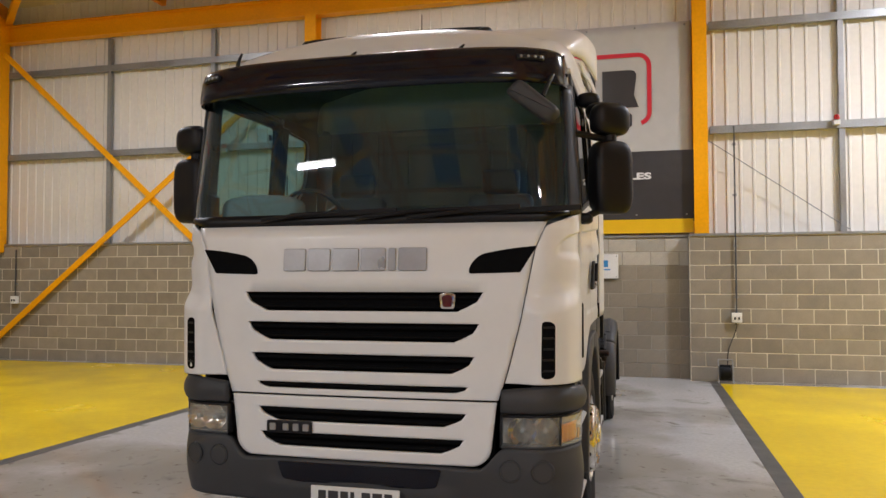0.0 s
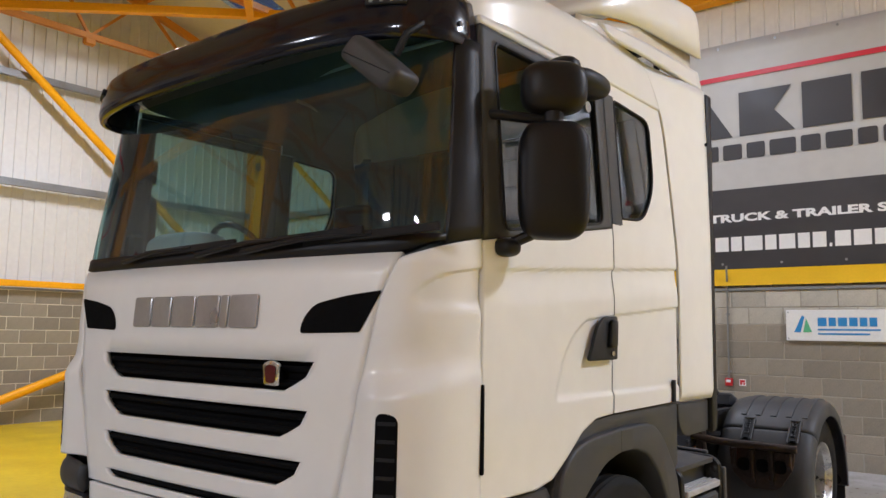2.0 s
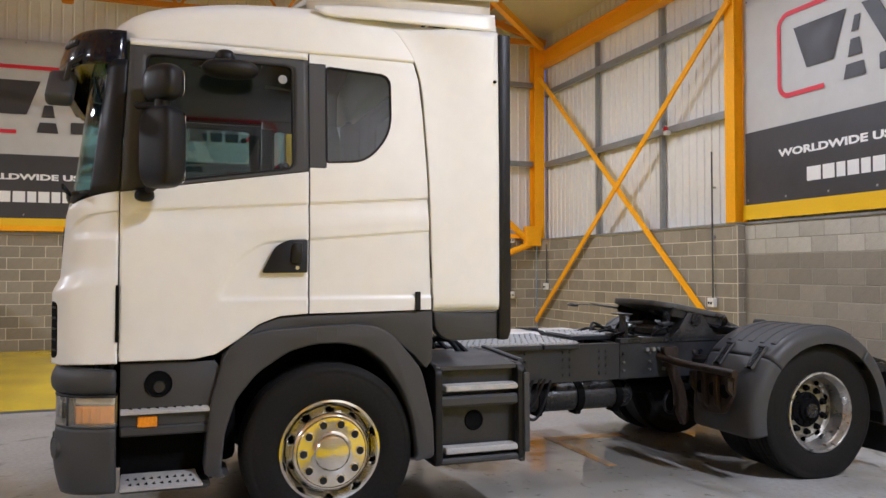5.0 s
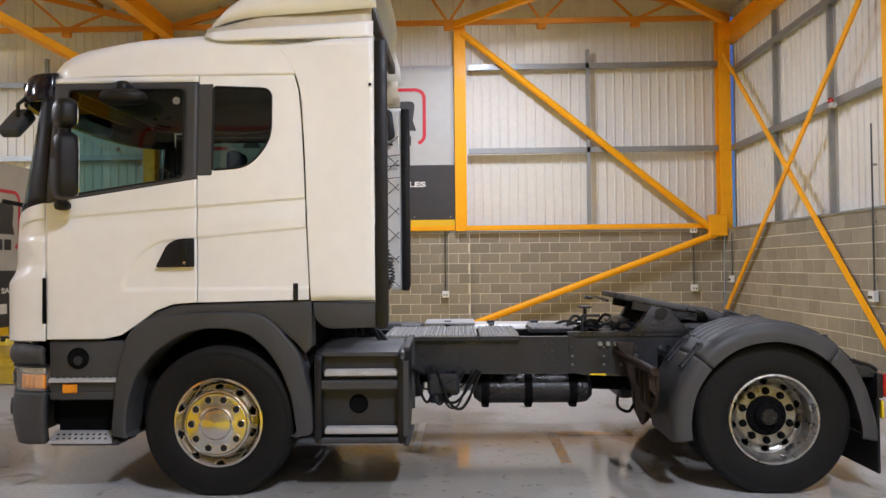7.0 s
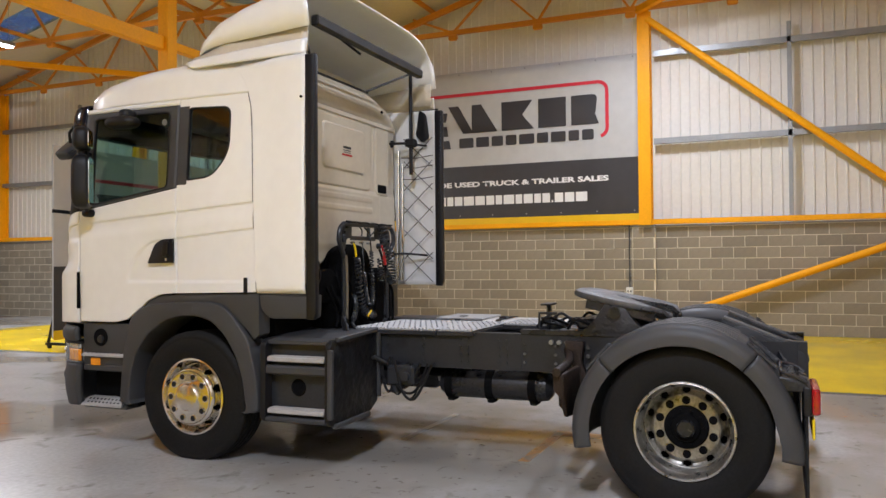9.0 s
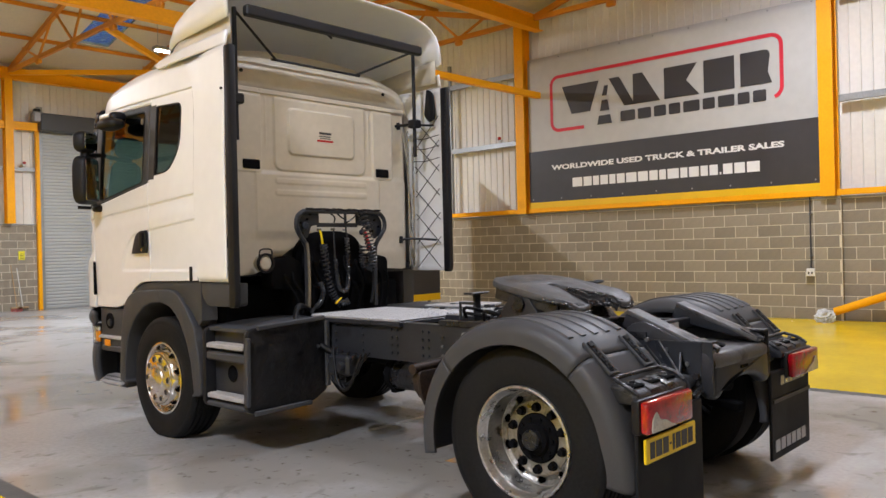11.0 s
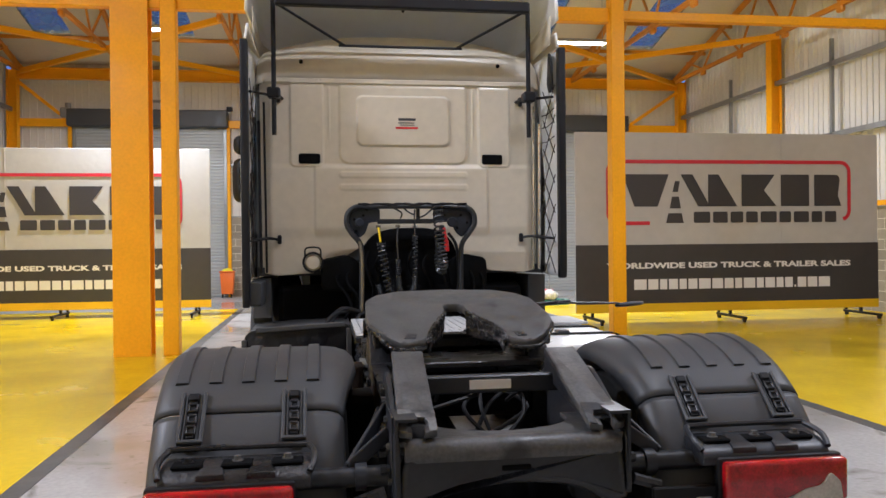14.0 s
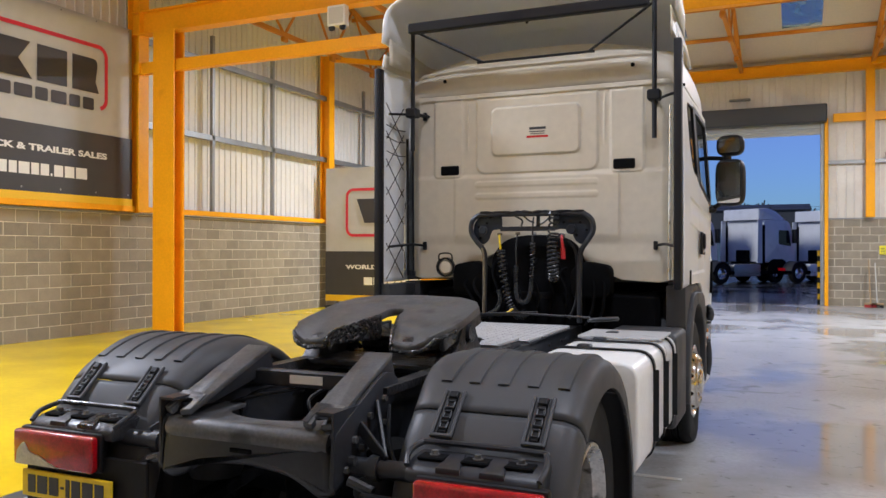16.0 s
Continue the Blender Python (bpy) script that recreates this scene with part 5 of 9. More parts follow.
        part("bulb_cap", bm, GALV, rf)

    # steps in front of the wheel
    st = thing("entry_step", (g * 1.15, 0.6, 0.34), "dark grey entry steps with aluminium treads", "")
    st.parent = truck
    bm = B()
    prism(bm, [(0.36, 0.70), (0.865, 0.70), (0.875, 0.86), (0.90, 1.0), (0.86, 1.05), (0.36, 1.05)], lambda a, b, d: (g * d, a, b), 1.02, 1.185, 0.012)
    part("upper_panel", bm, GREY_PLASTIC, st)
    bm = B()
    lathe(bm, [(0.0, 0.001 * g), (0.064, 0.001 * g), (0.07, 0.006 * g), (0.074, 0.0), (0.074, -0.02 * g)], (g * 1.190, 0.56, 0.93), "X", 24)
    fc = part("filler_recess", bm, DARK, st, "round dark filler recess")
    bm = B()
    lathe(bm, [(0.0, 0.016 * g), (0.030, 0.014 * g), (0.034, 0.0)], (g * 1.190, 0.565, 0.915), "X", 18)
    part("filler_cap", bm, CHASSIS, fc)
    bm = B()
    box(bm, g * 1.03, g * 1.187, 0.36, 0.85, 0.645, 0.70, 0.01)
    part("ledge", bm, GREY_PLASTIC, st)
    bm = B()
    box(bm, g * 0.95, g * 1.04, 0.36, 0.86, 0.35, 0.70)
    part("back_wall", bm, DARK, st)
    bm = B()
    box(bm, g * 1.0, g * 1.185, 0.36, 0.84, 0.335, 0.375, 0.012)
    part("foot", bm, GREY_PLASTIC, st)
    for z, y1 in ((0.82, 0.835), (0.405, 0.80)):
        # folded tread: a flat back and a sloping perforated nose
        bm = B()
        prism(bm, [(1.06, z + 0.012), (1.128, z + 0.012), (1.213, z - 0.036), (1.213, z - 0.050), (1.06, z - 0.03)], lambda a, b, d: (g * a, d, b), 0.365, y1, 0.004)
        for v in bm.verts:
            if v.co.y > y1 - 0.02 and abs(v.co.x) < 1.15:
                v.co.y -= 0.035
        tr = part("tread", bm, TREAD, st, "perforated aluminium tread")
        for k in range(9):
            for j in range(2):
                bm = B()
                yy = 0.405 + k * (y1 - 0.47) / 8 + 0.014 * j
                hx, hz = 1.150 + 0.036 * j, z + 0.012 - (0.022 + 0.036 * j) * 0.565
                cyl(bm, (g * (hx - 0.002), yy, hz - 0.003), (g * (hx + 0.0016), yy, hz + 0.0028), 0.012, 3)
                part("hole", bm, DARK, tr, "dark triangular hole")
    bm = B()
    box(bm, g * 1.183, g * 1.197, 0.452, 0.556, 0.694, 0.756, 0.006)
    part("marker_light", bm, AMBER, st, "orange marker light")

    # front wheel arch
    CF = (1.54, 0.5)
    outer_a = [(0.80, 0.40), (0.82, 0.66), (0.842, 0.84), (0.882, 0.975), (0.905, 1.085), (1.004, 1.182), (1.149, 1.219), (1.45, 1.236), (1.70, 1.240), (1.82, 1.222), (1.919, 1.155), (2.04, 1.01), (2.09, 0.94), (2.162, 0.644), (2.172, 0.40)]
    inner_a = [(0.895, 0.40), (0.915, 0.635), (0.973, 0.822), (1.097, 0.974), (1.281, 1.091), (1.433, 1.127), (1.591, 1.127), (1.732, 1.092), (1.857, 0.991), (1.963, 0.832), (2.028, 0.655), (2.066, 0.40)]
    bm = B()
    prism(bm, rounded(outer_a, 0.05, 3) + rounded(inner_a, 0.05, 3)[::-1], lambda a, b, d: (g * d, a, b), 0.86, 1.226, 0.014, 3)
    part("front_wheel_arch", bm, GREY_PLASTIC, truck, "dark grey plastic wheel arch")
    bm = B()
    arcp = [(CF[0] + 0.738 * math.cos(radians(a)), CF[1] + 0.738 * math.sin(radians(a))) for a in range(150, 34, -8)]
    topl = [(2.165, 1.0), (2.165, 1.312), (1.386, 1.296), (1.22, 1.285), (1.10, 1.24), (0.98, 1.15), (0.90, 1.08), (0.88, 0.98)]
    prism(bm, arcp + topl, lambda a, b, d: (g * d, a, b), 1.05, 1.196, 0.008)
    part("arch_filler", bm, GREY_PLASTIC, truck, "dark grey panel above the arch")
    bm = B()
    box(bm, g * 1.222, g * 1.2275, 1.437, 1.557, 1.133, 1.228, 0.002)
    part("arch_clip", bm, GREY_PLASTIC, truck)
    if g > 0:
        bm = B()
        prism(bm, rounded([(2.172, 1.30), (2.66, 1.30), (2.655, 1.125), (2.26, 1.118), (2.18, 1.19)], [0, 0, 0.03, 0.05, 0.05], 4), lambda a, b, d: (g * d, a, b), 1.09, 1.20, 0.012)
        part("fairing_skirt", bm, GREY_PLASTIC, truck, "dark grey skirt under the fairing")

    # rear side fairing with rubber edge
    yff = lambda z: lerp_table([(1.30, 2.164), (1.64, 2.151), (2.24, 2.130), (2.64, 2.104), (2.76, 2.088), (2.86, 2.058), (2.93, 2.024), (3.0, 1.978), (3.06, 1.925), (3.095, 1.88)], z)
    fx = lambda z: lerp_table([(1.30, 1.232), (2.2, 1.232), (3.1, 1.212)], z)
    bm = B()

    def fair(a, b):
        z = 1.312 + b * (3.095 - 1.312)
        y = yff(z) + (2.60 - yff(z)) * a
        near = side_x(min(z, 2.865)) + 0.004 - 0.10 * max(0, z - 2.865)
        x = near + (fx(z) - near) * sstep(0.0, 1.0, a)
        return (g * (x - 0.008 * (1 - sstep(0, 0.012, a)) - 0.012 * (1 - sstep(0, 0.02, b))), y, z)

    grid(bm, 30, 40, lambda a, b: fair(a ** 2, b))
    fr = solid(part("side_fairing", bm, [CREAM, CREAM], truck, "cream side air fairing"), 0.009, 0, 1)
    bm = B()
    zb = 1.118 if g > 0 else 1.30
    prism(bm, rounded([(2.603, zb), (2.67, zb), (2.688, zb + 0.05), (2.688, 3.085), (2.603, 3.085)], 0.012, 3), lambda a, b, d: (g * d, a, b), 1.172, 1.228, 0.012)
    part("rubber_edge", bm, BLACK_PLASTIC, fr, "black rubber trailing edge")
    bm = B()
    cyl(bm, (g * 1.225, 2.575, 2.77), (g * 1.238, 2.575, 2.77), 0.010, 10)
    part("fixing", bm, DARK, fr)
    bm = B()
    for k in range(6):
        z = 1.34 + 0.235 * k
        tube(bm, [(g * 1.168, 2.26, z), (g * 1.168, 2.58, z + 0.30)], 0.0042, 5)
        tube(bm, [(g * 1.164, 2.26, z + 0.30), (g * 1.164, 2.58, z)], 0.0042, 5)
    for z in (2.40, 2.52, 2.62):
        tube(bm, [(g * 1.160, 2.24, z), (g * 1.160, 2.40, z - 0.012), (g * 1.160, 2.59, z + 0.01)], 0.0042, 5)
    tagged(part("lashing_net", bm, RUST, fr, "thin crossed brown cords"), kind="stuff")
    for z in (1.62, 2.74):
        bm = B()
        tube(bm, curve_pts([(g * 0.98, 2.21, z), (g * 1.06, 2.30, z + 0.01), (g * 1.12, 2.42, z), (g * 1.172, 2.52, z - 0.01)], 5), 0.011, 8)
        box(bm, g * 0.965, g * 0.995, 2.19, 2.235, z - 0.035, z + 0.035, 0.006)
        part("stay", bm, BLACK_PLASTIC, fr, "black steel stay")
    if g < 0:
        bm = B()
        prism(bm, rounded([(2.40, 2.84), (2.44, 3.10), (2.52, 3.05), (2.55, 2.80), (2.47, 2.76)], 0.03, 3), yz, -1.172, -1.156, 0.004)
        part("flap", bm, BLACK_PLASTIC, fr, "small dark flap inside the fairing")
    # roof deflector support pole
    bm = B()
    tube(bm, [(g * 1.0, 2.42, 2.42), (g * 1.0, 2.42, 3.46)], 0.018, 10)
    part("deflector_pole", bm, BLACK_PLASTIC, truck, "black support pole")
    bm = B()
    box(bm, g * 0.95, g * 1.05, 2.37, 2.47, 2.70, 2.78, 0.012)
    part("pole_clamp", bm, BLACK_PLASTIC, truck)
    bm = B()
    tube(bm, [(g * 1.0, 2.42, 2.74), (g * 0.95, 2.20, 2.74)], 0.014, 8)
    part("pole_stay", bm, BLACK_PLASTIC, truck)
    bm = B()
    tube(bm, [(g * 1.0, 2.42, 3.44), (g * 0.45, 2.2, 3.17)], 0.011, 8)
    part("pole_stay", bm, BLACK_PLASTIC, truck)
    bm = B()
    tube(bm, [(g * 1.12, 2.26, 1.36), (g * 1.13, 2.26, 2.55)], 0.012, 8)
    part("grab_rod", bm, CHROME if g < 0 else BLACK_PLASTIC, truck, "long upright rod")
    bm = B()
    tube(bm, [(g * 1.08, 2.235, 1.36), (g * 1.09, 2.235, 2.7)], 0.009, 8)
    part("grab_rod", bm, CHROME if g < 0 else BLACK_PLASTIC, truck, "long upright rod")

    # mirrors
    mi = thing("mirror", (g * 1.38, 0.5, 2.0), "black two-part door mirror", "")
    mi.parent = truck
    yaw = radians(37 if g > 0 else 14)
    turn = lambda u, v, z: (g * ((1.384 if g > 0 else 1.415) + u * math.cos(yaw) - v * math.sin(yaw)), 0.568 + u * math.sin(yaw) + v * math.cos(yaw), z)
    for z0, z1, w, d, e in ((2.0, 2.44, 0.262, 0.155, 4.2), (2.468, 2.668, 0.25, 0.145, 3.0)):
        bm = B()
        pillow(bm, (0, 0, (z0 + z1) / 2), (w / 2, d / 2, (z1 - z0) / 2), e, 0.80, 36, 22)
        for v in bm.verts:
            v.co = turn(*v.co)
        ho = part("housing", bm, BLACK_PLASTIC, mi, "black mirror housing")
        bm = B()
        prism(bm, rounded([(-w / 2 + 0.024, z0 + 0.028), (w / 2 - 0.024, z0 + 0.028), (w / 2 - 0.024, z1 - 0.028), (-w / 2 + 0.024, z1 - 0.028)], 0.035, 5), lambda a, b, d_: turn(a, d_, b), d * 0.398, d * 0.398 + 0.004)
        part("mirror_glass", bm, MIRROR, ho, "mirror glass")
    bm = B()
    tube(bm, curve_pts([(g * 1.13, 0.40, 2.475), (g * 1.22, 0.46, 2.47), (g * 1.32, 0.53, 2.455), (g * 1.38, 0.57, 2.455)], 5), 0.02, 10)
    part("upper_arm", bm, BLACK_PLASTIC, mi)
    bm = B()
    tube(bm, [(g * 1.384, 0.565, 2.41), (g * 1.384, 0.565, 2.50)], 0.04, 14)
    part("joint", bm, BLACK_PLASTIC, mi)
    bm = B()
    pillow(bm, (g * 1.235, 0.478, 1.972), (0.052, 0.052, 0.034), 2.6)
    tube(bm, [(g * 1.17, 0.43, 2.01), (g * 1.24, 0.48, 1.98), (g * 1.33, 0.54, 2.03)], 0.022, 10)
    part("lower_arm", bm, BLACK_PLASTIC, mi)
    bm = B()
    box(bm, g * 1.13, g * 1.215, 0.36, 0.45, 2.0, 2.17, 0.02)
    part("bracket", bm, BLACK_PLASTIC, mi)

# kerb and front mirrors on the passenger side
km = thing("kerb_mirror", (1.3, 0.95, 2.75), "black kerb mirror above the door window", "")
km.parent = truck
bm = B()
pillow(bm, (1.31, 0.925, 2.69), (0.095, 0.155, 0.052), 2.5)
part("housing", bm, BLACK_PLASTIC, km)
bm = B()
pillow(bm, (1.235, 0.90, 2.765), (0.075, 0.055, 0.05), 2.6)
part("bracket", bm, BLACK_PLASTIC, km)
fm_ = thing("front_mirror", (1.0, 0.05, 2.6), "black front mirror hanging from the visor", "")
fm_.parent = truck
bm = B()
prism(bm, rounded([(0.845, 2.635), (1.08, 2.455), (1.155, 2.52), (0.93, 2.71)], 0.04, 4), xz, -0.04, 0.10, 0.03, 3)
part("housing", bm, GREY_PLASTIC, fm_)
bm = B()
tube(bm, [(1.05, 0.06, 2.62), (1.08, 0.08, 2.70), (1.09, 0.16, 2.76)], 0.014, 8)
part("bracket", bm, BLACK_PLASTIC, fm_)

# windscreen, visor and wipers
bm = B()
patch(bm, -1.27, 1.27, 1.985, 2.735, 64, 14, lambda s, z: -0.004 + 0.05 * (z - 1.985) / 0.75 * sstep(1.27, 0.85, abs(s)))
ws = part("windscreen", bm, GLASS, truck, "large tinted windscreen")
ws.visible_shadow = False
bm = B()
patch(bm, -1.262, 1.262, lambda a: 1.938 + 0.038 * sstep(1.02, 1.26, abs(-1.262 + 2.524 * a)), 1.998, 48, 2, 0.004)
cowl = solid(part("cowl", bm, BLACK_PLASTIC, truck, "black cowl strip below the windscreen"), 0.06)
bm = B()
VIS = [(2.715, 0.06), (2.70, 0.03), (2.705, 0.008), (2.735, 0.0), (2.795, 0.008), (2.85, 0.022), (2.893, 0.040), (2.914, 0.07), (2.922, 0.14), (2.926, 0.30)]


def visor(a, b, off=0.0):
    """The visor's skin: a runs from one end to the other, b from the lower lip to the top."""
    ph = math.pi * (a - 0.5)
    sn, cs = math.sin(ph), math.cos(ph)
    k = b * (len(VIS) - 1)
    i = min(int(k), len(VIS) - 2)
    z = VIS[i][0] + (VIS[i + 1][0] - VIS[i][0]) * (k - i)
    o = VIS[i][1] + (VIS[i + 1][1] - VIS[i][1]) * (k - i) - off
    z += sn ** 4 * (0.006 * (1 - b) - 0.012 * b)
    return ((1.165 - 0.5 * o) * math.copysign(abs(sn) ** (2 / 3), sn), 0.375 - (0.425 - o) * abs(cs) ** (2 / 3), z)


grid(bm, 72, 24, visor)
vis = solid(part("sun_visor", bm, BLACK_GLOSS, truck, "glossy black roof visor", 50), 0.012, -1)
for g in (1, -1):
    bm = B()
    at_ = lambda a, b: visor(0.5 + g * (0.245 + 0.085 * a), 0.51 + 0.06 * b, 0.006)
    grid(bm, 8, 2, at_)
    lb = solid(part("light_bar", bm, BLACK_PLASTIC, vis, "small clear light bar in the visor"), 0.014, 0)
    for k in range(4):
        p = visor(0.5 + g * (0.256 + 0.021 * k), 0.545, 0.004)
        bm = B()
        bmesh.ops.create_uvsphere(bm, u_segments=8, v_segments=6, radius=0.013, matrix=Matrix.Translation(p))
        part("lens", bm, GALV, lb)
for g in (1, -1):
    for b in (0.42, 0.68):
        p = visor(0.5 + g * 0.468, b, 0.004)
        bm = B()
        cyl(bm, (p[0] - g * 0.006, p[1], p[2]), (p[0] + g * 0.004, p[1], p[2]), 0.011, 12)
        part("visor_bolt", bm, BLACK_PLASTIC, vis)
for xa, xb, za, zb in ((-0.62, -0.08, 1.962, 1.998), (-0.02, 0.62, 1.962, 2.004), (0.28, 0.95, 1.962, 1.995)):
    wi = None
    bm = B()
    p0, p1 = skin(s_of_x(abs(xa)) * (1 if xa > 0 else -1), za, 0.03), skin(s_of_x(abs(xb)) * (1 if xb > 0 else -1), zb, 0.028)
    tube(bm, [p0, p0.lerp(p1, 0.5) + Vector((0, -0.012, 0.012)), p1], [0.014, 0.010, 0.006], 8)
    wi = part("wiper", bm, BLACK_PLASTIC, truck, "black wiper arm and blade")
    bm = B()
    q0, q1 = p1 + Vector((-0.36, 0.004, -0.012)), p1 + Vector((0.30, 0.006, 0.006))
    bar(bm, q0, q1, 0.012, 0.03, 0.003)
    part("blade", bm, SEAL, wi)

# roof
ZC = [(0.24, 2.91), (0.30, 2.995), (0.36, 3.085), (0.45, 3.155), (0.58, 3.208), (0.8, 3.257), (1.05, 3.29), (1.4, 3.305), (1.85, 3.305), (2.05, 3.285), (2.12, 3.225), (2.165, 3.09), (2.19, 2.885)]
RW = [(0.24, 0.92), (0.30, 1.03), (0.40, 1.115), (0.5, 1.15), (0.62, 1.168), (2.1, 1.168), (2.16, 1.155), (2.19, 1.11)]
bm = B()
ys_ = [0.24, 0.26, 0.28, 0.30, 0.34, 0.40, 0.48, 0.58, 0.7, 0.85, 1.0, 1.2, 1.4, 1.6, 1.8, 1.9, 2.0, 2.05, 2.1, 2.14, 2.17, 2.19]


def roof(a, b):
    k = a * (len(ys_) - 1)
    i = min(int(k), len(ys_) - 2)
    y = ys_[i] + (ys_[i + 1] - ys_[i]) * (k - i)
    w, zc = lerp_table(RW, y), lerp_table(ZC, y)
    h = zc - 2.862
    r = min(0.14, h * 0.62)
    g_, u = (1, b * 2) if b <= 0.5 else (-1, 2 - b * 2)
    crown = min(0.13, h * 0.36)
    wall = h - crown - r
    xw = w - 0.10 * wall
    if u < 0.2:
        x, z = w - 0.10 * wall * u / 0.2, wall * u / 0.2
    elif u < 0.6:
        th = (u - 0.2) / 0.4 * math.pi / 2
        x, z = xw - r * (1 - math.cos(th)), wall + r * math.sin(th)
    else:
        k = 1 - (u - 0.6) / 0.4
        x = (xw - r) * k
        z = wall + r + crown * (1 - k ** 2.6)
    return (g_ * x, y, 2.862 + z)


grid(bm, len(ys_) - 1, 80, roof)
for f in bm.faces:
    # the rear roll takes the back wall's dusty, darkened cream
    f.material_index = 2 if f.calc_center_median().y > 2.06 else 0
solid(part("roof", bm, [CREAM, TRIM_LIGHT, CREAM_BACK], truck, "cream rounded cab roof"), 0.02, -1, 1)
bm = B()
tube(bm, curve_pts([(-0.69, 0.86, 3.17), (-0.66, 0.80, 3.245), (-0.56, 0.80, 3.262), (0.0, 0.80, 3.268), (0.48, 0.80, 3.262), (0.58, 0.80, 3.245), (0.61, 0.86, 3.17)], 5), 0.013, 8)
rr_ = part("roof_rail", bm, BLACK_PLASTIC, truck, "low black rail on the roof")
for x in (-0.66, 0.58):
    bm = B()
    pillow(bm, (x, 0.82, 3.222), (0.05, 0.075, 0.045), 2.6)
    part("rail_foot", bm, BLACK_PLASTIC, rr_)
for x, y, z, h in ((-0.97, 0.36, 2.99, 0.09), (-0.80, 0.30, 2.955, 0.03), (-0.16, 0.30, 2.985, 0.03), (0.52, 0.30, 2.975, 0.035)):
    bm = B()
    tube(bm, [(x, y, z - 0.03), (x + 0.01, y, z + 0.4 * h), (x + 0.035, y, z + h)], [0.016, 0.012, 0.006], 8)
    pillow(bm, (x, y + 0.02, z - 0.01), (0.022, 0.03, 0.02), 2.4, None, 14, 8)
    part("roof_stub", bm, BLACK_PLASTIC, truck, "short black stub aerial")
bm = B()
tube(bm, [(0.15, 0.8, 3.20), (0.15, 0.8, 3.385)], [0.006, 0.003], 6)
part("aerial", bm, BLACK_PLASTIC, truck, "thin roof aerial")

# roof air deflector
DT = [(1.32, 3.25), (1.42, 3.315), (1.55, 3.40), (1.72, 3.485), (2.0, 3.575), (2.22, 3.625), (2.5, 3.67), (2.62, 3.68)]
DW = [(1.32, 0.78), (1.42, 0.98), (1.55, 1.08), (1.75, 1.14), (2.0, 1.17), (2.62, 1.195)]
DB = [(1.32, 3.215), (1.47, 3.25), (1.65, 3.268), (2.14, 3.285), (2.62, 3.31)]
bm = B()


def deflector(a, b):
    y = 1.32 + 1.30 * a
    w, zt, zb = lerp_table(DW, y), lerp_table(DT, y), lerp_table(DB, y)
    t = math.pi * b
    c, s = math.cos(t), math.sin(t)
    q = 3.8 + 4 * sstep(0.0, 0.4, a)
    up = abs(s) ** (2 / q)
    return (w * math.copysign(abs(c) ** (2 / q), c), y - 0.10 * a * a * up ** 2 * abs(c), zb + (zt - zb) * up + 0.05 * sstep(0.0, 0.3, a) * up * (1 - abs(c)))


grid(bm, 30, 64, deflector)
df = solid(part("roof_deflector", bm, [CREAM, CREAM], truck, "cream roof air deflector"), 0.018, -1, 1)
for g in (1, -1):
    bm = B()
    grid(bm, 18, 5, lambda a, b: (g * (1.205 - 0.05 * (1 - a) ** 3 - 0.02 * b), 1.43 + 1.165 * a, 3.145 - 0.042 * sstep(0, 0.08, a) + b * (0.02 + 0.05 * sstep(0.0, 0.08, a) + 0.045 * a)))
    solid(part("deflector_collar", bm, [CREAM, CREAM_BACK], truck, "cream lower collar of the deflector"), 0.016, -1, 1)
# the inner wall's darker cream puts the deflector's shade into its colour
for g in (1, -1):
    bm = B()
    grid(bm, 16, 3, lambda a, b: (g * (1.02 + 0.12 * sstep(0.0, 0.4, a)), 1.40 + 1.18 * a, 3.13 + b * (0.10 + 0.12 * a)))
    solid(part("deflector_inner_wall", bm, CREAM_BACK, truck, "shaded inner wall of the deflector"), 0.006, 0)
bm = B()
box(bm, -0.98, 0.98, 2.50, 2.57, 3.375, 3.46, 0.012)
part("deflector_beam", bm, BLACK_PLASTIC, truck, "black cross beam under the deflector")
bm = B()
tube(bm, [(-0.5, 2.2, 3.17), (0.5, 2.2, 3.17)], 0.011, 8)
part("deflector_stay", bm, BLACK_PLASTIC, truck, "thin black stay")
bm = B()
tube(bm, [(0, 2.4, 3.40), (0, 2.2, 3.56)], 0.011, 8)
part("deflector_stay", bm, BLACK_PLASTIC, truck, "thin black stay")

# back wall with its pressings
RW_BOT = [(0.0, 1.60), (0.30, 1.58), (0.50, 1.46), (0.60, 1.40), (0.72, 1.35), (1.0, 1.335), (1.13, 1.36)]


def frame_dist(x, z, x0, x1, z0, z1, r):
    cx, cz = (x0 + x1) / 2, (z0 + z1) / 2
    dx, dz = abs(x - cx) - (x1 - x0) / 2 + r, abs(z - cz) - (z1 - z0) / 2 + r
    return math.hypot(max(dx, 0), max(dz, 0)) + min(max(dx, dz), 0) - r


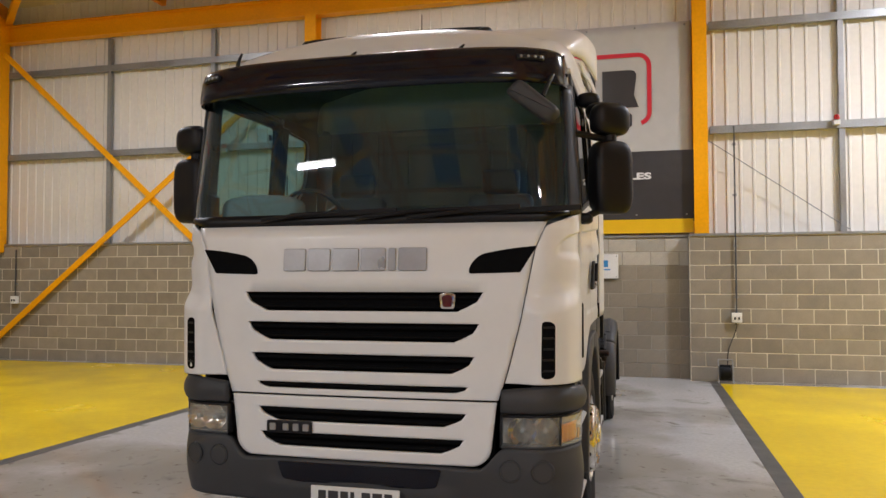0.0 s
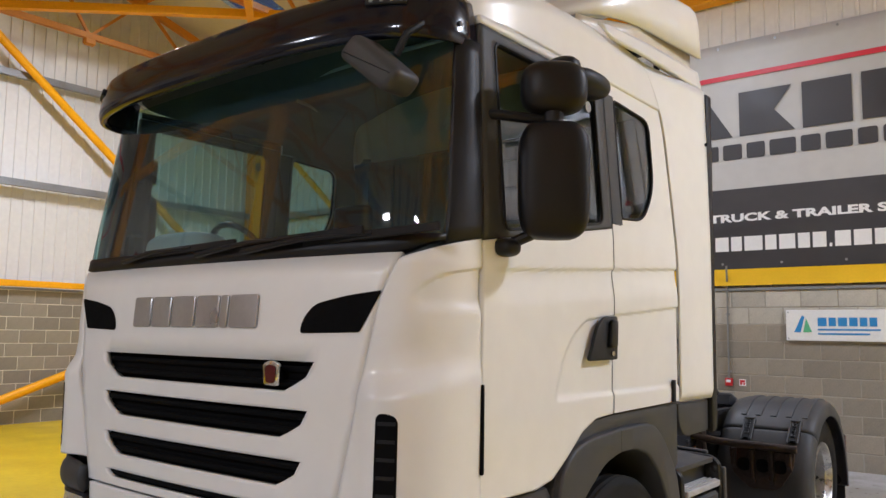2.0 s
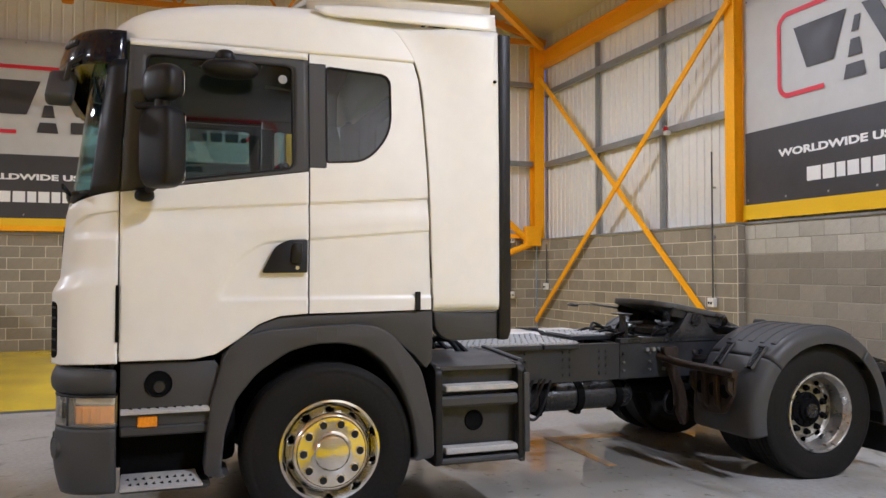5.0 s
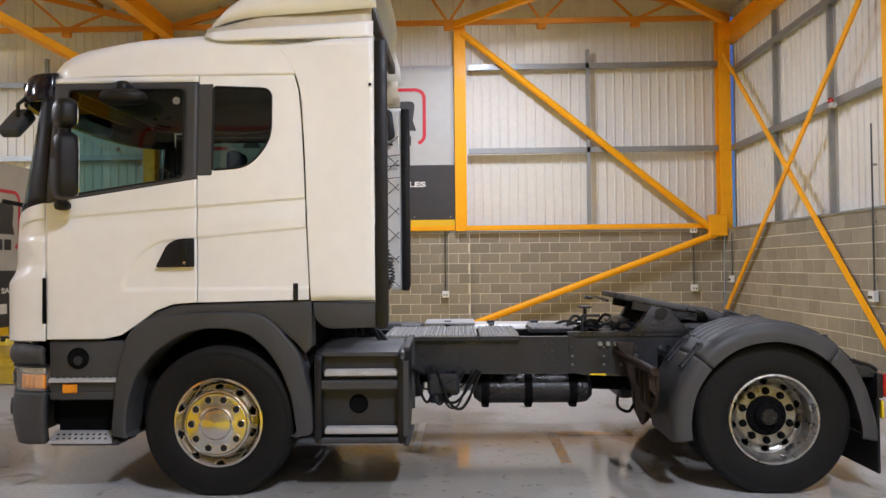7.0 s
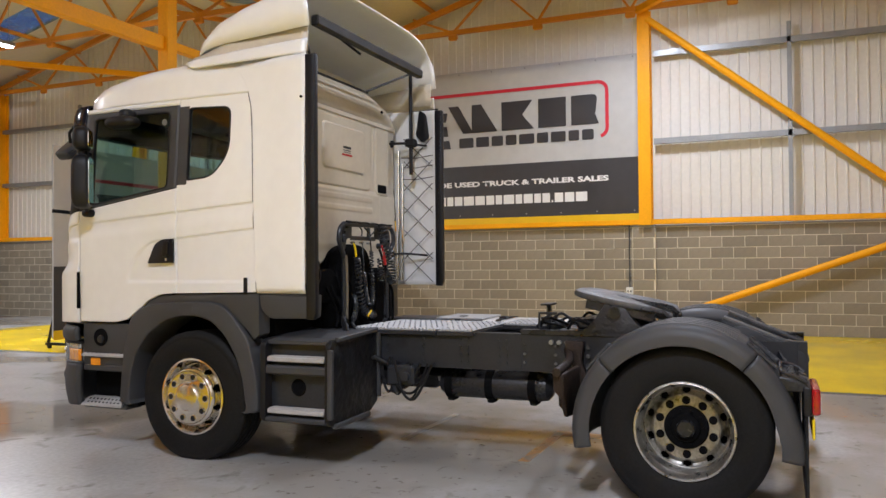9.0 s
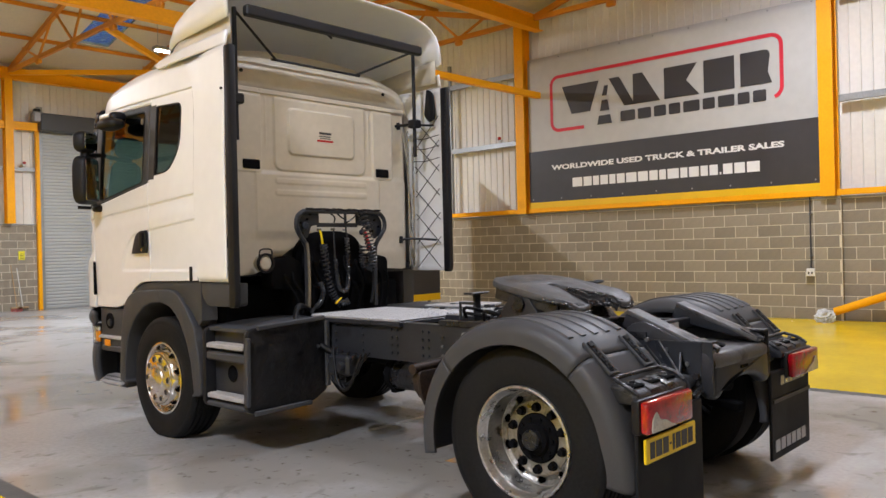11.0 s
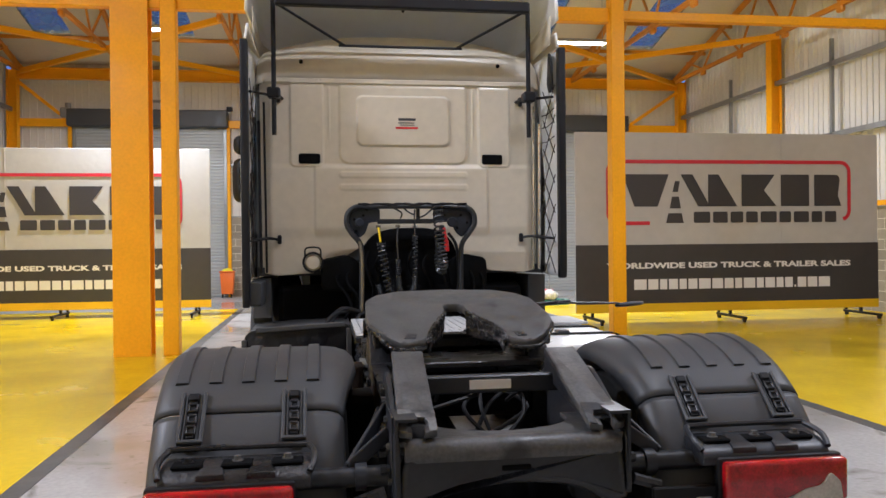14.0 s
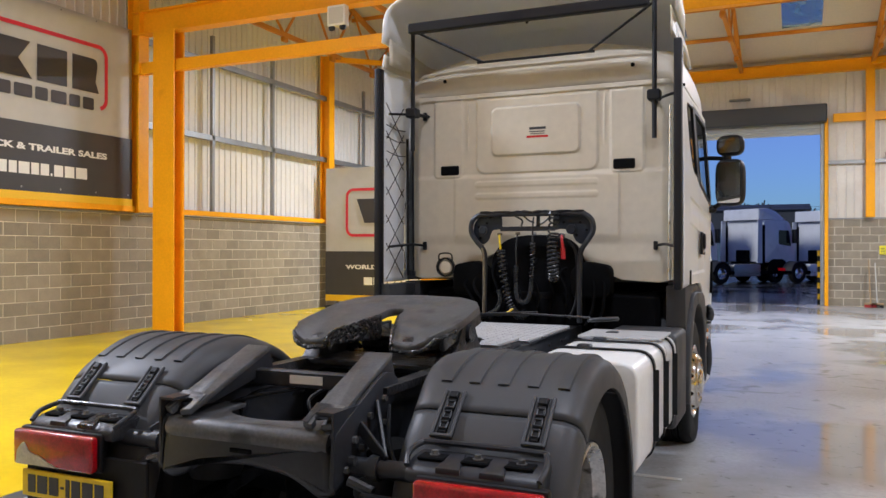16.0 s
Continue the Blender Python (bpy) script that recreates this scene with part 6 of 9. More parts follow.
def press(x, z):
    """Depth of the pressings in the back wall."""
    d = 0.0
    d += 0.016 * sstep(0.007, -0.007, frame_dist(x, z, -0.385, 0.36, 2.37, 2.765, 0.05))
    d += 0.014 * sstep(0.007, -0.007, frame_dist(x, z, -0.53, 0.50, 2.225, 2.90, 0.08)) * sstep(2.88, 2.83, z)
    for z0 in (2.135, 2.035):
        d += 0.005 * sstep(0.012, -0.006, frame_dist(x, z, -0.53, 0.50, z0 - 0.020, z0 + 0.020, 0.018))
    for g_ in (1, -1):
        # tall side panels round the recesses, and a joggled seam below them
        d += 0.014 * sstep(0.007, -0.007, frame_dist(x, z, g_ * 0.76 - 0.13, g_ * 0.76 + 0.13, 2.20, 2.90, 0.04)) * sstep(2.88, 2.83, z)
        d += 0.010 * sstep(0.007, -0.007, g_ * x - 0.70) * sstep(2.23, 2.18, z) * sstep(1.62, 1.72, z)
        d += 0.008 * sstep(0.010, 0.0, abs(g_ * x - 0.585)) * sstep(2.40, 2.46, z) * sstep(2.86, 2.82, z)
    d += 0.02 * sstep(1.02, 1.10, abs(x))
    d -= 0.006 * sstep(0.012, 0.0, abs(abs(x) - 0.655)) * sstep(2.87, 2.885, z)
    # the upper roll stands proud over a sharp step
    d += 0.020 * sstep(2.858, 2.868, z)
    return d


bm = B()


def back(a, b):
    x = -1.13 + 2.26 * a
    z0 = lerp_table(RW_BOT, abs(x))
    z = z0 + (2.90 - z0) * b
    return (x, 2.205 + press(x, z) - 0.10 * sstep(1.02, 1.14, abs(x)), z)


grid(bm, 260, 230, back)
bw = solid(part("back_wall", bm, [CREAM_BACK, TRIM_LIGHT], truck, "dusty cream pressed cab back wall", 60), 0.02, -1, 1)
for g in (1, -1):
    bm = B()
    box(bm, g * 0.655, g * 0.825, 2.215, 2.235, 2.222, 2.302, 0.01)
    part("recess", bm, DARK, bw, "black rectangular recess")
    bm = B()
    cyl(bm, (g * 0.80, 2.19, 3.03), (g * 0.80, 2.205, 3.04), 0.015, 10)
    part("plug", bm, DARK, bw)
bm = B()
box(bm, -0.135, 0.058, 2.228, 2.234, 2.50, 2.61)
stk = part("sticker", bm, WHITE_INK, bw, "small printed white sticker")
for z0, z1, x0, x1, m in ((2.503, 2.52, -0.13, 0.053, RED_PAINT), (2.57, 2.59, -0.11, 0.03, INK), (2.548, 2.556, -0.10, 0.03, INK), (2.532, 2.538, -0.10, 0.02, INK)):
    bm = B()
    box(bm, x0, x1, 2.233, 2.2365, z0, z1)
    part("print_bar", bm, m, stk)
wl = thing("work_light", (0.72, 2.3, 1.4), "round work light in a black guard", "")
wl.parent = truck
bm = B()
lathe(bm, [(0.0, 0.05), (0.05, 0.045), (0.065, 0.03), (0.07, -0.03), (0.04, -0.06), (0.0, -0.06)], (0.72, 2.32, 1.44), "Y", 24)
part("body", bm, CREAM_BACK, wl)
bm = B()
lathe(bm, [(0.066, 0.055), (0.082, 0.055), (0.082, 0.03), (0.066, 0.03)], (0.72, 2.32, 1.44), "Y", 24, close=True)
tube(bm, curve_pts([(0.66, 2.36, 1.49), (0.67, 2.37, 1.55), (0.77, 2.37, 1.55), (0.78, 2.36, 1.49)], 4), 0.007, 6)
part("guard", bm, BLACK_PLASTIC, wl)
# a near-black panel fills in for the tunnel's deep shade
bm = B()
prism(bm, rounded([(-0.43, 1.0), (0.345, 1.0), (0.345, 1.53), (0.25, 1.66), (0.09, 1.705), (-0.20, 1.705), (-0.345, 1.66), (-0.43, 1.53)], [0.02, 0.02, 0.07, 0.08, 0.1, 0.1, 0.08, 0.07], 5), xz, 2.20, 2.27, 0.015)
part("tunnel_shade_panel", bm, DARK, truck, "near-black arched panel standing for the shaded tunnel behind the cab")
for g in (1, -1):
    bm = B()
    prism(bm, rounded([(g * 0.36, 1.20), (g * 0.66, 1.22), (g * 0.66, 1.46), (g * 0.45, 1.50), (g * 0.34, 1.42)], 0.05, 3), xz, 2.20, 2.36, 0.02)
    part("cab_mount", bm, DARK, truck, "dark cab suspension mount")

# cab interior
DASH = mat("grey_dash_trim", (0.16, 0.17, 0.18), 0.6, var=0.12, scale=5, bump=0.1)
bm = B()
prism(bm, rounded([(0.16, 1.62), (0.16, 1.90), (0.36, 1.96), (0.56, 1.94), (0.66, 1.80), (0.62, 1.55)], 0.05, 3), yz, -1.14, 1.14, 0.02)
part("dashboard", bm, DASH, truck, "dark grey dashboard")
# guessed hump; its pale colour stands for a bright glare behind the windscreen
bm = B()
pillow(bm, (-0.86, 0.53, 2.06), (0.28, 0.13, 0.11), 3.2)
part("dash_glare_hump", bm, PALE_GLARE, truck, "pale hump added for a bright glare above the dashboard")
bm = B()
box(bm, -1.16, 1.16, 0.2, 2.15, 1.33, 1.40)
part("cab_floor", bm, INTERIOR, truck)
bm = B()
box(bm, -1.05, 1.05, 1.62, 2.15, 1.40, 1.80, 0.05)
part("bunk", bm, DASH, truck, "dark bunk behind the seats")
for x in (-0.56, 0.56):
    seat = thing("seat", (x, 1.1, 1.4), "dark cloth cab seat with headrest", "")
    seat.parent = truck
    bm = B()
    box(bm, x - 0.25, x + 0.25, 0.85, 1.35, 1.50, 1.68, 0.05, 3)
    part("cushion", bm, SEAT, seat)
    bm = B()
    box(bm, x - 0.24, x + 0.24, -0.07, 0.07, 0.0, 0.62, 0.05, 3, Matrix.Translation((0, 1.36, 1.62)) @ Matrix.Rotation(radians(-10), 4, "X"))
    part("backrest", bm, SEAT, seat)
    bm = B()
    box(bm, x - 0.14, x + 0.14, 1.43, 1.53, 2.24, 2.42, 0.04, 3)
    part("headrest", bm, SEAT, seat)
    bm = B()
    box(bm, x - 0.18, x + 0.18, 0.95, 1.3, 1.40, 1.50)
    part("seat_base", bm, INTERIOR, seat)
bm = B()
ringm = Matrix.Translation((-0.56, 0.66, 2.0)) @ Matrix.Rotation(radians(-62), 4, "X")
pts = [ringm @ Vector((0.225 * math.cos(2 * math.pi * k / 32), 0.225 * math.sin(2 * math.pi * k / 32), 0)) for k in range(33)]
tube(bm, pts, 0.016, 8, False)
for a in (0, 120, 240):
    tube(bm, [ringm @ Vector((0, 0, -0.02)), ringm @ Vector((0.22 * math.cos(radians(a + 90)), 0.22 * math.sin(radians(a + 90)), 0))], 0.013, 6)
tube(bm, [ringm @ Vector((0, 0, 0)), ringm @ Vector((0, 0, -0.25))], 0.035, 10)
part("steering_wheel", bm, BLACK_PLASTIC, truck, "black steering wheel")

# bumper
bm = B()
patch(bm, -1.452, 1.452, lambda a: 0.335 + 0.02 * abs(2 * a - 1) ** 3, lambda a: 0.588 + 0.116 * sstep(0.70, 0.84, abs(-1.452 + 2.904 * a)), 90, 16,
      lambda s, z: 0.014 + 0.02 * math.sin(math.pi * min(max((z - 0.33) / 0.36, 0), 1)) - 0.02 * sstep(0.62, 0.5, abs(s)) * sstep(0.42, 0.5, z))
bp = solid(part("bumper", bm, GREY_PLASTIC, truck, "dark grey plastic bumper with scuffs"), 0.06)
for g in (1, -1):
    for s in (0.875, 1.06):
        p = skin(g * s, 0.59, 0.034)
        bm = B()
        lathe(bm, [(0.0, 0.0), (0.048, 0.0), (0.052, 0.004), (0.058, 0.004), (0.06, 0.0), (0.06, 0.02)], (p.x, p.y, p.z), "Y", 24)
        for v in bm.verts:
            v.co.y += (abs(v.co.x) - abs(p.x)) * (0.12 if s < 0.9 else 0.38)
        part("fog_lamp_blank", bm, GREY_PLASTIC, bp, "round blanked lamp cover")
    bm = B()
    cyl(bm, (g * 1.19, 0.305, 0.55), (g * 1.226, 0.305, 0.55), 0.014, 10)
    part("bumper_plug", bm, DARK, bp)
bm = B()
prism(bm, rounded([(-0.50, 0.575), (0.50, 0.575), (0.47, 0.475), (0.36, 0.462), (-0.36, 0.462), (-0.47, 0.475)], 0.02, 3), lambda a, b, d: tuple(skin(s_of_x(abs(a)) * (1 if a >= 0 else -1), b, d)), 0.012, 0.024, 0.003, 1)
part("bumper_insert", bm, BLACK_GLOSS, bp, "glossy dark panel in the bumper")
bm = B()
box(bm, -0.262, 0.262, -0.05, -0.038, 0.345, 0.458, 0.003)
pl = part("number_plate", bm, PLATE_WHITE, truck, "white front number plate")
u = -0.215
for wd in (0.045, 0.06, 0.045, 0.022, 0.0, 0.05, 0.055, 0.045):
    if wd:
        bm = B()
        box(bm, u, u + wd, -0.0525, -0.0495, 0.365, 0.435)
        part("plate_bar", bm, INK, pl)
        u += wd + 0.014
    else:
        u += 0.03

# frame
for g in (1, -1):
    bm = B()
    prism(bm, [(g * 0.41, 0.70), (g * 0.41, 0.985), (g * 0.335, 0.985), (g * 0.335, 0.975), (g * 0.400, 0.975), (g * 0.400, 0.71), (g * 0.335, 0.71), (g * 0.335, 0.70)], xz, 0.9, 5.98)
    rl = part("frame_rail", bm, CHASSIS, truck, "grey painted steel frame rail")
    for y in (2.72, 2.86, 3.18, 3.5, 3.56, 3.82, 3.88, 4.3, 4.36):
        for k in range(4):
            bm = B()
            cyl(bm, (g * 0.409, y, 0.755 + k * 0.058), (g * 0.422, y, 0.755 + k * 0.058), 0.011, 6)
            part("bolt", bm, CHASSIS, rl)
    bm = B()
    prism(bm, [(g * 0.34, 0.985), (g * 0.43, 0.985), (g * 0.43, 1.02), (g * 0.36, 1.02)], xz, 4.0, 5.6)
    part("sub_frame", bm, GREASY, truck, "black fifth wheel mounting angle")
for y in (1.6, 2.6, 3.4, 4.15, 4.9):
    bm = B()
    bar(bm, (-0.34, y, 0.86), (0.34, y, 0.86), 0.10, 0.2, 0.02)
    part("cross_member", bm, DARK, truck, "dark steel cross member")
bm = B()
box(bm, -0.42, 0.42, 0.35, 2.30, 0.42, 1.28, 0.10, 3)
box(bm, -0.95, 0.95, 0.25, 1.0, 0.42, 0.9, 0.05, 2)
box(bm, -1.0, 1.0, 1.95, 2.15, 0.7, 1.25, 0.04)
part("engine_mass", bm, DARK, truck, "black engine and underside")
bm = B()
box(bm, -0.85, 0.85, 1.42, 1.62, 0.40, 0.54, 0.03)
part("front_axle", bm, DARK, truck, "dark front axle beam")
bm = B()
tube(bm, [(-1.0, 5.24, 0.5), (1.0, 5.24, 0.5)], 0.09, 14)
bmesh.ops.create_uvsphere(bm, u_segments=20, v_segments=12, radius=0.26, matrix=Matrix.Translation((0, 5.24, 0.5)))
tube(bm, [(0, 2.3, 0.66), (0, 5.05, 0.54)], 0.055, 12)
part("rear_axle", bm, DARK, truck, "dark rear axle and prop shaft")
for g in (1, -1):
    bm = B()
    lathe(bm, [(0.0, 0.0), (0.13, 0.0), (0.14, 0.02), (0.14, 0.24), (0.12, 0.27), (0.0, 0.27)], (g * 0.42, 4.82, 0.60), "Z", 18)
    part("air_spring", bm, RUBBER, truck, "black rubber air spring")
    bm = B()
    lathe(bm, [(0.0, 0.0), (0.11, 0.0), (0.12, 0.02), (0.12, 0.22), (0.0, 0.24)], (g * 0.42, 5.62, 0.58), "Z", 18)
    part("air_spring", bm, RUBBER, truck, "black rubber air spring")
    bm = B()
    bar(bm, (g * 0.42, 4.55, 0.62), (g * 0.42, 5.8, 0.48), 0.08, 0.06, 0.01)
    part("trailing_arm", bm, DARK, truck)

# deck plates
for y0, y1, z, x0, x1 in ((2.58, 3.30, 1.002, -0.40, 0.44), (3.32, 3.62, 1.002, -0.40, 0.44), (3.74, 4.14, 1.03, -0.38, 0.06)):
    bm = B()
    n = int((y1 - y0) / 0.03)
    grid(bm, n * 2, 2, lambda a, b: (x0 + (x1 - x0) * b, y0 + (y1 - y0) * a, z + (0.012 if int(round(a * n * 2)) % 2 else 0.0)))
    dk = solid(part("deck_plate", bm, TREAD, truck, "bright ribbed aluminium deck plate", 0), 0.012, -1)
    bm = B()
    box(bm, x0 - 0.01, x1 + 0.01, y0 - 0.004, y1 + 0.004, z - 0.045, z - 0.012, 0.004)
    part("deck_frame", bm, CHASSIS, dk)
    bm = B()
    for i in range(int((x1 - x0) / 0.055)):
        for j in range(int((y1 - y0) / 0.05)):
            u, v = x0 + 0.03 + 0.055 * i, y0 + 0.025 + 0.05 * j
            cyl(bm, (u, v + 0.02 * (i % 2), z + 0.008), (u, v + 0.02 * (i % 2), z + 0.0132), 0.0065, 6)
    tagged(part("hole_row", bm, GALV, dk, angle=0), kind="stuff")

# air tanks, hoses and clutter below the frame
at = thing("air_tank", (0.2, 3.7, 0.5), "dark air tank strapped under the frame", "")
at.parent = truck
bm = B()
lathe(bm, [(0.0, 3.26), (0.07, 3.27), (0.108, 3.32), (0.113, 3.36), (0.113, 4.10), (0.104, 4.16), (0.06, 4.20), (0.0, 4.21)], (0.22, 0, 0.56), "Y", 24)
part("tank_body", bm, GREASY, at, "grimy dark tank body")
for y in (3.36, 3.70, 4.05):
    bm = B()
    lathe(bm, [(0.114, y - 0.03), (0.126, y - 0.03), (0.126, y + 0.03), (0.114, y + 0.03)], (0.22, 0, 0.56), "Y", 24, close=True)
    box(bm, 0.16, 0.28, y - 0.03, y + 0.03, 0.42, 0.46, 0.01)
    part("tank_strap", bm, DARK, at)
rng2 = random.Random(11)
for k in range(9):
    x, y = rng2.uniform(0.44, 0.56), rng2.uniform(2.78, 3.0)
    w = rng2.uniform(0.15, 0.42)
    dz = rng2.uniform(0.10, 0.33)
    bm = B()
    tube(bm, curve_pts([(x, y, 0.74 + 0.02 * (k % 3)), (x + 0.03, y + w * 0.25, 0.72 - dz * 0.8), (x + 0.03, y + w * 0.6, 0.72 - dz), (x, y + w, 0.74)], 7), 0.008 if k % 2 else 0.011, 7)
    part("hose", bm, CABLE, truck, "looped black air hose")
bm = B()
box(bm, 0.42, 0.56, 2.92, 3.16, 0.56, 0.72, 0.02)
cyl(bm, (0.49, 2.98, 0.50), (0.49, 2.98, 0.58), 0.05, 14)
cyl(bm, (0.56, 3.1, 0.64), (0.60, 3.1, 0.64), 0.035, 12)
part("valve_block", bm, CHASSIS, truck, "grey air valve block")
bm = B()
tube(bm, curve_pts([(0.30, 2.42, 1.02), (0.50, 2.5, 1.08), (0.60, 2.60, 0.95), (0.52, 2.75, 0.80), (0.48, 2.9, 0.72)], 8), 0.022, 10)
tube(bm, curve_pts([(0.36, 2.42, 1.06), (0.56, 2.55, 1.05), (0.64, 2.66, 0.92), (0.54, 2.8, 0.76)], 8), 0.016, 10)
part("ribbed_hose", bm, CABLE, truck, "thick black hose over the box")

# step box on the passenger side
sb = thing("battery_box", (1.0, 2.5, 0.34), "dark grey battery box with two aluminium steps", "")
sb.parent = truck
CREASED = mat("creased_black_sheet", (0.006, 0.006, 0.007), 0.42, var=0.3, scale=5, fine=9, bump=0.9, dist=0.03, spec=0.4)
ol = rounded([(0.46, 0.42), (0.60, 0.345), (1.18, 0.335), (1.215, 0.37), (1.205, 0.93), (1.15, 0.965), (0.46, 1.0)], 0.03, 3)
for (xa, za), (xb, zb) in zip(ol, ol[1:] + ol[:1]):
    if math.hypot(xb - xa, zb - za) > 0.12:
        bm = B()
        bar(bm, (xa, 2.80, za), (xb, 2.80, zb), 0.04, 0.035, 0.006)
        part("end_rim", bm, GREY_PLASTIC, sb)
for y in (2.20, 2.765):
    bm = B()
    prism(bm, rounded([(0.46, 0.42), (0.60, 0.345), (1.18, 0.335), (1.215, 0.37), (1.205, 0.93), (1.15, 0.965), (0.46, 1.0)], 0.03, 3), xz, y - 0.02, y + 0.03, 0.01)
    part("end_plate", bm, CREASED if y > 2.5 else BLACK_PLASTIC, sb)
bm = B()
prism(bm, [(0.45, 0.99), (0.85, 0.985), (1.17, 0.955), (1.17, 0.93), (0.45, 0.96)], xz, 2.2, 2.76, 0.006)
part("lid", bm, GREY_PLASTIC, sb, "sloping grey lid")
bm = B()
box(bm, 1.06, 1.12, 2.215, 2.755, 0.36, 0.94, 0.01)
part("front_panel", bm, CHASSIS, sb)
bm = B()
lathe(bm, [(0.0, 0.0), (0.05, 0.0), (0.058, 0.008), (0.066, 0.0)], (1.1215, 2.47, 0.60), "X", 22)
part("port_hole", bm, DARK, sb, "round dark hole")
for z in (0.70, ):
    bm = B()
    box(bm, 1.08, 1.20, 2.215, 2.755, z, z + 0.07, 0.015)
    part("ledge", bm, GREY_PLASTIC, sb)
bm = B()
box(bm, 1.06, 1.205, 2.215, 2.755, 0.345, 0.385, 0.012)
part("sill", bm, GREY_PLASTIC, sb)
for z in (0.80, 0.412):
    bm = B()
    box(bm, 1.06, 1.215, 2.25, 2.74, z, z + 0.035, 0.006)
    for k in range(5):
        box(bm, 1.07 + k * 0.028, 1.08 + k * 0.028, 2.255, 2.735, z + 0.034, z + 0.041)
    part("tread", bm, TREAD, sb, "ribbed aluminium step")

# fuel tank on the driver's side
ft = thing("fuel_tank", (-0.95, 3.5, 0.4), "pale aluminium fuel tank held by black straps", "")
ft.parent = truck
bm = B()
prism(bm, rounded([(-0.60, 0.40), (-1.215, 0.40), (-1.215, 1.0), (-0.60, 1.0)], 0.10, 6), xz, 2.86, 4.33, 0.02, 3)
part("tank", bm, WHITE_PAINT, ft, "pale grey tank shell")
for y in (3.05, 3.45, 3.85):
    bm = B()
    o = rounded([(-0.595, 0.392), (-1.223, 0.392), (-1.223, 1.008), (-0.595, 1.008)], 0.105, 6)
    pts = [(a, y, b) for a, b in o]
    for (x0, _, z0), (x1, _, z1) in zip(pts, pts[1:] + pts[:1]):
        if math.hypot(x1 - x0, z1 - z0) > 1e-4:
            bar(bm, (x0, y, z0), (x1, y, z1), 0.05, 0.008)
    part("strap", bm, SEAL, ft, "black rubber-backed strap")
    bm = B()
    box(bm, -0.86, -0.78, y - 0.035, y + 0.035, 1.005, 1.03, 0.006)
    part("buckle", bm, CHASSIS, ft)
bm = B()
box(bm, -1.18, -0.64, 2.84, 3.3, 1.004, 1.022, 0.005)
part("tank_step", bm, TREAD, ft, "aluminium tread on the tank")
bm = B()
box(bm, -1.21, -0.7, 2.22, 2.82, 0.34, 1.0, 0.04, 3)
part("side_box", bm, GREY_PLASTIC, truck, "dark grey side box behind the wheel")


# ---- wheels ----
HUB_Z = 0.490


def wheel(name, x, y, g, rear, label):
    t = thing(name, (x, y, HUB_Z), label, "")
    t.parent = truck
    c = (x, y, HUB_Z)
    R = 0.515
    wt = 0.15
    bm = B()
    prof = [(0.288, -wt * 0.72), (0.31, -wt * 0.92), (0.37, -wt), (0.44, -wt * 0.98), (0.482, -wt * 0.9), (0.499, -wt * 0.78)]
    for k in range(5):
        a = -wt * 0.70 + k * wt * 0.35
        if k:
            prof += [(R - 0.014, a - 0.006), (R - 0.014, a + 0.004)]
        prof += [(R, a + 0.010), (R, a + wt * 0.35 - 0.012)] if k < 4 else []
    prof += [(0.499, wt * 0.78), (0.482, wt * 0.9), (0.455, wt * 0.965), (0.45, wt * 0.955), (0.44, wt * 0.98), (0.37, wt), (0.325, wt * 0.96), (0.318, wt * 0.93), (0.31, wt * 0.92), (0.288, wt * 0.72)]
    prof = [(r + 0.013 * sstep(0.33, 0.47, r) * (r < 0.5), s) for r, s in prof]
    lathe(bm, prof, c, "X", 96)
    for v in bm.verts:
        # the tyre flattens and bulges where it bears on the floor
        k = sstep(0.16, 0.0, v.co.z)
        v.co.x += 0.016 * k * math.copysign(1, v.co.x - x) * (abs(v.co.x - x) > 0.12)
        v.co.z = max(v.co.z, 0.001)
    part("tyre", bm, RUBBER, t, "worn black tyre", 40)
    o = wt * g
    bm = B()
    if not rear:
        lathe(bm, [(0.305, 0.88 * o), (0.302, 0.96 * o), (0.288, 0.98 * o), (0.278, 0.90 * o), (0.270, 0.70 * o), (0.262, 0.55 * o)], c, "X", 64)
        part("rim", bm, CHROME, t, "polished rim")
        xs = [(0.266, 0.42 * o), (0.258, 0.50 * o), (0.243, 0.78 * o), (0.226, 1.10 * o), (0.208, 1.2 * o)]
    else:
        lathe(bm, [(0.305, 0.88 * o), (0.302, 0.96 * o), (0.290, 0.98 * o), (0.282, 0.92 * o), (0.276, 0.70 * o), (0.266, 0.62 * o), (0.262, 0.20 * o), (0.258, -0.15 * o)], c, "X", 64)
        part("rim", bm, WORN_RIM, t, "pitted worn rim")
        xs = [(0.258, -0.15 * o), (0.25, -0.22 * o), (0.232, -0.30 * o), (0.212, -0.22 * o), (0.20, -0.10 * o)]
    # dished disc with ten hand holes
    bm = B()
    n, m_ = 120, 10
    tot = [0]
    vs = []
    for i in range(n):
        a = 2 * math.pi * i / n
        row = []
        for j in range(m_ + 1):
            f = j / m_ * (len(xs) - 1)
            k = min(int(f), len(xs) - 2)
            r = xs[k][0] + (xs[k + 1][0] - xs[k][0]) * (f - k)
            s = xs[k][1] + (xs[k + 1][1] - xs[k][1]) * (f - k)
            row.append(bm.verts.new((x + s, y + r * math.cos(a), HUB_Z + r * math.sin(a))))
        vs.append(row)
    for i in range(n):
        for j in range(m_):
            am = 2 * math.pi * (i + 0.5) / n
            rm = xs[0][0] + (xs[-1][0] - xs[0][0]) * (j + 0.5) / m_
            rc = (xs[0][0] + xs[-1][0]) / 2
            near = min(abs((am - 2 * math.pi * (q + 0.5) / 10 + math.pi) % (2 * math.pi) - math.pi) for q in range(10))
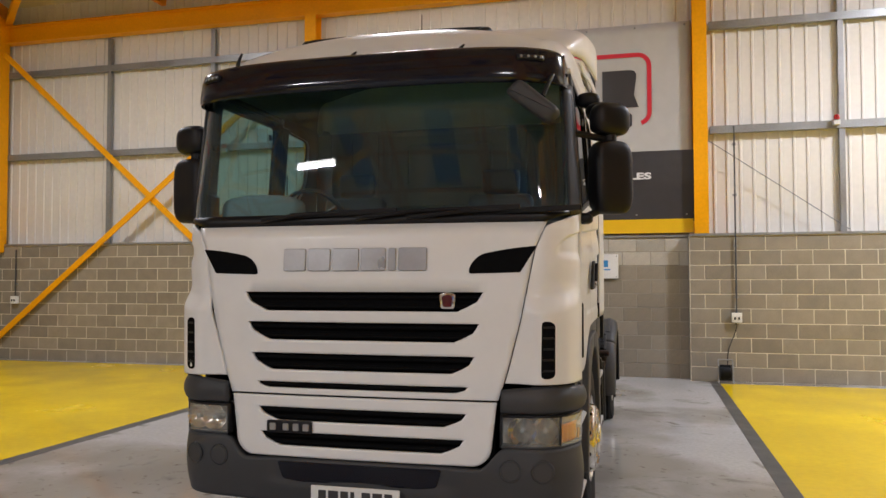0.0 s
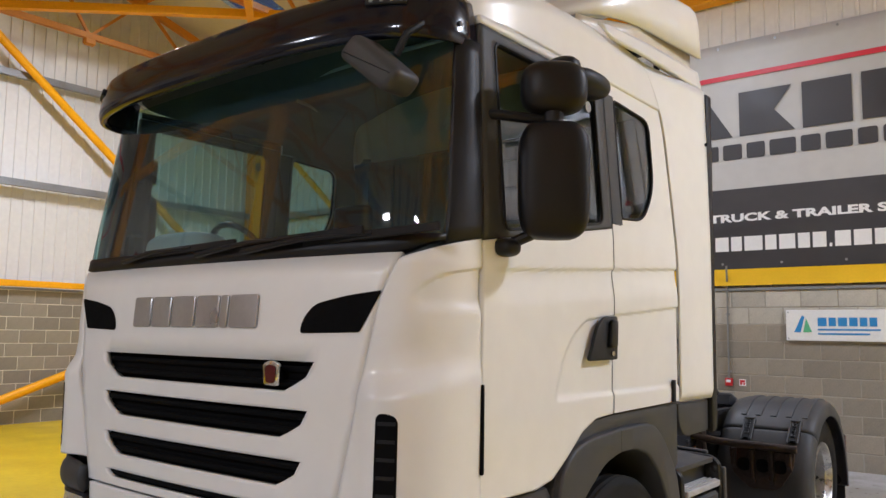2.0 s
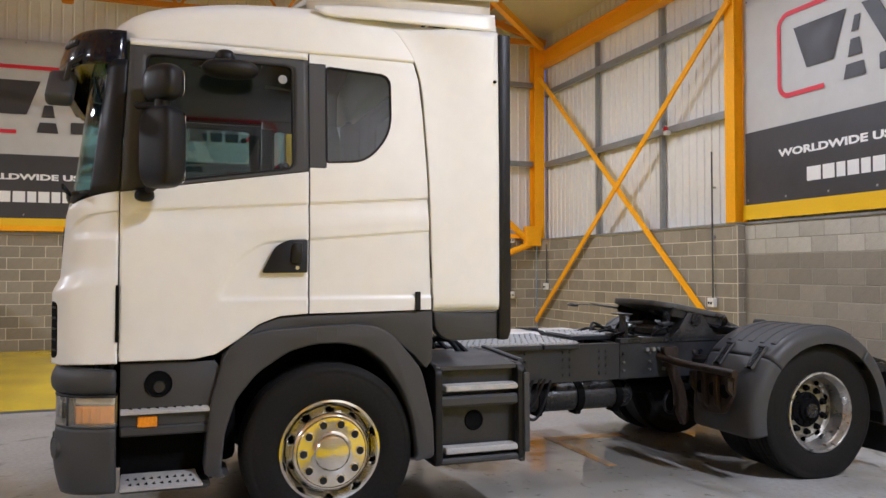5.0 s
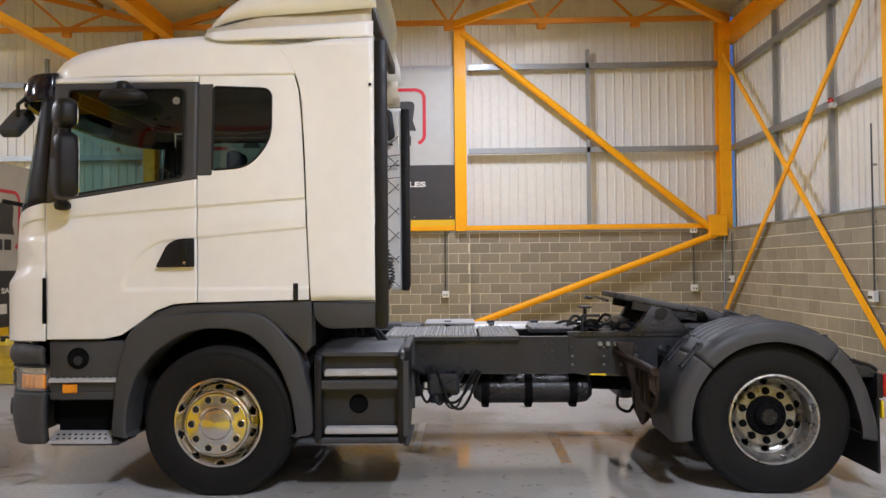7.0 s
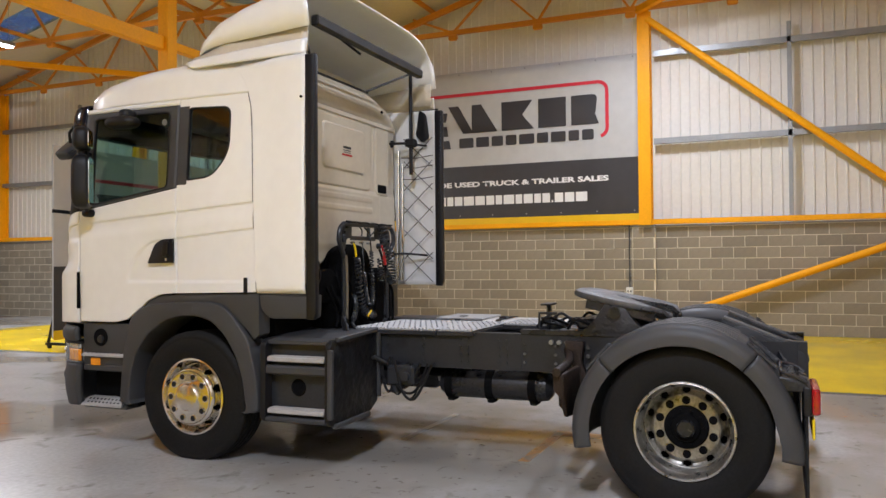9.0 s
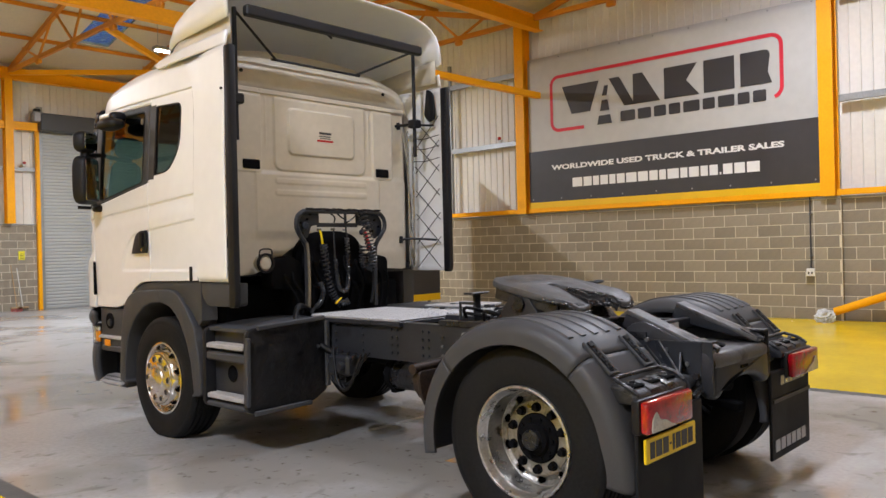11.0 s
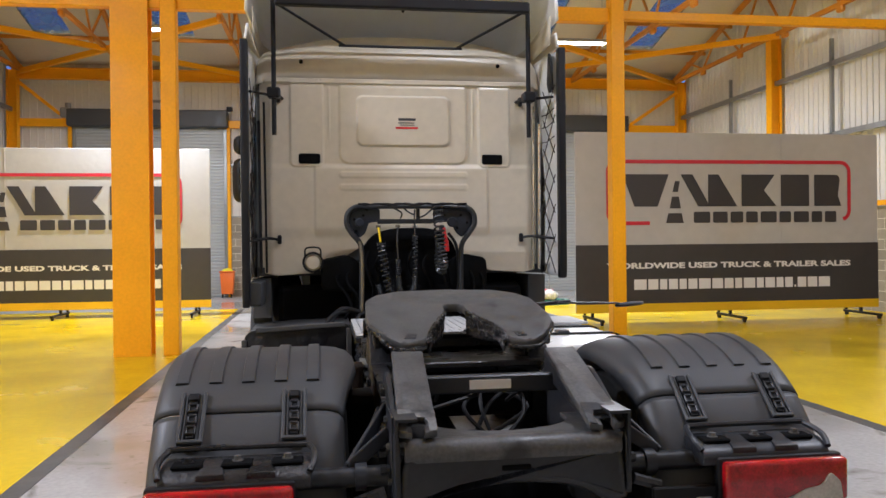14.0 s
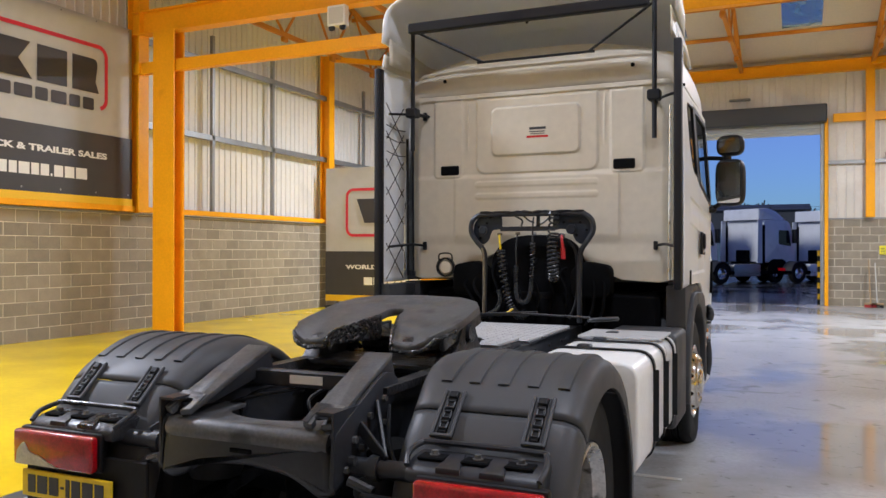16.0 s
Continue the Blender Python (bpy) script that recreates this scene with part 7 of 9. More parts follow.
            if (near * rc / (0.028 if rear else 0.024)) ** 2 + ((rm - rc) / (0.017 if rear else 0.012)) ** 2 < 1:
                continue
            a, b = vs[i], vs[(i + 1) % n]
            bm.faces.new((a[j], b[j], b[j + 1], a[j + 1]))
    hc = xs[-1]
    if not rear:
        lathe(bm, [(0.208, hc[1]), (0.200, hc[1] + 0.006 * g), (0.13, hc[1] + 0.008 * g), (0.112, hc[1] + 0.012 * g), (0.10, hc[1] + 0.02 * g), (0.06, hc[1] + 0.03 * g), (0.0, hc[1] + 0.033 * g)], c, "X", 48)
    else:
        fb = B()
        lathe(fb, [(0.202, hc[1] - 0.004 * g), (0.197, hc[1] + 0.006 * g), (0.115, hc[1] + 0.006 * g)], c, "X", 48)
        part("flange", fb, DULL_RIM, t, "dull grey wheel flange")
    solid(part("wheel_disc", bm, CHROME if not rear else DULL_RIM, t, "dished wheel disc with hand holes"), 0.006, 0)
    bm = B()
    lathe(bm, [(0.285, -0.5 * o), (0.0, -0.5 * o)], c, "X", 32)
    part("brake_back", bm, DARK, t)
    if not rear:
        bm = B()
        lathe(bm, [(0.112, hc[1] + 0.008 * g), (0.108, hc[1] + 0.018 * g), (0.096, hc[1] + 0.030 * g), (0.06, hc[1] + 0.038 * g), (0.0, hc[1] + 0.041 * g)], c, "X", 40)
        part("hub_cap", bm, CHROME, t, "polished domed hub cap")
    if rear:
        bm = B()
        lathe(bm, [(0.138, hc[1] - 0.02 * g), (0.136, hc[1] + 0.012 * g), (0.128, hc[1] + 0.022 * g), (0.09, hc[1] + 0.026 * g), (0.082, hc[1] + 0.045 * g), (0.062, hc[1] + 0.05 * g), (0.0, hc[1] + 0.05 * g)], c, "X", 40)
        hub = part("hub", bm, DARK, t, "oily black hub")
        bm = B()
        lathe(bm, [(0.058, hc[1] + 0.045 * g), (0.055, hc[1] + 0.075 * g), (0.046, hc[1] + 0.085 * g), (0.0, hc[1] + 0.087 * g)], c, "X", 28)
        part("hub_boss", bm, GREASY, hub, "greasy grey boss")
        for k in range(10):
            a = 2 * math.pi * k / 10
            bm = B()
            cyl(bm, (x + hc[1] + 0.02 * g, y + 0.108 * math.cos(a), HUB_Z + 0.108 * math.sin(a)), (x + hc[1] + 0.036 * g, y + 0.108 * math.cos(a), HUB_Z + 0.108 * math.sin(a)), 0.011, 6)
            part("hub_bolt", bm, DARK, hub)
    for k in range(10):
        a = 2 * math.pi * (k + (0.0 if not rear else 0.5)) / 10
        yy, zz = y + 0.168 * math.cos(a), HUB_Z + 0.168 * math.sin(a)
        x0 = x + hc[1] + 0.004 * g
        bm = B()
        if rear:
            cyl(bm, (x0, yy, zz), (x0 + 0.034 * g, yy, zz), 0.020, 6)
            cyl(bm, (x0, yy, zz), (x0 + 0.010 * g, yy, zz), 0.026, 14)
        else:
            cyl(bm, (x0, yy, zz), (x0 + 0.012 * g, yy, zz), 0.022, 14)
            rb_ = B()
            lathe(rb_, [(0.0225, 0.004 * g), (0.0225, 0.013 * g), (0.027, 0.012 * g), (0.029, 0.004 * g)], (x0, yy, zz), "X", 16)
            part("nut_ring", rb_, CHROME, t, "bright ring round a nut")
        part("wheel_nut", bm, BLACK_PLASTIC if not rear else DARK, t)
    return t


for g in (1, -1):
    wheel("front_wheel", g * 1.05, 1.525, g, False, "front wheel with polished alloy disc on a worn tyre")
    wheel("rear_wheel", g * 1.04, 5.265, g, True, "rear wheel with pitted dished rim on a worn tyre")
    bm = B()
    lathe(bm, [(0.288, -0.10), (0.37, -0.15), (0.48, -0.13), (0.502, -0.10), (0.502, 0.10), (0.48, 0.13), (0.37, 0.15), (0.288, 0.10)], (g * 0.70, 5.252, HUB_Z + 0.013), "X", 56)
    lathe(bm, [(0.29, 0.05), (0.0, 0.05)], (g * 0.70, 5.252, HUB_Z + 0.013), "X", 32)
    part("inner_tyre", bm, RUBBER, truck, "inner tyre of the rear pair")

    # rear mudguard
    mg = thing("mudguard", (g * 0.9, 5.24, 0.5), "dark grey three-piece rear mudguard with raised ribs", "")
    mg.parent = truck
    CR = (0, 5.245, 0.467)
    prof = [(0.585, 0.512), (0.625, 0.522), (0.655, 0.552), (0.670, 0.60), (0.676, 0.66), (0.678, 1.14), (0.674, 1.185), (0.660, 1.222), (0.636, 1.243), (0.60, 1.25), (0.549, 1.252), (0.546, 1.238)]
    for a0, a1, nm in ((-10, 48.3, "rear_section"), (48.8, 137.5, "top_section"), (138, 190.5, "front_section")):
        low = nm != "top_section"
        bm = B()
        lathe(bm, [(r - (0.004 if low and r > 0.6 else 0.0), s - (0.002 if low and s > 1.2 else 0.0)) for r, s in prof], CR, "X", 30, a0, a1)
        for v in bm.verts:
            # the rear piece is narrower inside and its tail runs out straight
            a = math.degrees(math.atan2(v.co.z - CR[2], v.co.y - CR[1]))
            if v.co.x < 0.66:
                v.co.x += 0.055 * sstep(85, 48, a if a > -90 else 180) * (0.66 - v.co.x) / 0.148
            k = 1 + 0.05 * sstep(14, -10, a) * (a > -30)
            v.co.y = CR[1] + (v.co.y - CR[1]) * k
            v.co.x *= g
        solid(part(nm, bm, GREY_PLASTIC, mg, "dark grey moulded plastic"), 0.008, -1)
    for k in range(5):
        x = 0.683 + 0.1185 * k
        bm = B()
        lathe(bm, [(0.672, x - 0.026), (0.6845, x - 0.021), (0.6855, x), (0.6845, x + 0.021), (0.672, x + 0.026)], CR, "X", 24, 61, 126, True)
        for v in bm.verts:
            v.co.x *= g
        part("rib", bm, GREY_PLASTIC, mg)
    for a in (47.0, 138.7):
        for x in (0.748, 1.102):
            m = Matrix.Translation((g * x, CR[1] + 0.677 * math.cos(radians(a)), CR[2] + 0.677 * math.sin(radians(a)))) @ Matrix.Rotation(radians(a - 90), 4, "X")
            # a raised open frame with a strap and its keepers inside
            bm = B()
            for q in (-1, 1):
                box(bm, q * 0.038 - 0.0065, q * 0.038 + 0.0065, -0.108, 0.108, -0.004, 0.013, 0.004, 1, m)
                box(bm, q * 0.024 - 0.005, q * 0.024 + 0.005, -0.100, 0.100, -0.004, 0.007, 0.003, 1, m)
            box(bm, -0.044, 0.044, 0.094, 0.110, -0.004, 0.015, 0.004, 1, m)
            la = part("latch", bm, GREY_PLASTIC, mg, "dark grey latch frame")
            bm = B()
            box(bm, -0.021, 0.021, -0.102, 0.096, -0.004, 0.003, 0.002, 1, m)
            part("latch_bed", bm, DARK, la)
            bm = B()
            box(bm, -0.013, 0.013, -0.092, 0.088, 0.004, 0.010, 0.003, 1, m)
            box(bm, -0.018, 0.018, -0.098, -0.066, 0.006, 0.018, 0.004, 1, m)
            part("strap", bm, SEAL, la, "black rubber strap")
            for q in (-0.035, 0.012, 0.058):
                bm = B()
                for wy in (-1, 1):
                    box(bm, -0.017, 0.017, q + wy * 0.014 - 0.004, q + wy * 0.014 + 0.004, 0.008, 0.017, 0.003, 1, m)
                    box(bm, wy * 0.014 - 0.004, wy * 0.014 + 0.004, q - 0.014, q + 0.014, 0.008, 0.016, 0.003, 1, m)
                part("keeper", bm, CHASSIS, la)
    # lamp carrier, lamp and flap
    cm = GREASY if g > 0 else CHASSIS
    bm = B()
    prism(bm, rounded([(5.805, 0.765), (5.80, 0.850), (5.835, 0.848), (5.90, 0.840), (5.945, 0.820), (5.962, 0.80), (5.955, 0.765)], 0.012, 3), lambda a, b, d: (g * d, a, b), 0.685, 1.178, 0.01, 2)
    cr = part("lamp_carrier", bm, cm, truck, "glossy dark lamp carrier")
    bm = B()
    tube(bm, curve_pts([(g * 0.69, 5.945, 0.822), (g * 0.675, 5.90, 0.854), (g * 0.69, 5.825, 0.874), (g * 0.75, 5.812, 0.879), (g * 1.12, 5.812, 0.879), (g * 1.165, 5.83, 0.872), (g * 1.185, 5.90, 0.850), (g * 1.175, 5.95, 0.817)], 5), 0.011, 8)
    part("carrier_rim", bm, cm, cr, "rounded rim")
    for x in (0.765, 0.93, 1.09):
        bm = B()
        box(bm, g * (x - 0.052), g * (x + 0.052), 5.845, 5.915, 0.835, 0.850, 0.005)
        pad = part("carrier_pad", bm, DARK, cr, "dark recessed pad")
        bm = B()
        cyl(bm, (g * x, 5.872, 0.848), (g * x, 5.872, 0.866), 0.013, 6)
        cyl(bm, (g * x, 5.872, 0.846), (g * x, 5.872, 0.853), 0.019, 12)
        part("carrier_bolt", bm, WORN_STEEL, pad)
    for x in (0.848, 1.01):
        bm = B()
        prism(bm, [(x - 0.028, 5.85), (x + 0.028, 5.85), (x + 0.045, 5.955), (x - 0.045, 5.955)], lambda a, b, d: (g * a, b, d - 0.28 * (b - 5.85)), 0.834, 0.858, 0.006)
        part("carrier_web", bm, cm, cr)
    bm = B()
    tube(bm, [(g * 0.42, 5.86, 0.77), (g * 0.74, 5.86, 0.77)], 0.035, 12)
    tube(bm, [(g * 0.50, 5.86, 0.77), (g * 0.54, 5.86, 0.77)], 0.048, 12)
    part("carrier_arm", bm, CHASSIS, truck, "grey tube arm")
    rl = thing("rear_lamp", (g * 0.97, 5.98, 0.64), "red rear lamp cluster with pale lower lens", "")
    rl.parent = truck
    bm = B()
    box(bm, g * 0.735, g * 1.215, 5.93, 5.975, 0.632, 0.798, 0.012, 2)
    part("lamp_body", bm, BLACK_PLASTIC, rl)
    bm = B()
    box(bm, g * 0.742, g * 1.21, 5.974, 6.02, 0.638, 0.792, 0.016, 3)
    part("red_lens", bm, RED_LENS, rl, "red lens")
    bm = B()
    prism(bm, rounded([(0.92, 0.645), (1.185, 0.645), (1.175, 0.71), (1.135, 0.745), (1.10, 0.70), (1.04, 0.69), (0.98, 0.662)], 0.015, 3), lambda a, b, d: (g * a, d, b), 6.018, 6.026, 0.003, 1)
    part("pale_lens", bm, CLEAR_LENS, rl, "pale lower lens")
    bm = B()
    box(bm, g * 0.50, g * 1.20, 5.935, 5.955, 0.13 if g > 0 else 0.14, 0.70, 0.006)
    fl = part("mud_flap", bm, SEAL, truck, "black rubber mud flap")
    u = 0.58 if g > 0 else -1.12
    if g < 0:
        for z, sc in ((0.60, 0.8), (0.19, 1.0)):
            for k in range(6):
                bm = B()
                box(bm, -1.10 + 0.095 * k * sc, -1.10 + (0.095 * k + 0.075) * sc, 5.954, 5.960, z, z + 0.075 * sc, 0.002)
                part("badge_bar", bm, SILVER, fl)
        bm = B()
        box(bm, -1.19, -0.52, 5.953, 5.965, 0.50, 0.525)
        part("flap_clamp", bm, CHASSIS, fl)

bm = B()
box(bm, 0.66, 1.185, 5.975, 5.99, 0.495, 0.612, 0.004)
np_ = part("rear_number_plate", bm, PLATE_YELLOW, truck, "yellow rear number plate")
u = 0.70
for wd in (0.05, 0.06, 0.05, 0.022, 0.02, 0.055, 0.06, 0.045):
    bm = B()
    z0, z1 = (0.548, 0.558) if wd == 0.02 else (0.515, 0.592)
    box(bm, u, u + wd, 5.988, 5.9925, z0, z1)
    part("plate_bar", bm, INK, np_)
    u += wd + 0.012

# rear crossmember, ramps and fifth wheel
bm = B()
out = rounded([(-0.44, 0.68), (-0.42, 0.84), (-0.38, 0.895), (0.38, 0.895), (0.42, 0.84), (0.44, 0.68), (0.37, 0.66), (0.24, 0.73), (0.0, 0.755), (-0.24, 0.73), (-0.37, 0.66)], [0.02, 0.05, 0.05, 0.05, 0.05, 0.02, 0.05, 0.1, 0.1, 0.1, 0.05], 4)
prism(bm, [(a * 0.92, b) for a, b in out], xz, 5.90, 5.985, 0.03, 4)
part("rear_crossmember", bm, CHASSIS, truck, "dark grey pressed rear crossmember")
bm = B()
tube(bm, [(-0.375, 5.942, 0.862), (-0.34, 5.945, 0.864), (0.34, 5.945, 0.864), (0.375, 5.942, 0.862)], [0.04, 0.048, 0.048, 0.04], 24)
part("cross_roll", bm, WORN_PAINT, truck, "rounded dull grey top edge of the crossmember")
bm = B()
box(bm, -0.05, 0.05, 5.98, 5.992, 0.80, 0.818, 0.003)
part("slot", bm, DARK, truck, "dark slot in the crossmember")
bm = B()
n = 24
inn = [(0.27 * math.cos(math.pi * k / n), 5.66 + 0.19 * math.sin(math.pi * k / n)) for k in range(n + 1)]
outl = [(0.385, 5.60), (0.395, 5.955), (-0.395, 5.955), (-0.385, 5.60)]
prism(bm, [(0.27, 5.60)] + inn + [(-0.27, 5.60)] + [outl[3], outl[2], outl[1], outl[0]], xy, 0.885, 0.905, 0.004)
part("crossmember_top", bm, WORN_PAINT, truck, "black top plate with rounded cut-out")
bm = B()
bar(bm, (-0.34, 5.52, 1.015), (0.34, 5.52, 1.015), 0.05, 0.07, 0.006)
tb = part("ramp_tie", bm, CHASSIS, truck, "grey tie bar between ramps")
bm = B()
box(bm, -0.088, 0.078, 5.545, 5.549, 0.997, 1.033)
part("maker_label", bm, PLATE_WHITE, tb, "worn pale label")
for g in (1, -1):
    # a folded steel ramp: level nose under the plate, worn tongue with a keyhole notch
    m = Matrix.Translation((g * 0.314, 5.455, 1.143)) @ Matrix.Rotation(radians(-20.3), 4, "X") @ Matrix.Rotation(radians(-1.8 * g), 4, "Z")
    bm = B()
    tongue = [(-0.062, 0.0), (0.062, 0.0), (0.066, 0.548), (0.020, 0.560)] + [(0.020, 0.527), (0.034, 0.508), (0.030, 0.485), (0.012, 0.472), (-0.012, 0.472), (-0.030, 0.485), (-0.034, 0.508), (-0.020, 0.527)] + [(-0.020, 0.560), (-0.066, 0.548)]
    prism(bm, rounded(tongue, 0.006, 2), lambda a, b, d: tuple(m @ Vector((a, b, d - 0.012 * sstep(0.40, 0.56, b)))), -0.026, 0.0, 0.005)
    rp_ = part("ramp", bm, WORN_PAINT, truck, "worn grey steel ramp with notched tongue")
    bm = B()
    prism(bm, [(-0.002, -0.024), (0.50, -0.024), (0.40, -0.062), (0.10, -0.105), (0.0, -0.105)], lambda a, b, d: tuple(m @ Vector((d, a, b))), -0.058, 0.058, 0.006)
    part("ramp_box", bm, CHASSIS, rp_)
    bm = B()
    prism(bm, rounded([(-0.064, 0.44), (0.064, 0.43), (0.066, 0.546), (0.036, 0.555), (0.038, 0.508), (0.030, 0.478), (-0.030, 0.478), (-0.038, 0.508), (-0.036, 0.555), (-0.066, 0.546)], 0.006, 2), lambda a, b, d: tuple(m @ Vector((a, b, d - 0.012 * sstep(0.40, 0.56, b)))), -0.001, 0.0035, 0.001, 1)
    part("bare_patch", bm, WORN_STEEL, rp_, "bare scuffed steel at the tongue")
    # rounded side gusset bolted to the rail, with a folded V bracket for the lamp arm
    bm = B()
    prism(bm, rounded([(5.40, 0.90), (5.47, 1.05), (5.56, 1.085), (5.66, 1.05), (5.97, 0.905), (5.985, 0.70), (5.70, 0.72), (5.45, 0.80)], [0.03, 0.06, 0.06, 0.06, 0.03, 0.03, 0.05, 0.03], 5), lambda a, b, d: (g * d, a, b), 0.392, 0.412, 0.004)
    part("ramp_gusset", bm, CHASSIS, rp_, "grey rounded side gusset")
    for ya, za in ((5.66, 0.965), (5.80, 0.905)):
        bm = B()
        bar(bm, (g * 0.415, ya, za), (g * 0.56, 5.86, 0.80), 0.014, 0.05, 0.003)
        part("bracket_leg", bm, CHASSIS, rp_)
    for yy, zz in ((5.60, 0.98), (5.72, 0.93), (5.84, 0.86), (5.60, 0.88), (5.75, 0.82), (5.90, 0.76)):
        bm = B()
        cyl(bm, (g * 0.41, yy, zz), (g * 0.428, yy, zz), 0.014, 6)
        part("ramp_bolt", bm, WORN_STEEL, rp_)
    bm = B()
    tube(bm, [(g * 0.44, 5.92, 0.73), (g * 0.54, 5.92, 0.70)], 0.02, 8)
    part("ramp_bolt", bm, GREASY, rp_)
    bm = B()
    cyl(bm, (g * 0.432, 5.9, 0.80), (g * 0.455, 5.9, 0.80), 0.018, 6)
    part("ramp_bolt", bm, GREASY, rp_)
    bm = B()
    cyl(bm, (g * 0.432, 5.82, 0.83), (g * 0.455, 5.82, 0.83), 0.018, 6)
    part("ramp_bolt", bm, GREASY, rp_)
    bm = B()
    tube(bm, curve_pts([(g * 0.44, 5.6, 0.95), (g * 0.50, 5.72, 0.86), (g * 0.56, 5.8, 0.80), (g * 0.6, 5.84, 0.77)], 6), 0.008, 6)
    part("lamp_cable", bm, CABLE, truck, "black lamp cable")

fw = thing("fifth_wheel", (0, 4.7, 1.0), "greasy black fifth wheel coupling tilted back", "")
fw.parent = truck
tilt = math.atan(0.196)
m = Matrix.Translation((0, 4.71, 1.257)) @ Matrix.Rotation(-tilt, 4, "X")
half = [(0.0, -0.36), (0.26, -0.335), (0.375, -0.26), (0.432, -0.15), (0.445, 0.13), (0.435, 0.255), (0.375, 0.375), (0.29, 0.41), (0.182, 0.40), (0.055, 0.05), (0.05, -0.03), (0.03, -0.055), (0.0, -0.06)]
o = half + [(-a, b) for a, b in half[::-1][1:-1]]
bm = B()
prism(bm, rounded(o, 0.02, 3), lambda a, b, d: tuple(m @ Vector((a, b, d - 0.06 * sstep(0.34, 0.43, b)))), -0.046, 0.0, 0.012)
part("top_plate", bm, SCORED, fw, "dull grey scored top plate")
# ragged wet grease squeezed out along the tail and the throat, and the deep throat walls
rg = random.Random(23)
for g in (1, -1):
    edge = curve_pts([(0.437, 0.20, 0), (0.430, 0.265, 0), (0.375, 0.378, 0), (0.29, 0.412, 0), (0.186, 0.402, 0)], 10)
    bm = B()
    tube(bm, [m @ Vector((g * p[0], p[1], -0.030 - 0.058 * sstep(0.34, 0.43, p[1]) + rg.uniform(-0.004, 0.003))) for p in edge], [0.009 + rg.uniform(0, 0.004) for p in edge], 8)
    part("grease_rim", bm, WET_GREASE, fw, "wet ragged grease along the edge")
    inner = curve_pts([(0.184, 0.40, 0), (0.12, 0.228, 0), (0.056, 0.055, 0)], 12)
    bm = B()
    tube(bm, [m @ Vector((g * p[0], p[1], -0.012 - 0.058 * sstep(0.34, 0.43, p[1]) + rg.uniform(-0.003, 0.003))) for p in inner], [0.006 + rg.uniform(0, 0.004) for p in inner], 8)
    part("grease_rim", bm, WET_GREASE, fw, "wet ragged grease along the throat")
    bm = B()
    grid(bm, 40, 10, lambda a, b: tuple(m @ Vector((g * (0.052 + 0.128 * a + 0.012 * b + rg.uniform(-0.004, 0.004) - 0.02 * b * a), 0.045 + 0.345 * a, -0.012 - 0.058 * sstep(0.34, 0.43, 0.045 + 0.345 * a) - 0.13 * b * (1 - 0.55 * a) + rg.uniform(-0.004, 0.004)))))
    solid(part("throat_wall", bm, WET_GREASE, fw, "glossy greased wall of the throat", 20), 0.01, 0)
for g in (1, -1):
    bm = B()
    prism(bm, [(4.45, 1.0), (4.95, 1.0), (4.85, 1.10), (4.78, 1.20), (4.64, 1.22), (4.56, 1.10)], lambda a, b, d: (g * d, a, b), 0.33, 0.43, 0.008)
    cyl(bm, (g * 0.40, 4.71, 1.16), (g * 0.45, 4.71, 1.16), 0.045, 16)
    part("pedestal", bm, GREASY, fw)
    bm = B()
    bar(bm, m @ Vector((g * 0.14, -0.02, -0.05)), m @ Vector((g * 0.26, 0.38, -0.06)), 0.06, 0.05, 0.008)
    part("throat_rib", bm, GREASY, fw)
    bm = B()
    bar(bm, m @ Vector((g * 0.40, -0.2, -0.07)), m @ Vector((g * 0.40, 0.3, -0.07)), 0.03, 0.08, 0.006)
    part("side_rib", bm, GREASY, fw)
bm = B()
box(bm, -0.42, 0.42, 4.28, 4.98, 0.992, 1.022, 0.006)
box(bm, -0.30, 0.30, 4.4, 4.55, 1.02, 1.10, 0.02)
part("base_plate", bm, GREASY, fw)
bm = B()
bar(bm, (-0.30, 4.44, 1.225), (-0.70, 4.40, 1.247), 0.020, 0.020, 0.004)
bar(bm, (-0.62, 4.425, 1.243), (-0.98, 4.40, 1.232), 0.030, 0.010, 0.003)
tube(bm, [(-1.045 + 0.075 * math.cos(2 * math.pi * k / 20), 4.39 + 0.035 * math.sin(2 * math.pi * k / 20), 1.225 - 0.08 * 0.075 * math.cos(2 * math.pi * k / 20)) for k in range(21)], 0.0095, 8)
part("release_handle", bm, CHASSIS, fw, "long release handle with a loop")
for k in range(10):
    x0, y0 = rng2.uniform(-0.3, 0.35), rng2.uniform(3.95, 4.35)
    bm = B()
    tube(bm, curve_pts([(x0, y0, 1.03), (x0 + rng2.uniform(-0.1, 0.1), y0 + 0.08, 1.03 + rng2.uniform(0.02, 0.09)), (x0 + rng2.uniform(-0.15, 0.15), y0 + 0.2, 1.035)], 5), 0.012, 7)
    part("coupling_hose", bm, CABLE, truck, "short black hose before the coupling")
bm = B()
tube(bm, [(0.33, 4.12, 1.02), (0.33, 4.12, 1.14), (0.33, 4.26, 1.14)], 0.012, 8)
part("handle_hook", bm, CHASSIS, truck, "bent steel hook")
for k in range(7):
    a, b = rng2.uniform(-0.2, 0.2), rng2.uniform(5.1, 5.6)
    bm = B()
    tube(bm, curve_pts([(a, b, 0.92), (a + rng2.uniform(-0.12, 0.12), b + 0.1, 0.97), (a + rng2.uniform(-0.2, 0.2), b + 0.2, 0.90), (a + 0.1, b + 0.25, 0.8)], 6), 0.009, 6)
    part("axle_cable", bm, CABLE, truck, "black cable over the axle")

# rusty bracket before the rear wheel
bm = B()
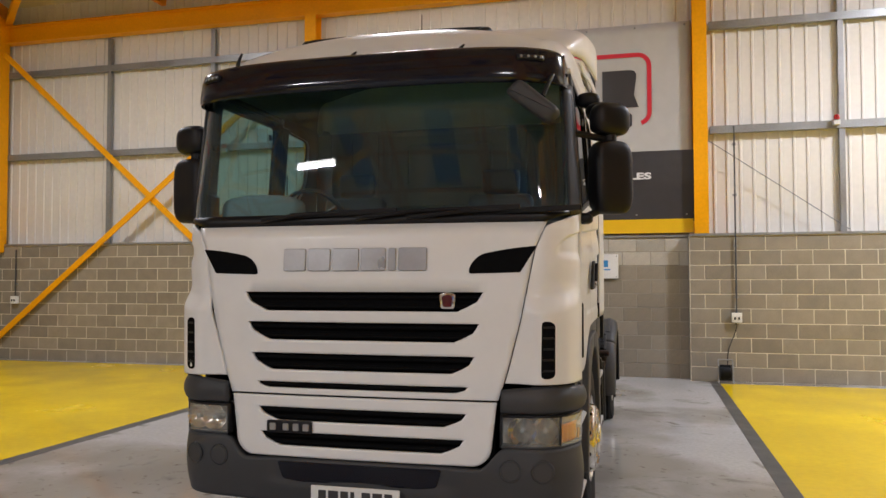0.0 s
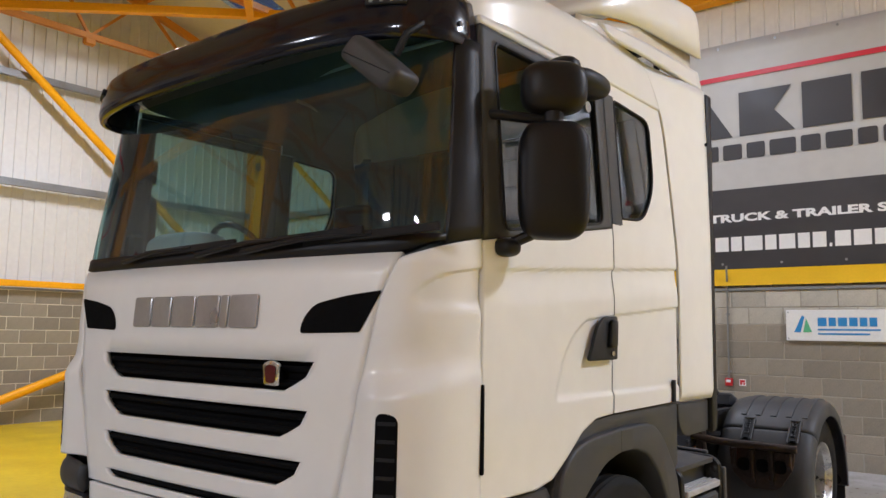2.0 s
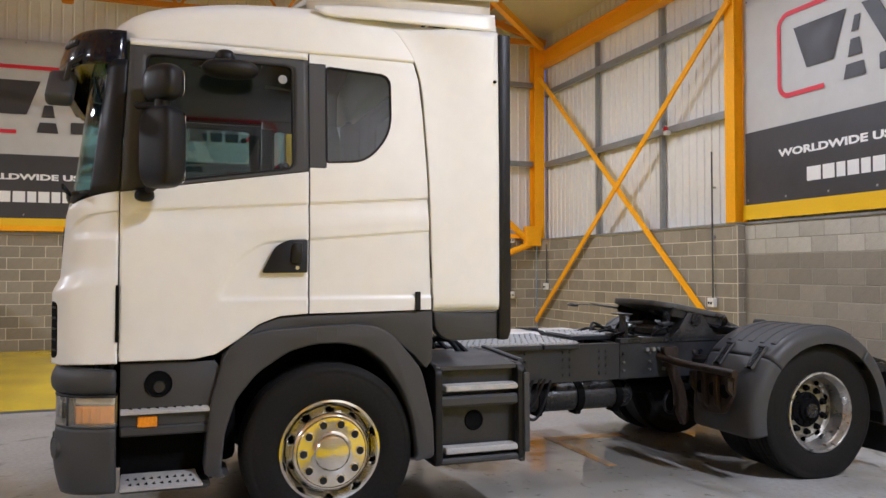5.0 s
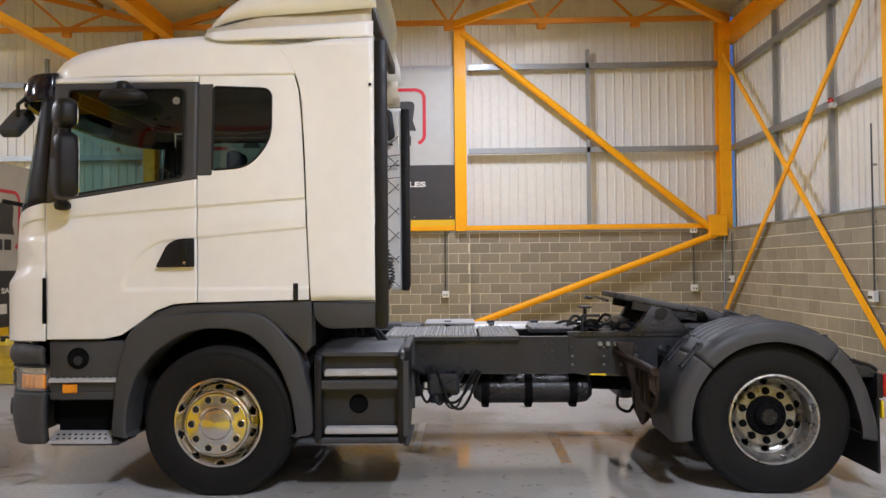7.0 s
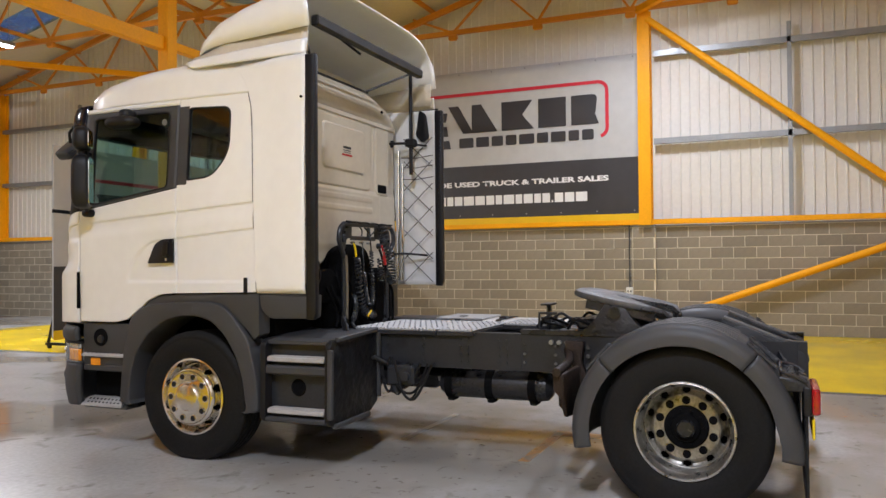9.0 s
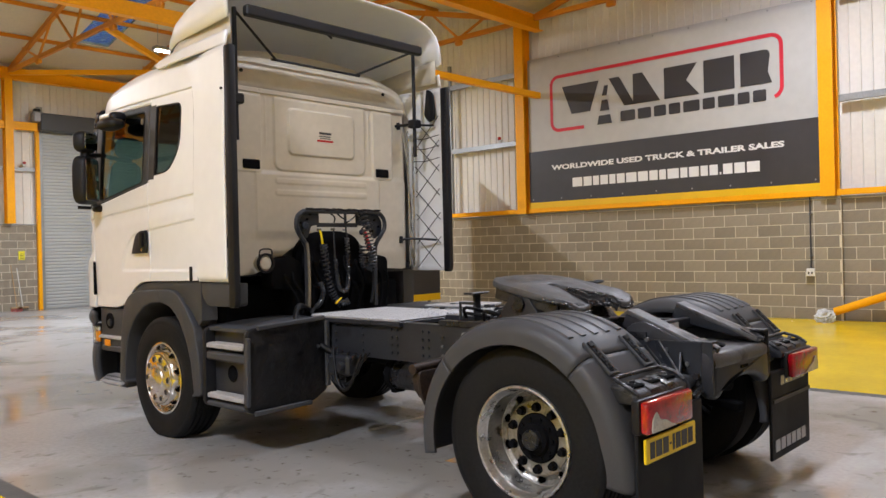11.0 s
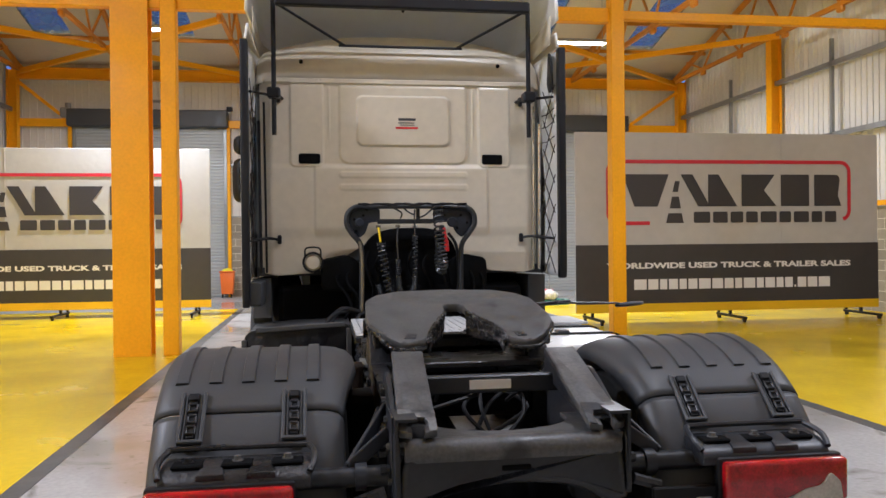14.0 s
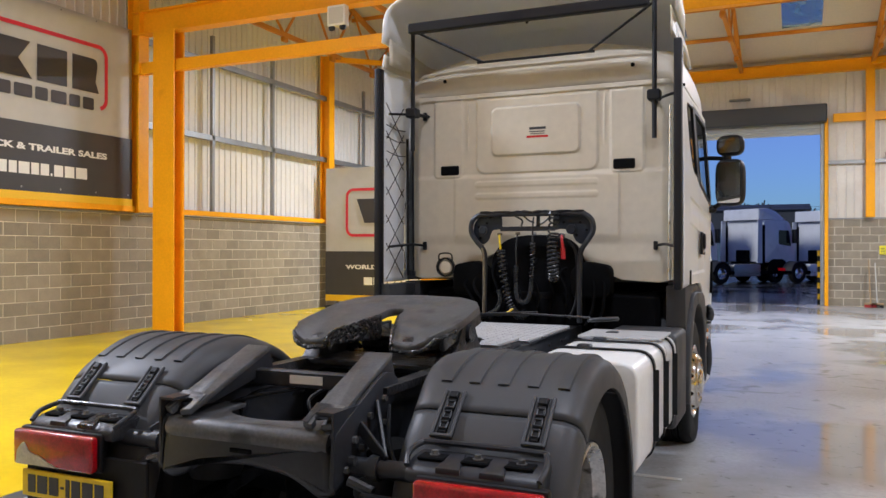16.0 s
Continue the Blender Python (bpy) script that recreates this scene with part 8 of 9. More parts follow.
tube(bm, curve_pts([(0.42, 4.36, 0.875), (0.60, 4.42, 0.835), (0.90, 4.46, 0.822), (1.185, 4.475, 0.812)], 5), 0.03, 12)
rb = part("rusty_bracket", bm, RUST, truck, "rusty steel bracket before the rear wheel")
bm = B()
prism(bm, rounded([(0.67, 0.80), (1.17, 0.80), (1.15, 0.66), (1.05, 0.50), (0.83, 0.485), (0.70, 0.60)], 0.04, 3), xz, 4.485, 4.515, 0.01)
part("bracket_plate", bm, RUST, rb)
for x, z0 in ((0.72, 0.62), (0.86, 0.52), (1.00, 0.52), (1.13, 0.64)):
    bm = B()
    prism(bm, [(4.49, z0), (4.445, z0 + 0.05), (4.44, 0.78), (4.49, 0.80)], yz, x - 0.018, x + 0.018, 0.006)
    part("bracket_fin", bm, RUST, rb)
for x in (0.79, 0.93, 1.06):
    bm = B()
    prism(bm, rounded([(x - 0.045, 0.62), (x + 0.045, 0.62), (x + 0.045, 0.72), (x - 0.045, 0.72)], 0.04, 4), xz, 4.480, 4.487, 0.002, 1)
    part("bracket_hole", bm, DARK, rb, "dark opening in the bracket")
bm = B()
prism(bm, rounded([(4.35, 0.95), (4.50, 0.95), (4.48, 0.80), (4.56, 0.60), (4.60, 0.36), (4.54, 0.31), (4.48, 0.45), (4.47, 0.62), (4.39, 0.82)], 0.025, 3), yz, 0.44, 0.50, 0.01)
part("hanger_plate", bm, RUST, rb, "dark worn hanger plate")
bm = B()
tube(bm, curve_pts([(0.47, 4.42, 0.60), (0.50, 4.36, 0.54), (0.50, 4.36, 0.46), (0.48, 4.44, 0.42), (0.46, 4.49, 0.48)], 5), 0.012, 8)
part("hanger_hose", bm, CABLE, rb, "short looped black hose")
bm = B()
box(bm, 0.4105, 0.4175, 4.0, 5.92, 0.704, 0.982, 0.002)
pt_ = part("rail_plate", bm, CHASSIS, truck, "dark grey plate bolted to the rail")
for y in (4.03, 4.27, 4.40, 4.455, 4.515, 4.70, 4.76, 5.6, 5.7):
    for z in (0.77, 0.835, 0.90):
        bm = B()
        cyl(bm, (0.417, y, z), (0.436, y, z), 0.017 if y > 4.3 else 0.011, 6)
        part("bolt", bm, WORN_STEEL, pt_)
bm = B()
box(bm, 0.17, 0.23, 4.15, 4.175, 1.0, 1.20, 0.004)
box(bm, 0.10, 0.30, 4.12, 4.20, 1.195, 1.21, 0.004)
part("hose_post", bm, CHASSIS, truck, "small dark bracket post on the deck")
for k in range(4):
    bm = B()
    cyl(bm, (0.41, 4.24 + 0.06 * k, 0.93), (0.45, 4.24 + 0.06 * k, 0.93), 0.018, 6)
    part("bracket_bolt", bm, GALV, rb)

# coupling lines on their hoop behind the cab
hp = thing("hose_hoop", (-0.04, 2.42, 1.0), "black tube hoop carrying coiled air lines", "")
hp.parent = truck
bm = B()
tube(bm, curve_pts([(0.350, 2.42, 1.02), (0.347, 2.42, 1.30), (0.346, 2.42, 1.50), (0.358, 2.425, 1.585), (0.415, 2.435, 1.655), (0.458, 2.44, 1.73), (0.450, 2.44, 1.815), (0.395, 2.44, 1.862), (0.33, 2.44, 1.868),
                    (-0.04, 2.44, 1.870), (-0.42, 2.44, 1.867), (-0.485, 2.44, 1.860), (-0.538, 2.44, 1.81), (-0.545, 2.44, 1.73), (-0.50, 2.435, 1.655), (-0.452, 2.425, 1.585), (-0.438, 2.42, 1.50), (-0.436, 2.42, 1.30), (-0.435, 2.42, 1.02)], 6), 0.0205, 10)
part("hoop_tube", bm, CHASSIS, hp, "dark grey bent tube")
# thin lines taped along the top bar and a pale conduit down one leg
for k in range(2):
    bm = B()
    tube(bm, curve_pts([(0.37 - 0.85 * q / 14, 2.455 + 0.006 * math.sin(q * 1.9 + k), 1.886 + 0.007 * math.sin(q * 2.3 + 2 * k)) for q in range(15)], 3), 0.007, 6)
    part("taped_line", bm, CABLE, hp, "thin black line taped to the hoop")
bm = B()
tube(bm, curve_pts([(0.36, 2.446, 1.60), (0.345, 2.446, 1.48), (0.343, 2.446, 1.25), (0.35, 2.446, 1.04)], 5), 0.012, 8)
part("pale_conduit", bm, DUSTY_CONDUIT, hp, "dusty pale conduit strapped to a leg")
# socket plate with open slots behind the hoop's top
bm = B()
prism(bm, rounded([(0.44, 1.80), (0.40, 1.853), (0.20, 1.853), (0.20, 1.752), (0.285, 1.745), (0.315, 1.66), (0.36, 1.625), (0.42, 1.67), (0.45, 1.73)], 0.018, 3), xz, 2.405, 2.415, 0.003)
cp_ = part("socket_plate", bm, BLUE_BLACK, hp, "blue-black plate with sockets behind the hoop")
bm = B()
prism(bm, rounded([(-0.53, 1.80), (-0.49, 1.853), (-0.22, 1.853), (-0.22, 1.752), (-0.36, 1.745), (-0.40, 1.66), (-0.445, 1.625), (-0.51, 1.67), (-0.54, 1.73)], 0.018, 3), xz, 2.405, 2.415, 0.003)
part("plate_side", bm, BLUE_BLACK, cp_)
bm = B()
box(bm, -0.24, 0.22, 2.404, 2.414, 1.735, 1.772, 0.004)
box(bm, -0.115, -0.085, 2.404, 2.413, 1.76, 1.855, 0.003)
part("plate_bar", bm, CHASSIS, cp_)
for x, z in ((0.33, 1.80), (0.30, 1.845), (0.40, 1.77), (0.385, 1.68), (-0.31, 1.80), (-0.44, 1.80), (-0.41, 1.70), (-0.49, 1.74)):
    bm = B()
    cyl(bm, (x, 2.413, z), (x, 2.424, z), 0.010, 8)
    part("plate_bolt", bm, DARK, cp_)
for x, r in ((0.36, 0.034), (-0.37, 0.040), (-0.29, 0.026)):
    bm = B()
    lathe(bm, [(0.0, 0.026), (r - 0.008, 0.026), (r, 0.018), (r, -0.01)], (x, 2.415, 1.745 if r > 0.03 else 1.69), "Y", 18)
    part("socket_cap", bm, BLUE_BLACK, cp_, "round socket cap")
for x, z in ((0.215, 1.712), (0.062, 1.716), (-0.072, 1.712), (-0.30, 1.70)):
    bm = B()
    cyl(bm, (x - 0.018, 2.43, z), (x + 0.018, 2.43, z), 0.011, 8)
    cyl(bm, (x, 2.41, z), (x, 2.45, z), 0.009, 8)
    part("coupling", bm, GALV if x < 0 else DUSTY_CONDUIT, cp_, "small metal coupling")
for pts, turns, rad, r, lab in (
    ([(0.195, 2.455, 1.585), (0.178, 2.46, 1.45), (0.145, 2.46, 1.25), (0.09, 2.47, 1.12), (0.03, 2.49, 1.065), (-0.03, 2.50, 1.085)], 25, 0.031, 0.0075, "black coiled air line"),
    ([(0.22, 2.44, 1.26), (0.20, 2.45, 1.18), (0.235, 2.46, 1.10), (0.30, 2.48, 1.06)], 20, 0.018, 0.006, "thin black coiled cable"),
    ([(0.064, 2.455, 1.455), (0.062, 2.47, 1.30), (0.045, 2.48, 1.20), (-0.003, 2.485, 1.17), (-0.048, 2.48, 1.21), (-0.066, 2.47, 1.34), (-0.070, 2.46, 1.64)], 62, 0.0165, 0.0065, "thin black coiled cable in a U"),
    ([(-0.248, 2.465, 1.875), (-0.252, 2.52, 1.70), (-0.256, 2.56, 1.55), (-0.268, 2.57, 1.42), (-0.262, 2.53, 1.365)], 19, 0.037, 0.0075, "black coiled air line"),
    ([(-0.262, 2.47, 1.372), (-0.250, 2.46, 1.45), (-0.262, 2.45, 1.57)], 8, 0.027, 0.0065, "black coiled air line doubled back")):
    bm = B()
    coil(bm, pts, turns, rad, r)
    part("coiled_line", bm, COIL_BLACK, hp, lab)
for pts, r, m_, lab in (
    ([(0.215, 2.44, 1.71), (0.208, 2.452, 1.66), (0.200, 2.455, 1.59)], 0.009, PLATE_YELLOW, "yellow coupling lead"),
    ([(0.135, 2.53, 1.075), (0.10, 2.53, 1.10), (0.07, 2.53, 1.12)], 0.008, PLATE_YELLOW, "yellow tag on the line"),
    ([(0.062, 2.44, 1.71), (0.070, 2.452, 1.60), (0.064, 2.455, 1.46)], 0.007, COIL_BLACK, "black straight lead"),
    ([(-0.072, 2.44, 1.845), (-0.066, 2.45, 1.76), (-0.070, 2.46, 1.63)], 0.007, COIL_BLACK, "black straight lead"),
    ([(-0.30, 2.44, 1.70), (-0.308, 2.46, 1.64), (-0.315, 2.465, 1.60)], 0.012, RED_PAINT, "red coupling lead"),
    ([(-0.315, 2.465, 1.60), (-0.319, 2.465, 1.515)], 0.018, RED_PAINT, "red coupling head"),
    ([(0.10, 2.43, 1.86), (0.03, 2.42, 1.82), (0.04, 2.42, 1.775)], 0.007, COIL_BLACK, "short black lead"),
    ([(0.02, 2.43, 1.86), (-0.03, 2.44, 1.82), (-0.075, 2.44, 1.80)], 0.007, COIL_BLACK, "short black lead"),
    ([(-0.21, 2.44, 1.85), (-0.15, 2.43, 1.80), (-0.09, 2.43, 1.775)], 0.007, COIL_BLACK, "short black lead"),
    ([(-0.34, 2.40, 1.66), (-0.40, 2.40, 1.57), (-0.415, 2.41, 1.42), (-0.41, 2.42, 1.20), (-0.36, 2.44, 1.05)], 0.012, CABLE, "black hose down the leg"),
    ([(0.30, 2.48, 1.06), (0.34, 2.50, 1.045), (0.38, 2.52, 1.02), (0.40, 2.60, 0.94)], 0.016, CABLE, "black hose over the frame")):
    bm = B()
    tube(bm, curve_pts(pts, 6), r, 8)
    part("air_hose", bm, m_, hp, lab)
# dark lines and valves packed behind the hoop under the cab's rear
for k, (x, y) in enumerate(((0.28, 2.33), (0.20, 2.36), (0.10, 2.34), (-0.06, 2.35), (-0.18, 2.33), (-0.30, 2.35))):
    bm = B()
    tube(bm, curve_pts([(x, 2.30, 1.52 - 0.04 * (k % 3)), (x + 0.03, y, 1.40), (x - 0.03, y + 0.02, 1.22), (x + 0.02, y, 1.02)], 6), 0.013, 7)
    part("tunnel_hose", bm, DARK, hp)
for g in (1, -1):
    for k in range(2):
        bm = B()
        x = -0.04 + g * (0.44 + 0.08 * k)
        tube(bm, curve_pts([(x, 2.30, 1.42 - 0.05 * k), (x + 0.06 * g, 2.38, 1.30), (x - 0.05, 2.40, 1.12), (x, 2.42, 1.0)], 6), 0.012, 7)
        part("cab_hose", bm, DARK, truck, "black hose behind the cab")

truck.matrix_basis = pose(0.015, 0, 0, 0, 0, 0.4)

# ---- small things in the hall ----
SIGN_BLUE = mat("sign_blue", (0.03, 0.24, 0.55), 0.4, var=0.03, bump=0)
SIGN_GREEN = mat("sign_green", (0.10, 0.42, 0.22), 0.4, var=0.03, bump=0)
NOTICE = mat("yellow_notice", (0.80, 0.72, 0.03), 0.5, var=0.05, bump=0)
GREY_PVC = mat("pale_pvc", (0.55, 0.55, 0.53), 0.45, var=0.06)
BAG = mat("clear_plastic_bag", (0.62, 0.63, 0.62), 0.25, var=0.15, scale=14, fine=60, bump=0.6, dist=0.02)
GREEN_WOOD = mat("green_painted_wood", (0.03, 0.16, 0.12), 0.7, var=0.2, scale=8, fine=60, bump=0.2)
BROOM_WOOD = mat("broom_wood", (0.36, 0.24, 0.12), 0.6, var=0.15, scale=12, bump=0.1)


def wall_sign():
    t = thing("wall_sign", (0.47, YA - 0.03, 1.61), "small white wall sign with blue and green print", "sign")
    y = YA - 0.035
    bm = B()
    box(bm, -0.15, 1.09, y - 0.008, y + 0.012, 1.61, 2.01, 0.004)
    part("board", bm, WHITE_PAINT, t)
    bm = B()
    prism(bm, [(-0.05, 1.72), (0.03, 1.72), (0.08, 1.92), (0.05, 1.94)], xz, y - 0.011, y - 0.007)
    part("print_shape", bm, SIGN_BLUE, t)
    bm = B()
    prism(bm, [(0.06, 1.72), (0.17, 1.72), (0.10, 1.90)], xz, y - 0.0115, y - 0.0075)
    part("print_shape", bm, SIGN_GREEN, t)
    u = 0.24
    for wd in (0.13, 0.11, 0.13, 0.12, 0.11, 0.11):
        bm = B()
        box(bm, u, u + wd - 0.025, y - 0.011, y - 0.007, 1.80, 1.91)
        part("print_bar", bm, SIGN_BLUE, t)
        u += wd
    for z, x1 in ((1.745, 0.96), (1.69, 0.84)):
        bm = B()
        box(bm, 0.24, x1, y - 0.011, y - 0.007, z, z + 0.022)
        part("print_bar", bm, SIGN_BLUE, t)
    for x in (-0.12, 1.06):
        for z in (1.64, 1.98):
            bm = B()
            cyl(bm, (x, y - 0.006, z), (x, y - 0.013, z), 0.010, 8)
            part("screw", bm, GALV, t)


wall_sign()


def conduit(p0, p1, out, sockets, label):
    """An upright conduit on a wall from p0 to p1 (x, y, z), with boxes at given heights; out points into the hall."""
    t = thing("conduit", p0, label, "conduit", "wall conduits")
    ox, oy = out
    bm = B()
    tube(bm, [(p0[0] + ox * 0.03, p0[1] + oy * 0.03, p0[2]), (p1[0] + ox * 0.03, p1[1] + oy * 0.03, p1[2])], 0.013, 8)
    part("pipe", bm, SHUTTER_BOX, t)
    for z in np.arange(p0[2] + 0.3, p1[2], 0.8):
        bm = B()
        box(bm, p0[0] - 0.03, p0[0] + 0.03, p0[1] - 0.03, p0[1] + 0.03, z, z + 0.03, 0.004)
        part("saddle", bm, GALV, t)
    for z in sockets:
        bm = B()
        c = (p0[0] + ox * 0.045, p0[1] + oy * 0.045)
        hx, hy = (0.075, 0.04) if abs(oy) else (0.04, 0.075)
        box(bm, c[0] - hx, c[0] + hx, c[1] - hy, c[1] + hy, z - 0.075, z + 0.075, 0.008)
        sk = part("socket_box", bm, WHITE_PAINT, t, "white switched socket box")
        for s in (-0.03, 0.03):
            bm = B()
            q = (c[0] + (s if abs(oy) else ox * 0.041), c[1] + (oy * 0.041 if abs(oy) else s))
            box(bm, q[0] - 0.012, q[0] + 0.012, q[1] - 0.012, q[1] + 0.012, z - 0.03, z + 0.01, 0.003)
            part("socket_hole", bm, DARK, sk)


conduit((2.89, YA - 0.27, 1.0), (2.89, YA - 0.27, 4.0), (0, -1), (1.0,), "thin galvanised conduit with white socket on the wall")
conduit((-4.80, YA - 0.15, 1.0), (-4.80, YA - 0.15, 3.5), (0, -1), (1.05,), "thin conduit with small white box on the wall")
conduit((XB + 0.03, 8.3, 1.0), (XB + 0.03, 8.3, 2.4), (1, 0), (1.0, 2.3), "thin galvanised conduit with two white boxes on the wall")
conduit((-10.75, YA - 0.15, 1.2), (-10.75, YA - 0.15, 2.2), (0, -1), (1.2,), "short conduit with white socket box on the wall")
conduit((XB + 0.03, 2.75, 0.9), (XB + 0.03, 2.75, 4.0), (1, 0), (0.9,), "thin galvanised conduit with white socket on the wall")


def call_point(x, y, z):
    t = thing("fire_call_point", (x, y, z), "red fire call point below a galvanised conduit on the block wall", "fire call point")
    bm = B()
    box(bm, x - 0.048, x + 0.048, y - 0.055, y - 0.003, z - 0.055, z + 0.05, 0.008, 2)
    cb = part("call_box", bm, RED_PAINT, t, "red plastic box")
    bm = B()
    box(bm, x - 0.032, x + 0.030, y - 0.058, y - 0.052, z - 0.008, z + 0.028, 0.003)
    part("window", bm, WHITE_INK, cb, "white break window")
    bm = B()
    tube(bm, curve_pts([(x, y - 0.03, z + 0.05), (x, y - 0.03, 1.9), (x, y - 0.03, 2.36), (x + 0.01, y - 0.05, 2.42), (x + 0.03, y - 0.12, 2.52), (x + 0.035, y - 0.14, 2.62)], 4), 0.013, 8)
    pp = part("pipe", bm, GALV, t)
    for zz in (z + 0.13, 1.95):
        bm = B()
        box(bm, x - 0.03, x + 0.03, y - 0.034, y - 0.003, zz, zz + 0.018, 0.004)
        part("saddle", bm, GALV, pp)


def safety_sign(x, y, z, w, h, right):
    t = thing("safety_sign", (x, y, z), "small white wall sign with red pictogram", "sign", "fire safety signs")
    bm = B()
    box(bm, x - w / 2, x + w / 2, y - 0.008, y - 0.004, z - h / 2, z + h / 2, 0.001)
    bd = part("board", bm, WHITE_INK, t)
    bm = B()
    u0, u1 = (x - w / 2 + 0.010, x + (0.03 if not right else w / 2 - 0.012))
    for a, b, c, d in ((0.0, 0.40, 0.0, 1.0), (0.40, 1.0, 0.52, 1.0), (0.62, 1.0, 0.0, 0.40)):
        box(bm, u0 + a * (u1 - u0), u0 + b * (u1 - u0), y - 0.0095, y - 0.0075, z - h / 2 + 0.012 + c * (h - 0.024), z - h / 2 + 0.012 + d * (h - 0.024))
    part("pictogram", bm, RED_PAINT, bd, "plain red shapes")


call_point(-0.92, YA, 1.035)
safety_sign(-0.745, YA, 1.03, 0.09, 0.09, True)
safety_sign(-1.235, YA, 0.845, 0.15, 0.095, False)
safety_sign(-0.43, YA, 0.80, 0.15, 0.095, False)


def cable_reel(x, y):
    t = thing("cable_reel", (x, y, 0), "black cable drum on a silver tube stand by the block wall", "cable reel")
    bm = B()
    lathe(bm, [(0.0, -0.085), (0.125, -0.085), (0.125, -0.075), (0.085, -0.070), (0.085, 0.070), (0.125, 0.075), (0.125, 0.085), (0.0, 0.085)], (x, y, 0.165), "X", 28)
    part("drum", bm, BLACK_PLASTIC, t, "black plastic drum")
    bm = B()
    for k in range(5):
        for j in range(9):
            r = 0.09 + 0.007 * k
            u = -0.062 + 0.0155 * j
            pts = [(x + u, y + r * math.cos(2 * math.pi * q / 18), 0.165 + r * math.sin(2 * math.pi * q / 18)) for q in range(19)]
            if k == 4:
                tube(bm, pts, 0.0065, 5, False)
    part("wound_cable", bm, CABLE, t, "wound black cable")
    for g in (1, -1):
        bm = B()
        tube(bm, [(x + g * 0.105, y + 0.10, 0.012), (x + g * 0.105, y - 0.12, 0.012), (x + g * 0.105, y + 0.02, 0.36)], 0.010, 8)
        part("stand_leg", bm, GALV, t)
    bm = B()
    tube(bm, [(x - 0.105, y + 0.02, 0.36), (x + 0.105, y + 0.02, 0.36)], 0.012, 8)
    part("handle", bm, GALV, t)
    bm = B()
    tube(bm, curve_pts([(x + 0.04, y + 0.09, 0.26), (x + 0.06, y + 0.13, 0.50), (2.87, YA - 0.33, 0.80), (2.875, YA - 0.33, 0.93)], 6), 0.007, 6)
    part("lead", bm, CABLE, t, "cable up to the socket")


cable_reel(2.70, 8.68)

bm = B()
tube(bm, [(2.36, YA - 0.10, 3.93), (4.56, YA - 0.10, 2.36)], 0.008, 6)
tagged(part("brace_wire", bm, GALV), "thin steel tie wire across the sheeting", "tie wire", kind="structure")


def beacon(x, y, z, out):
    t = thing("alarm_beacon", (x, y, z), "small red alarm beacon on the wall rail", "beacon", "alarm beacons")
    bm = B()
    box(bm, x - 0.05, x + 0.05, y - 0.05, y + 0.05, z - 0.05, z + 0.03, 0.008)
    part("base", bm, GREY_PVC, t)
    bm = B()
    lathe(bm, [(0.045, 0.0), (0.045, 0.05), (0.03, 0.075), (0.0, 0.08)], (x + out[0] * 0.03, y + out[1] * 0.03, z + 0.03), "Z", 14)
    part("dome", bm, RED_LENS, t, "red dome")


for b in ((4.4, YA - 0.1, 4.02, (0, -1)), (XB + 0.02, -4.72, 4.21, (1, 0)), (2.35, YD + 0.1, 4.27, (0, 1)), (-4.3, YD + 0.1, 4.27, (0, 1)), (-6.12, YA - 0.1, 4.04, (0, -1))):
    beacon(*b)


def extinguisher(x, y):
    t = thing("fire_extinguisher", (x, y, 0), "red fire extinguisher with black hose standing by the pier", "fire extinguisher", "fire extinguishers")
    bm = B()
    lathe(bm, [(0.0, 0.03), (0.08, 0.03), (0.09, 0.05), (0.09, 0.50), (0.07, 0.57), (0.03, 0.60), (0.0, 0.60)], (x, y, 0), "Z", 20)
    part("cylinder", bm, RED_PAINT, t, "red cylinder")
    bm = B()
    box(bm, x - 0.025, x + 0.025, y - 0.09, y + 0.04, 0.60, 0.66, 0.008)
    part("valve", bm, BLACK_PLASTIC, t)
    bm = B()
    tube(bm, curve_pts([(x + 0.03, y, 0.63), (x + 0.12, y + 0.02, 0.55), (x + 0.11, y + 0.02, 0.3), (x + 0.10, y + 0.02, 0.15)], 5), 0.012, 6)
    part("hose", bm, CABLE, t)
    bm = B()
    lathe(bm, [(0.0905, 0.28), (0.0915, 0.29), (0.0915, 0.43), (0.0905, 0.44)], (x, y, 0), "Z", 20)
    part("paper_label", bm, PLATE_WHITE, t)


extinguisher(2.56, -16.72)
extinguisher(2.80, -16.70)
for x, z in ((2.58, 0.85), (2.80, 0.93)):
    bm = B()
    box(bm, x - 0.07, x + 0.07, YD + 0.015, YD + 0.03, z - 0.1, z + 0.1, 0.002)
    sg = tagged(part("notice", bm, RED_PAINT), "small red and white fire notice on the pier", "sign", "fire notices")
    bm = B()
    box(bm, x - 0.05, x + 0.05, YD + 0.029, YD + 0.033, z - 0.07, z - 0.01)
    part("print_bar", bm, WHITE_INK, sg)
for x, z0, z1 in ((2.06, 1.40, 1.62), (-4.20, 1.49, 1.74)):
    bm = B()
    box(bm, x - 0.085, x + 0.085, YD + 0.015, YD + 0.03, z0, z1, 0.002)
    sg = tagged(part("notice", bm, NOTICE), "yellow paper notice on the block pier", "sign", "yellow notices")
    for k in range(4):
        bm = B()
        box(bm, x - 0.06, x + 0.05, YD + 0.029, YD + 0.033, z0 + 0.03 + k * 0.045, z0 + 0.045 + k * 0.045)
        part("print_bar", bm, INK, sg)

t = thing("plastic_barrel", (2.10, -16.65, 0), "blue plastic barrel standing by the pier", "barrel")
bm = B()
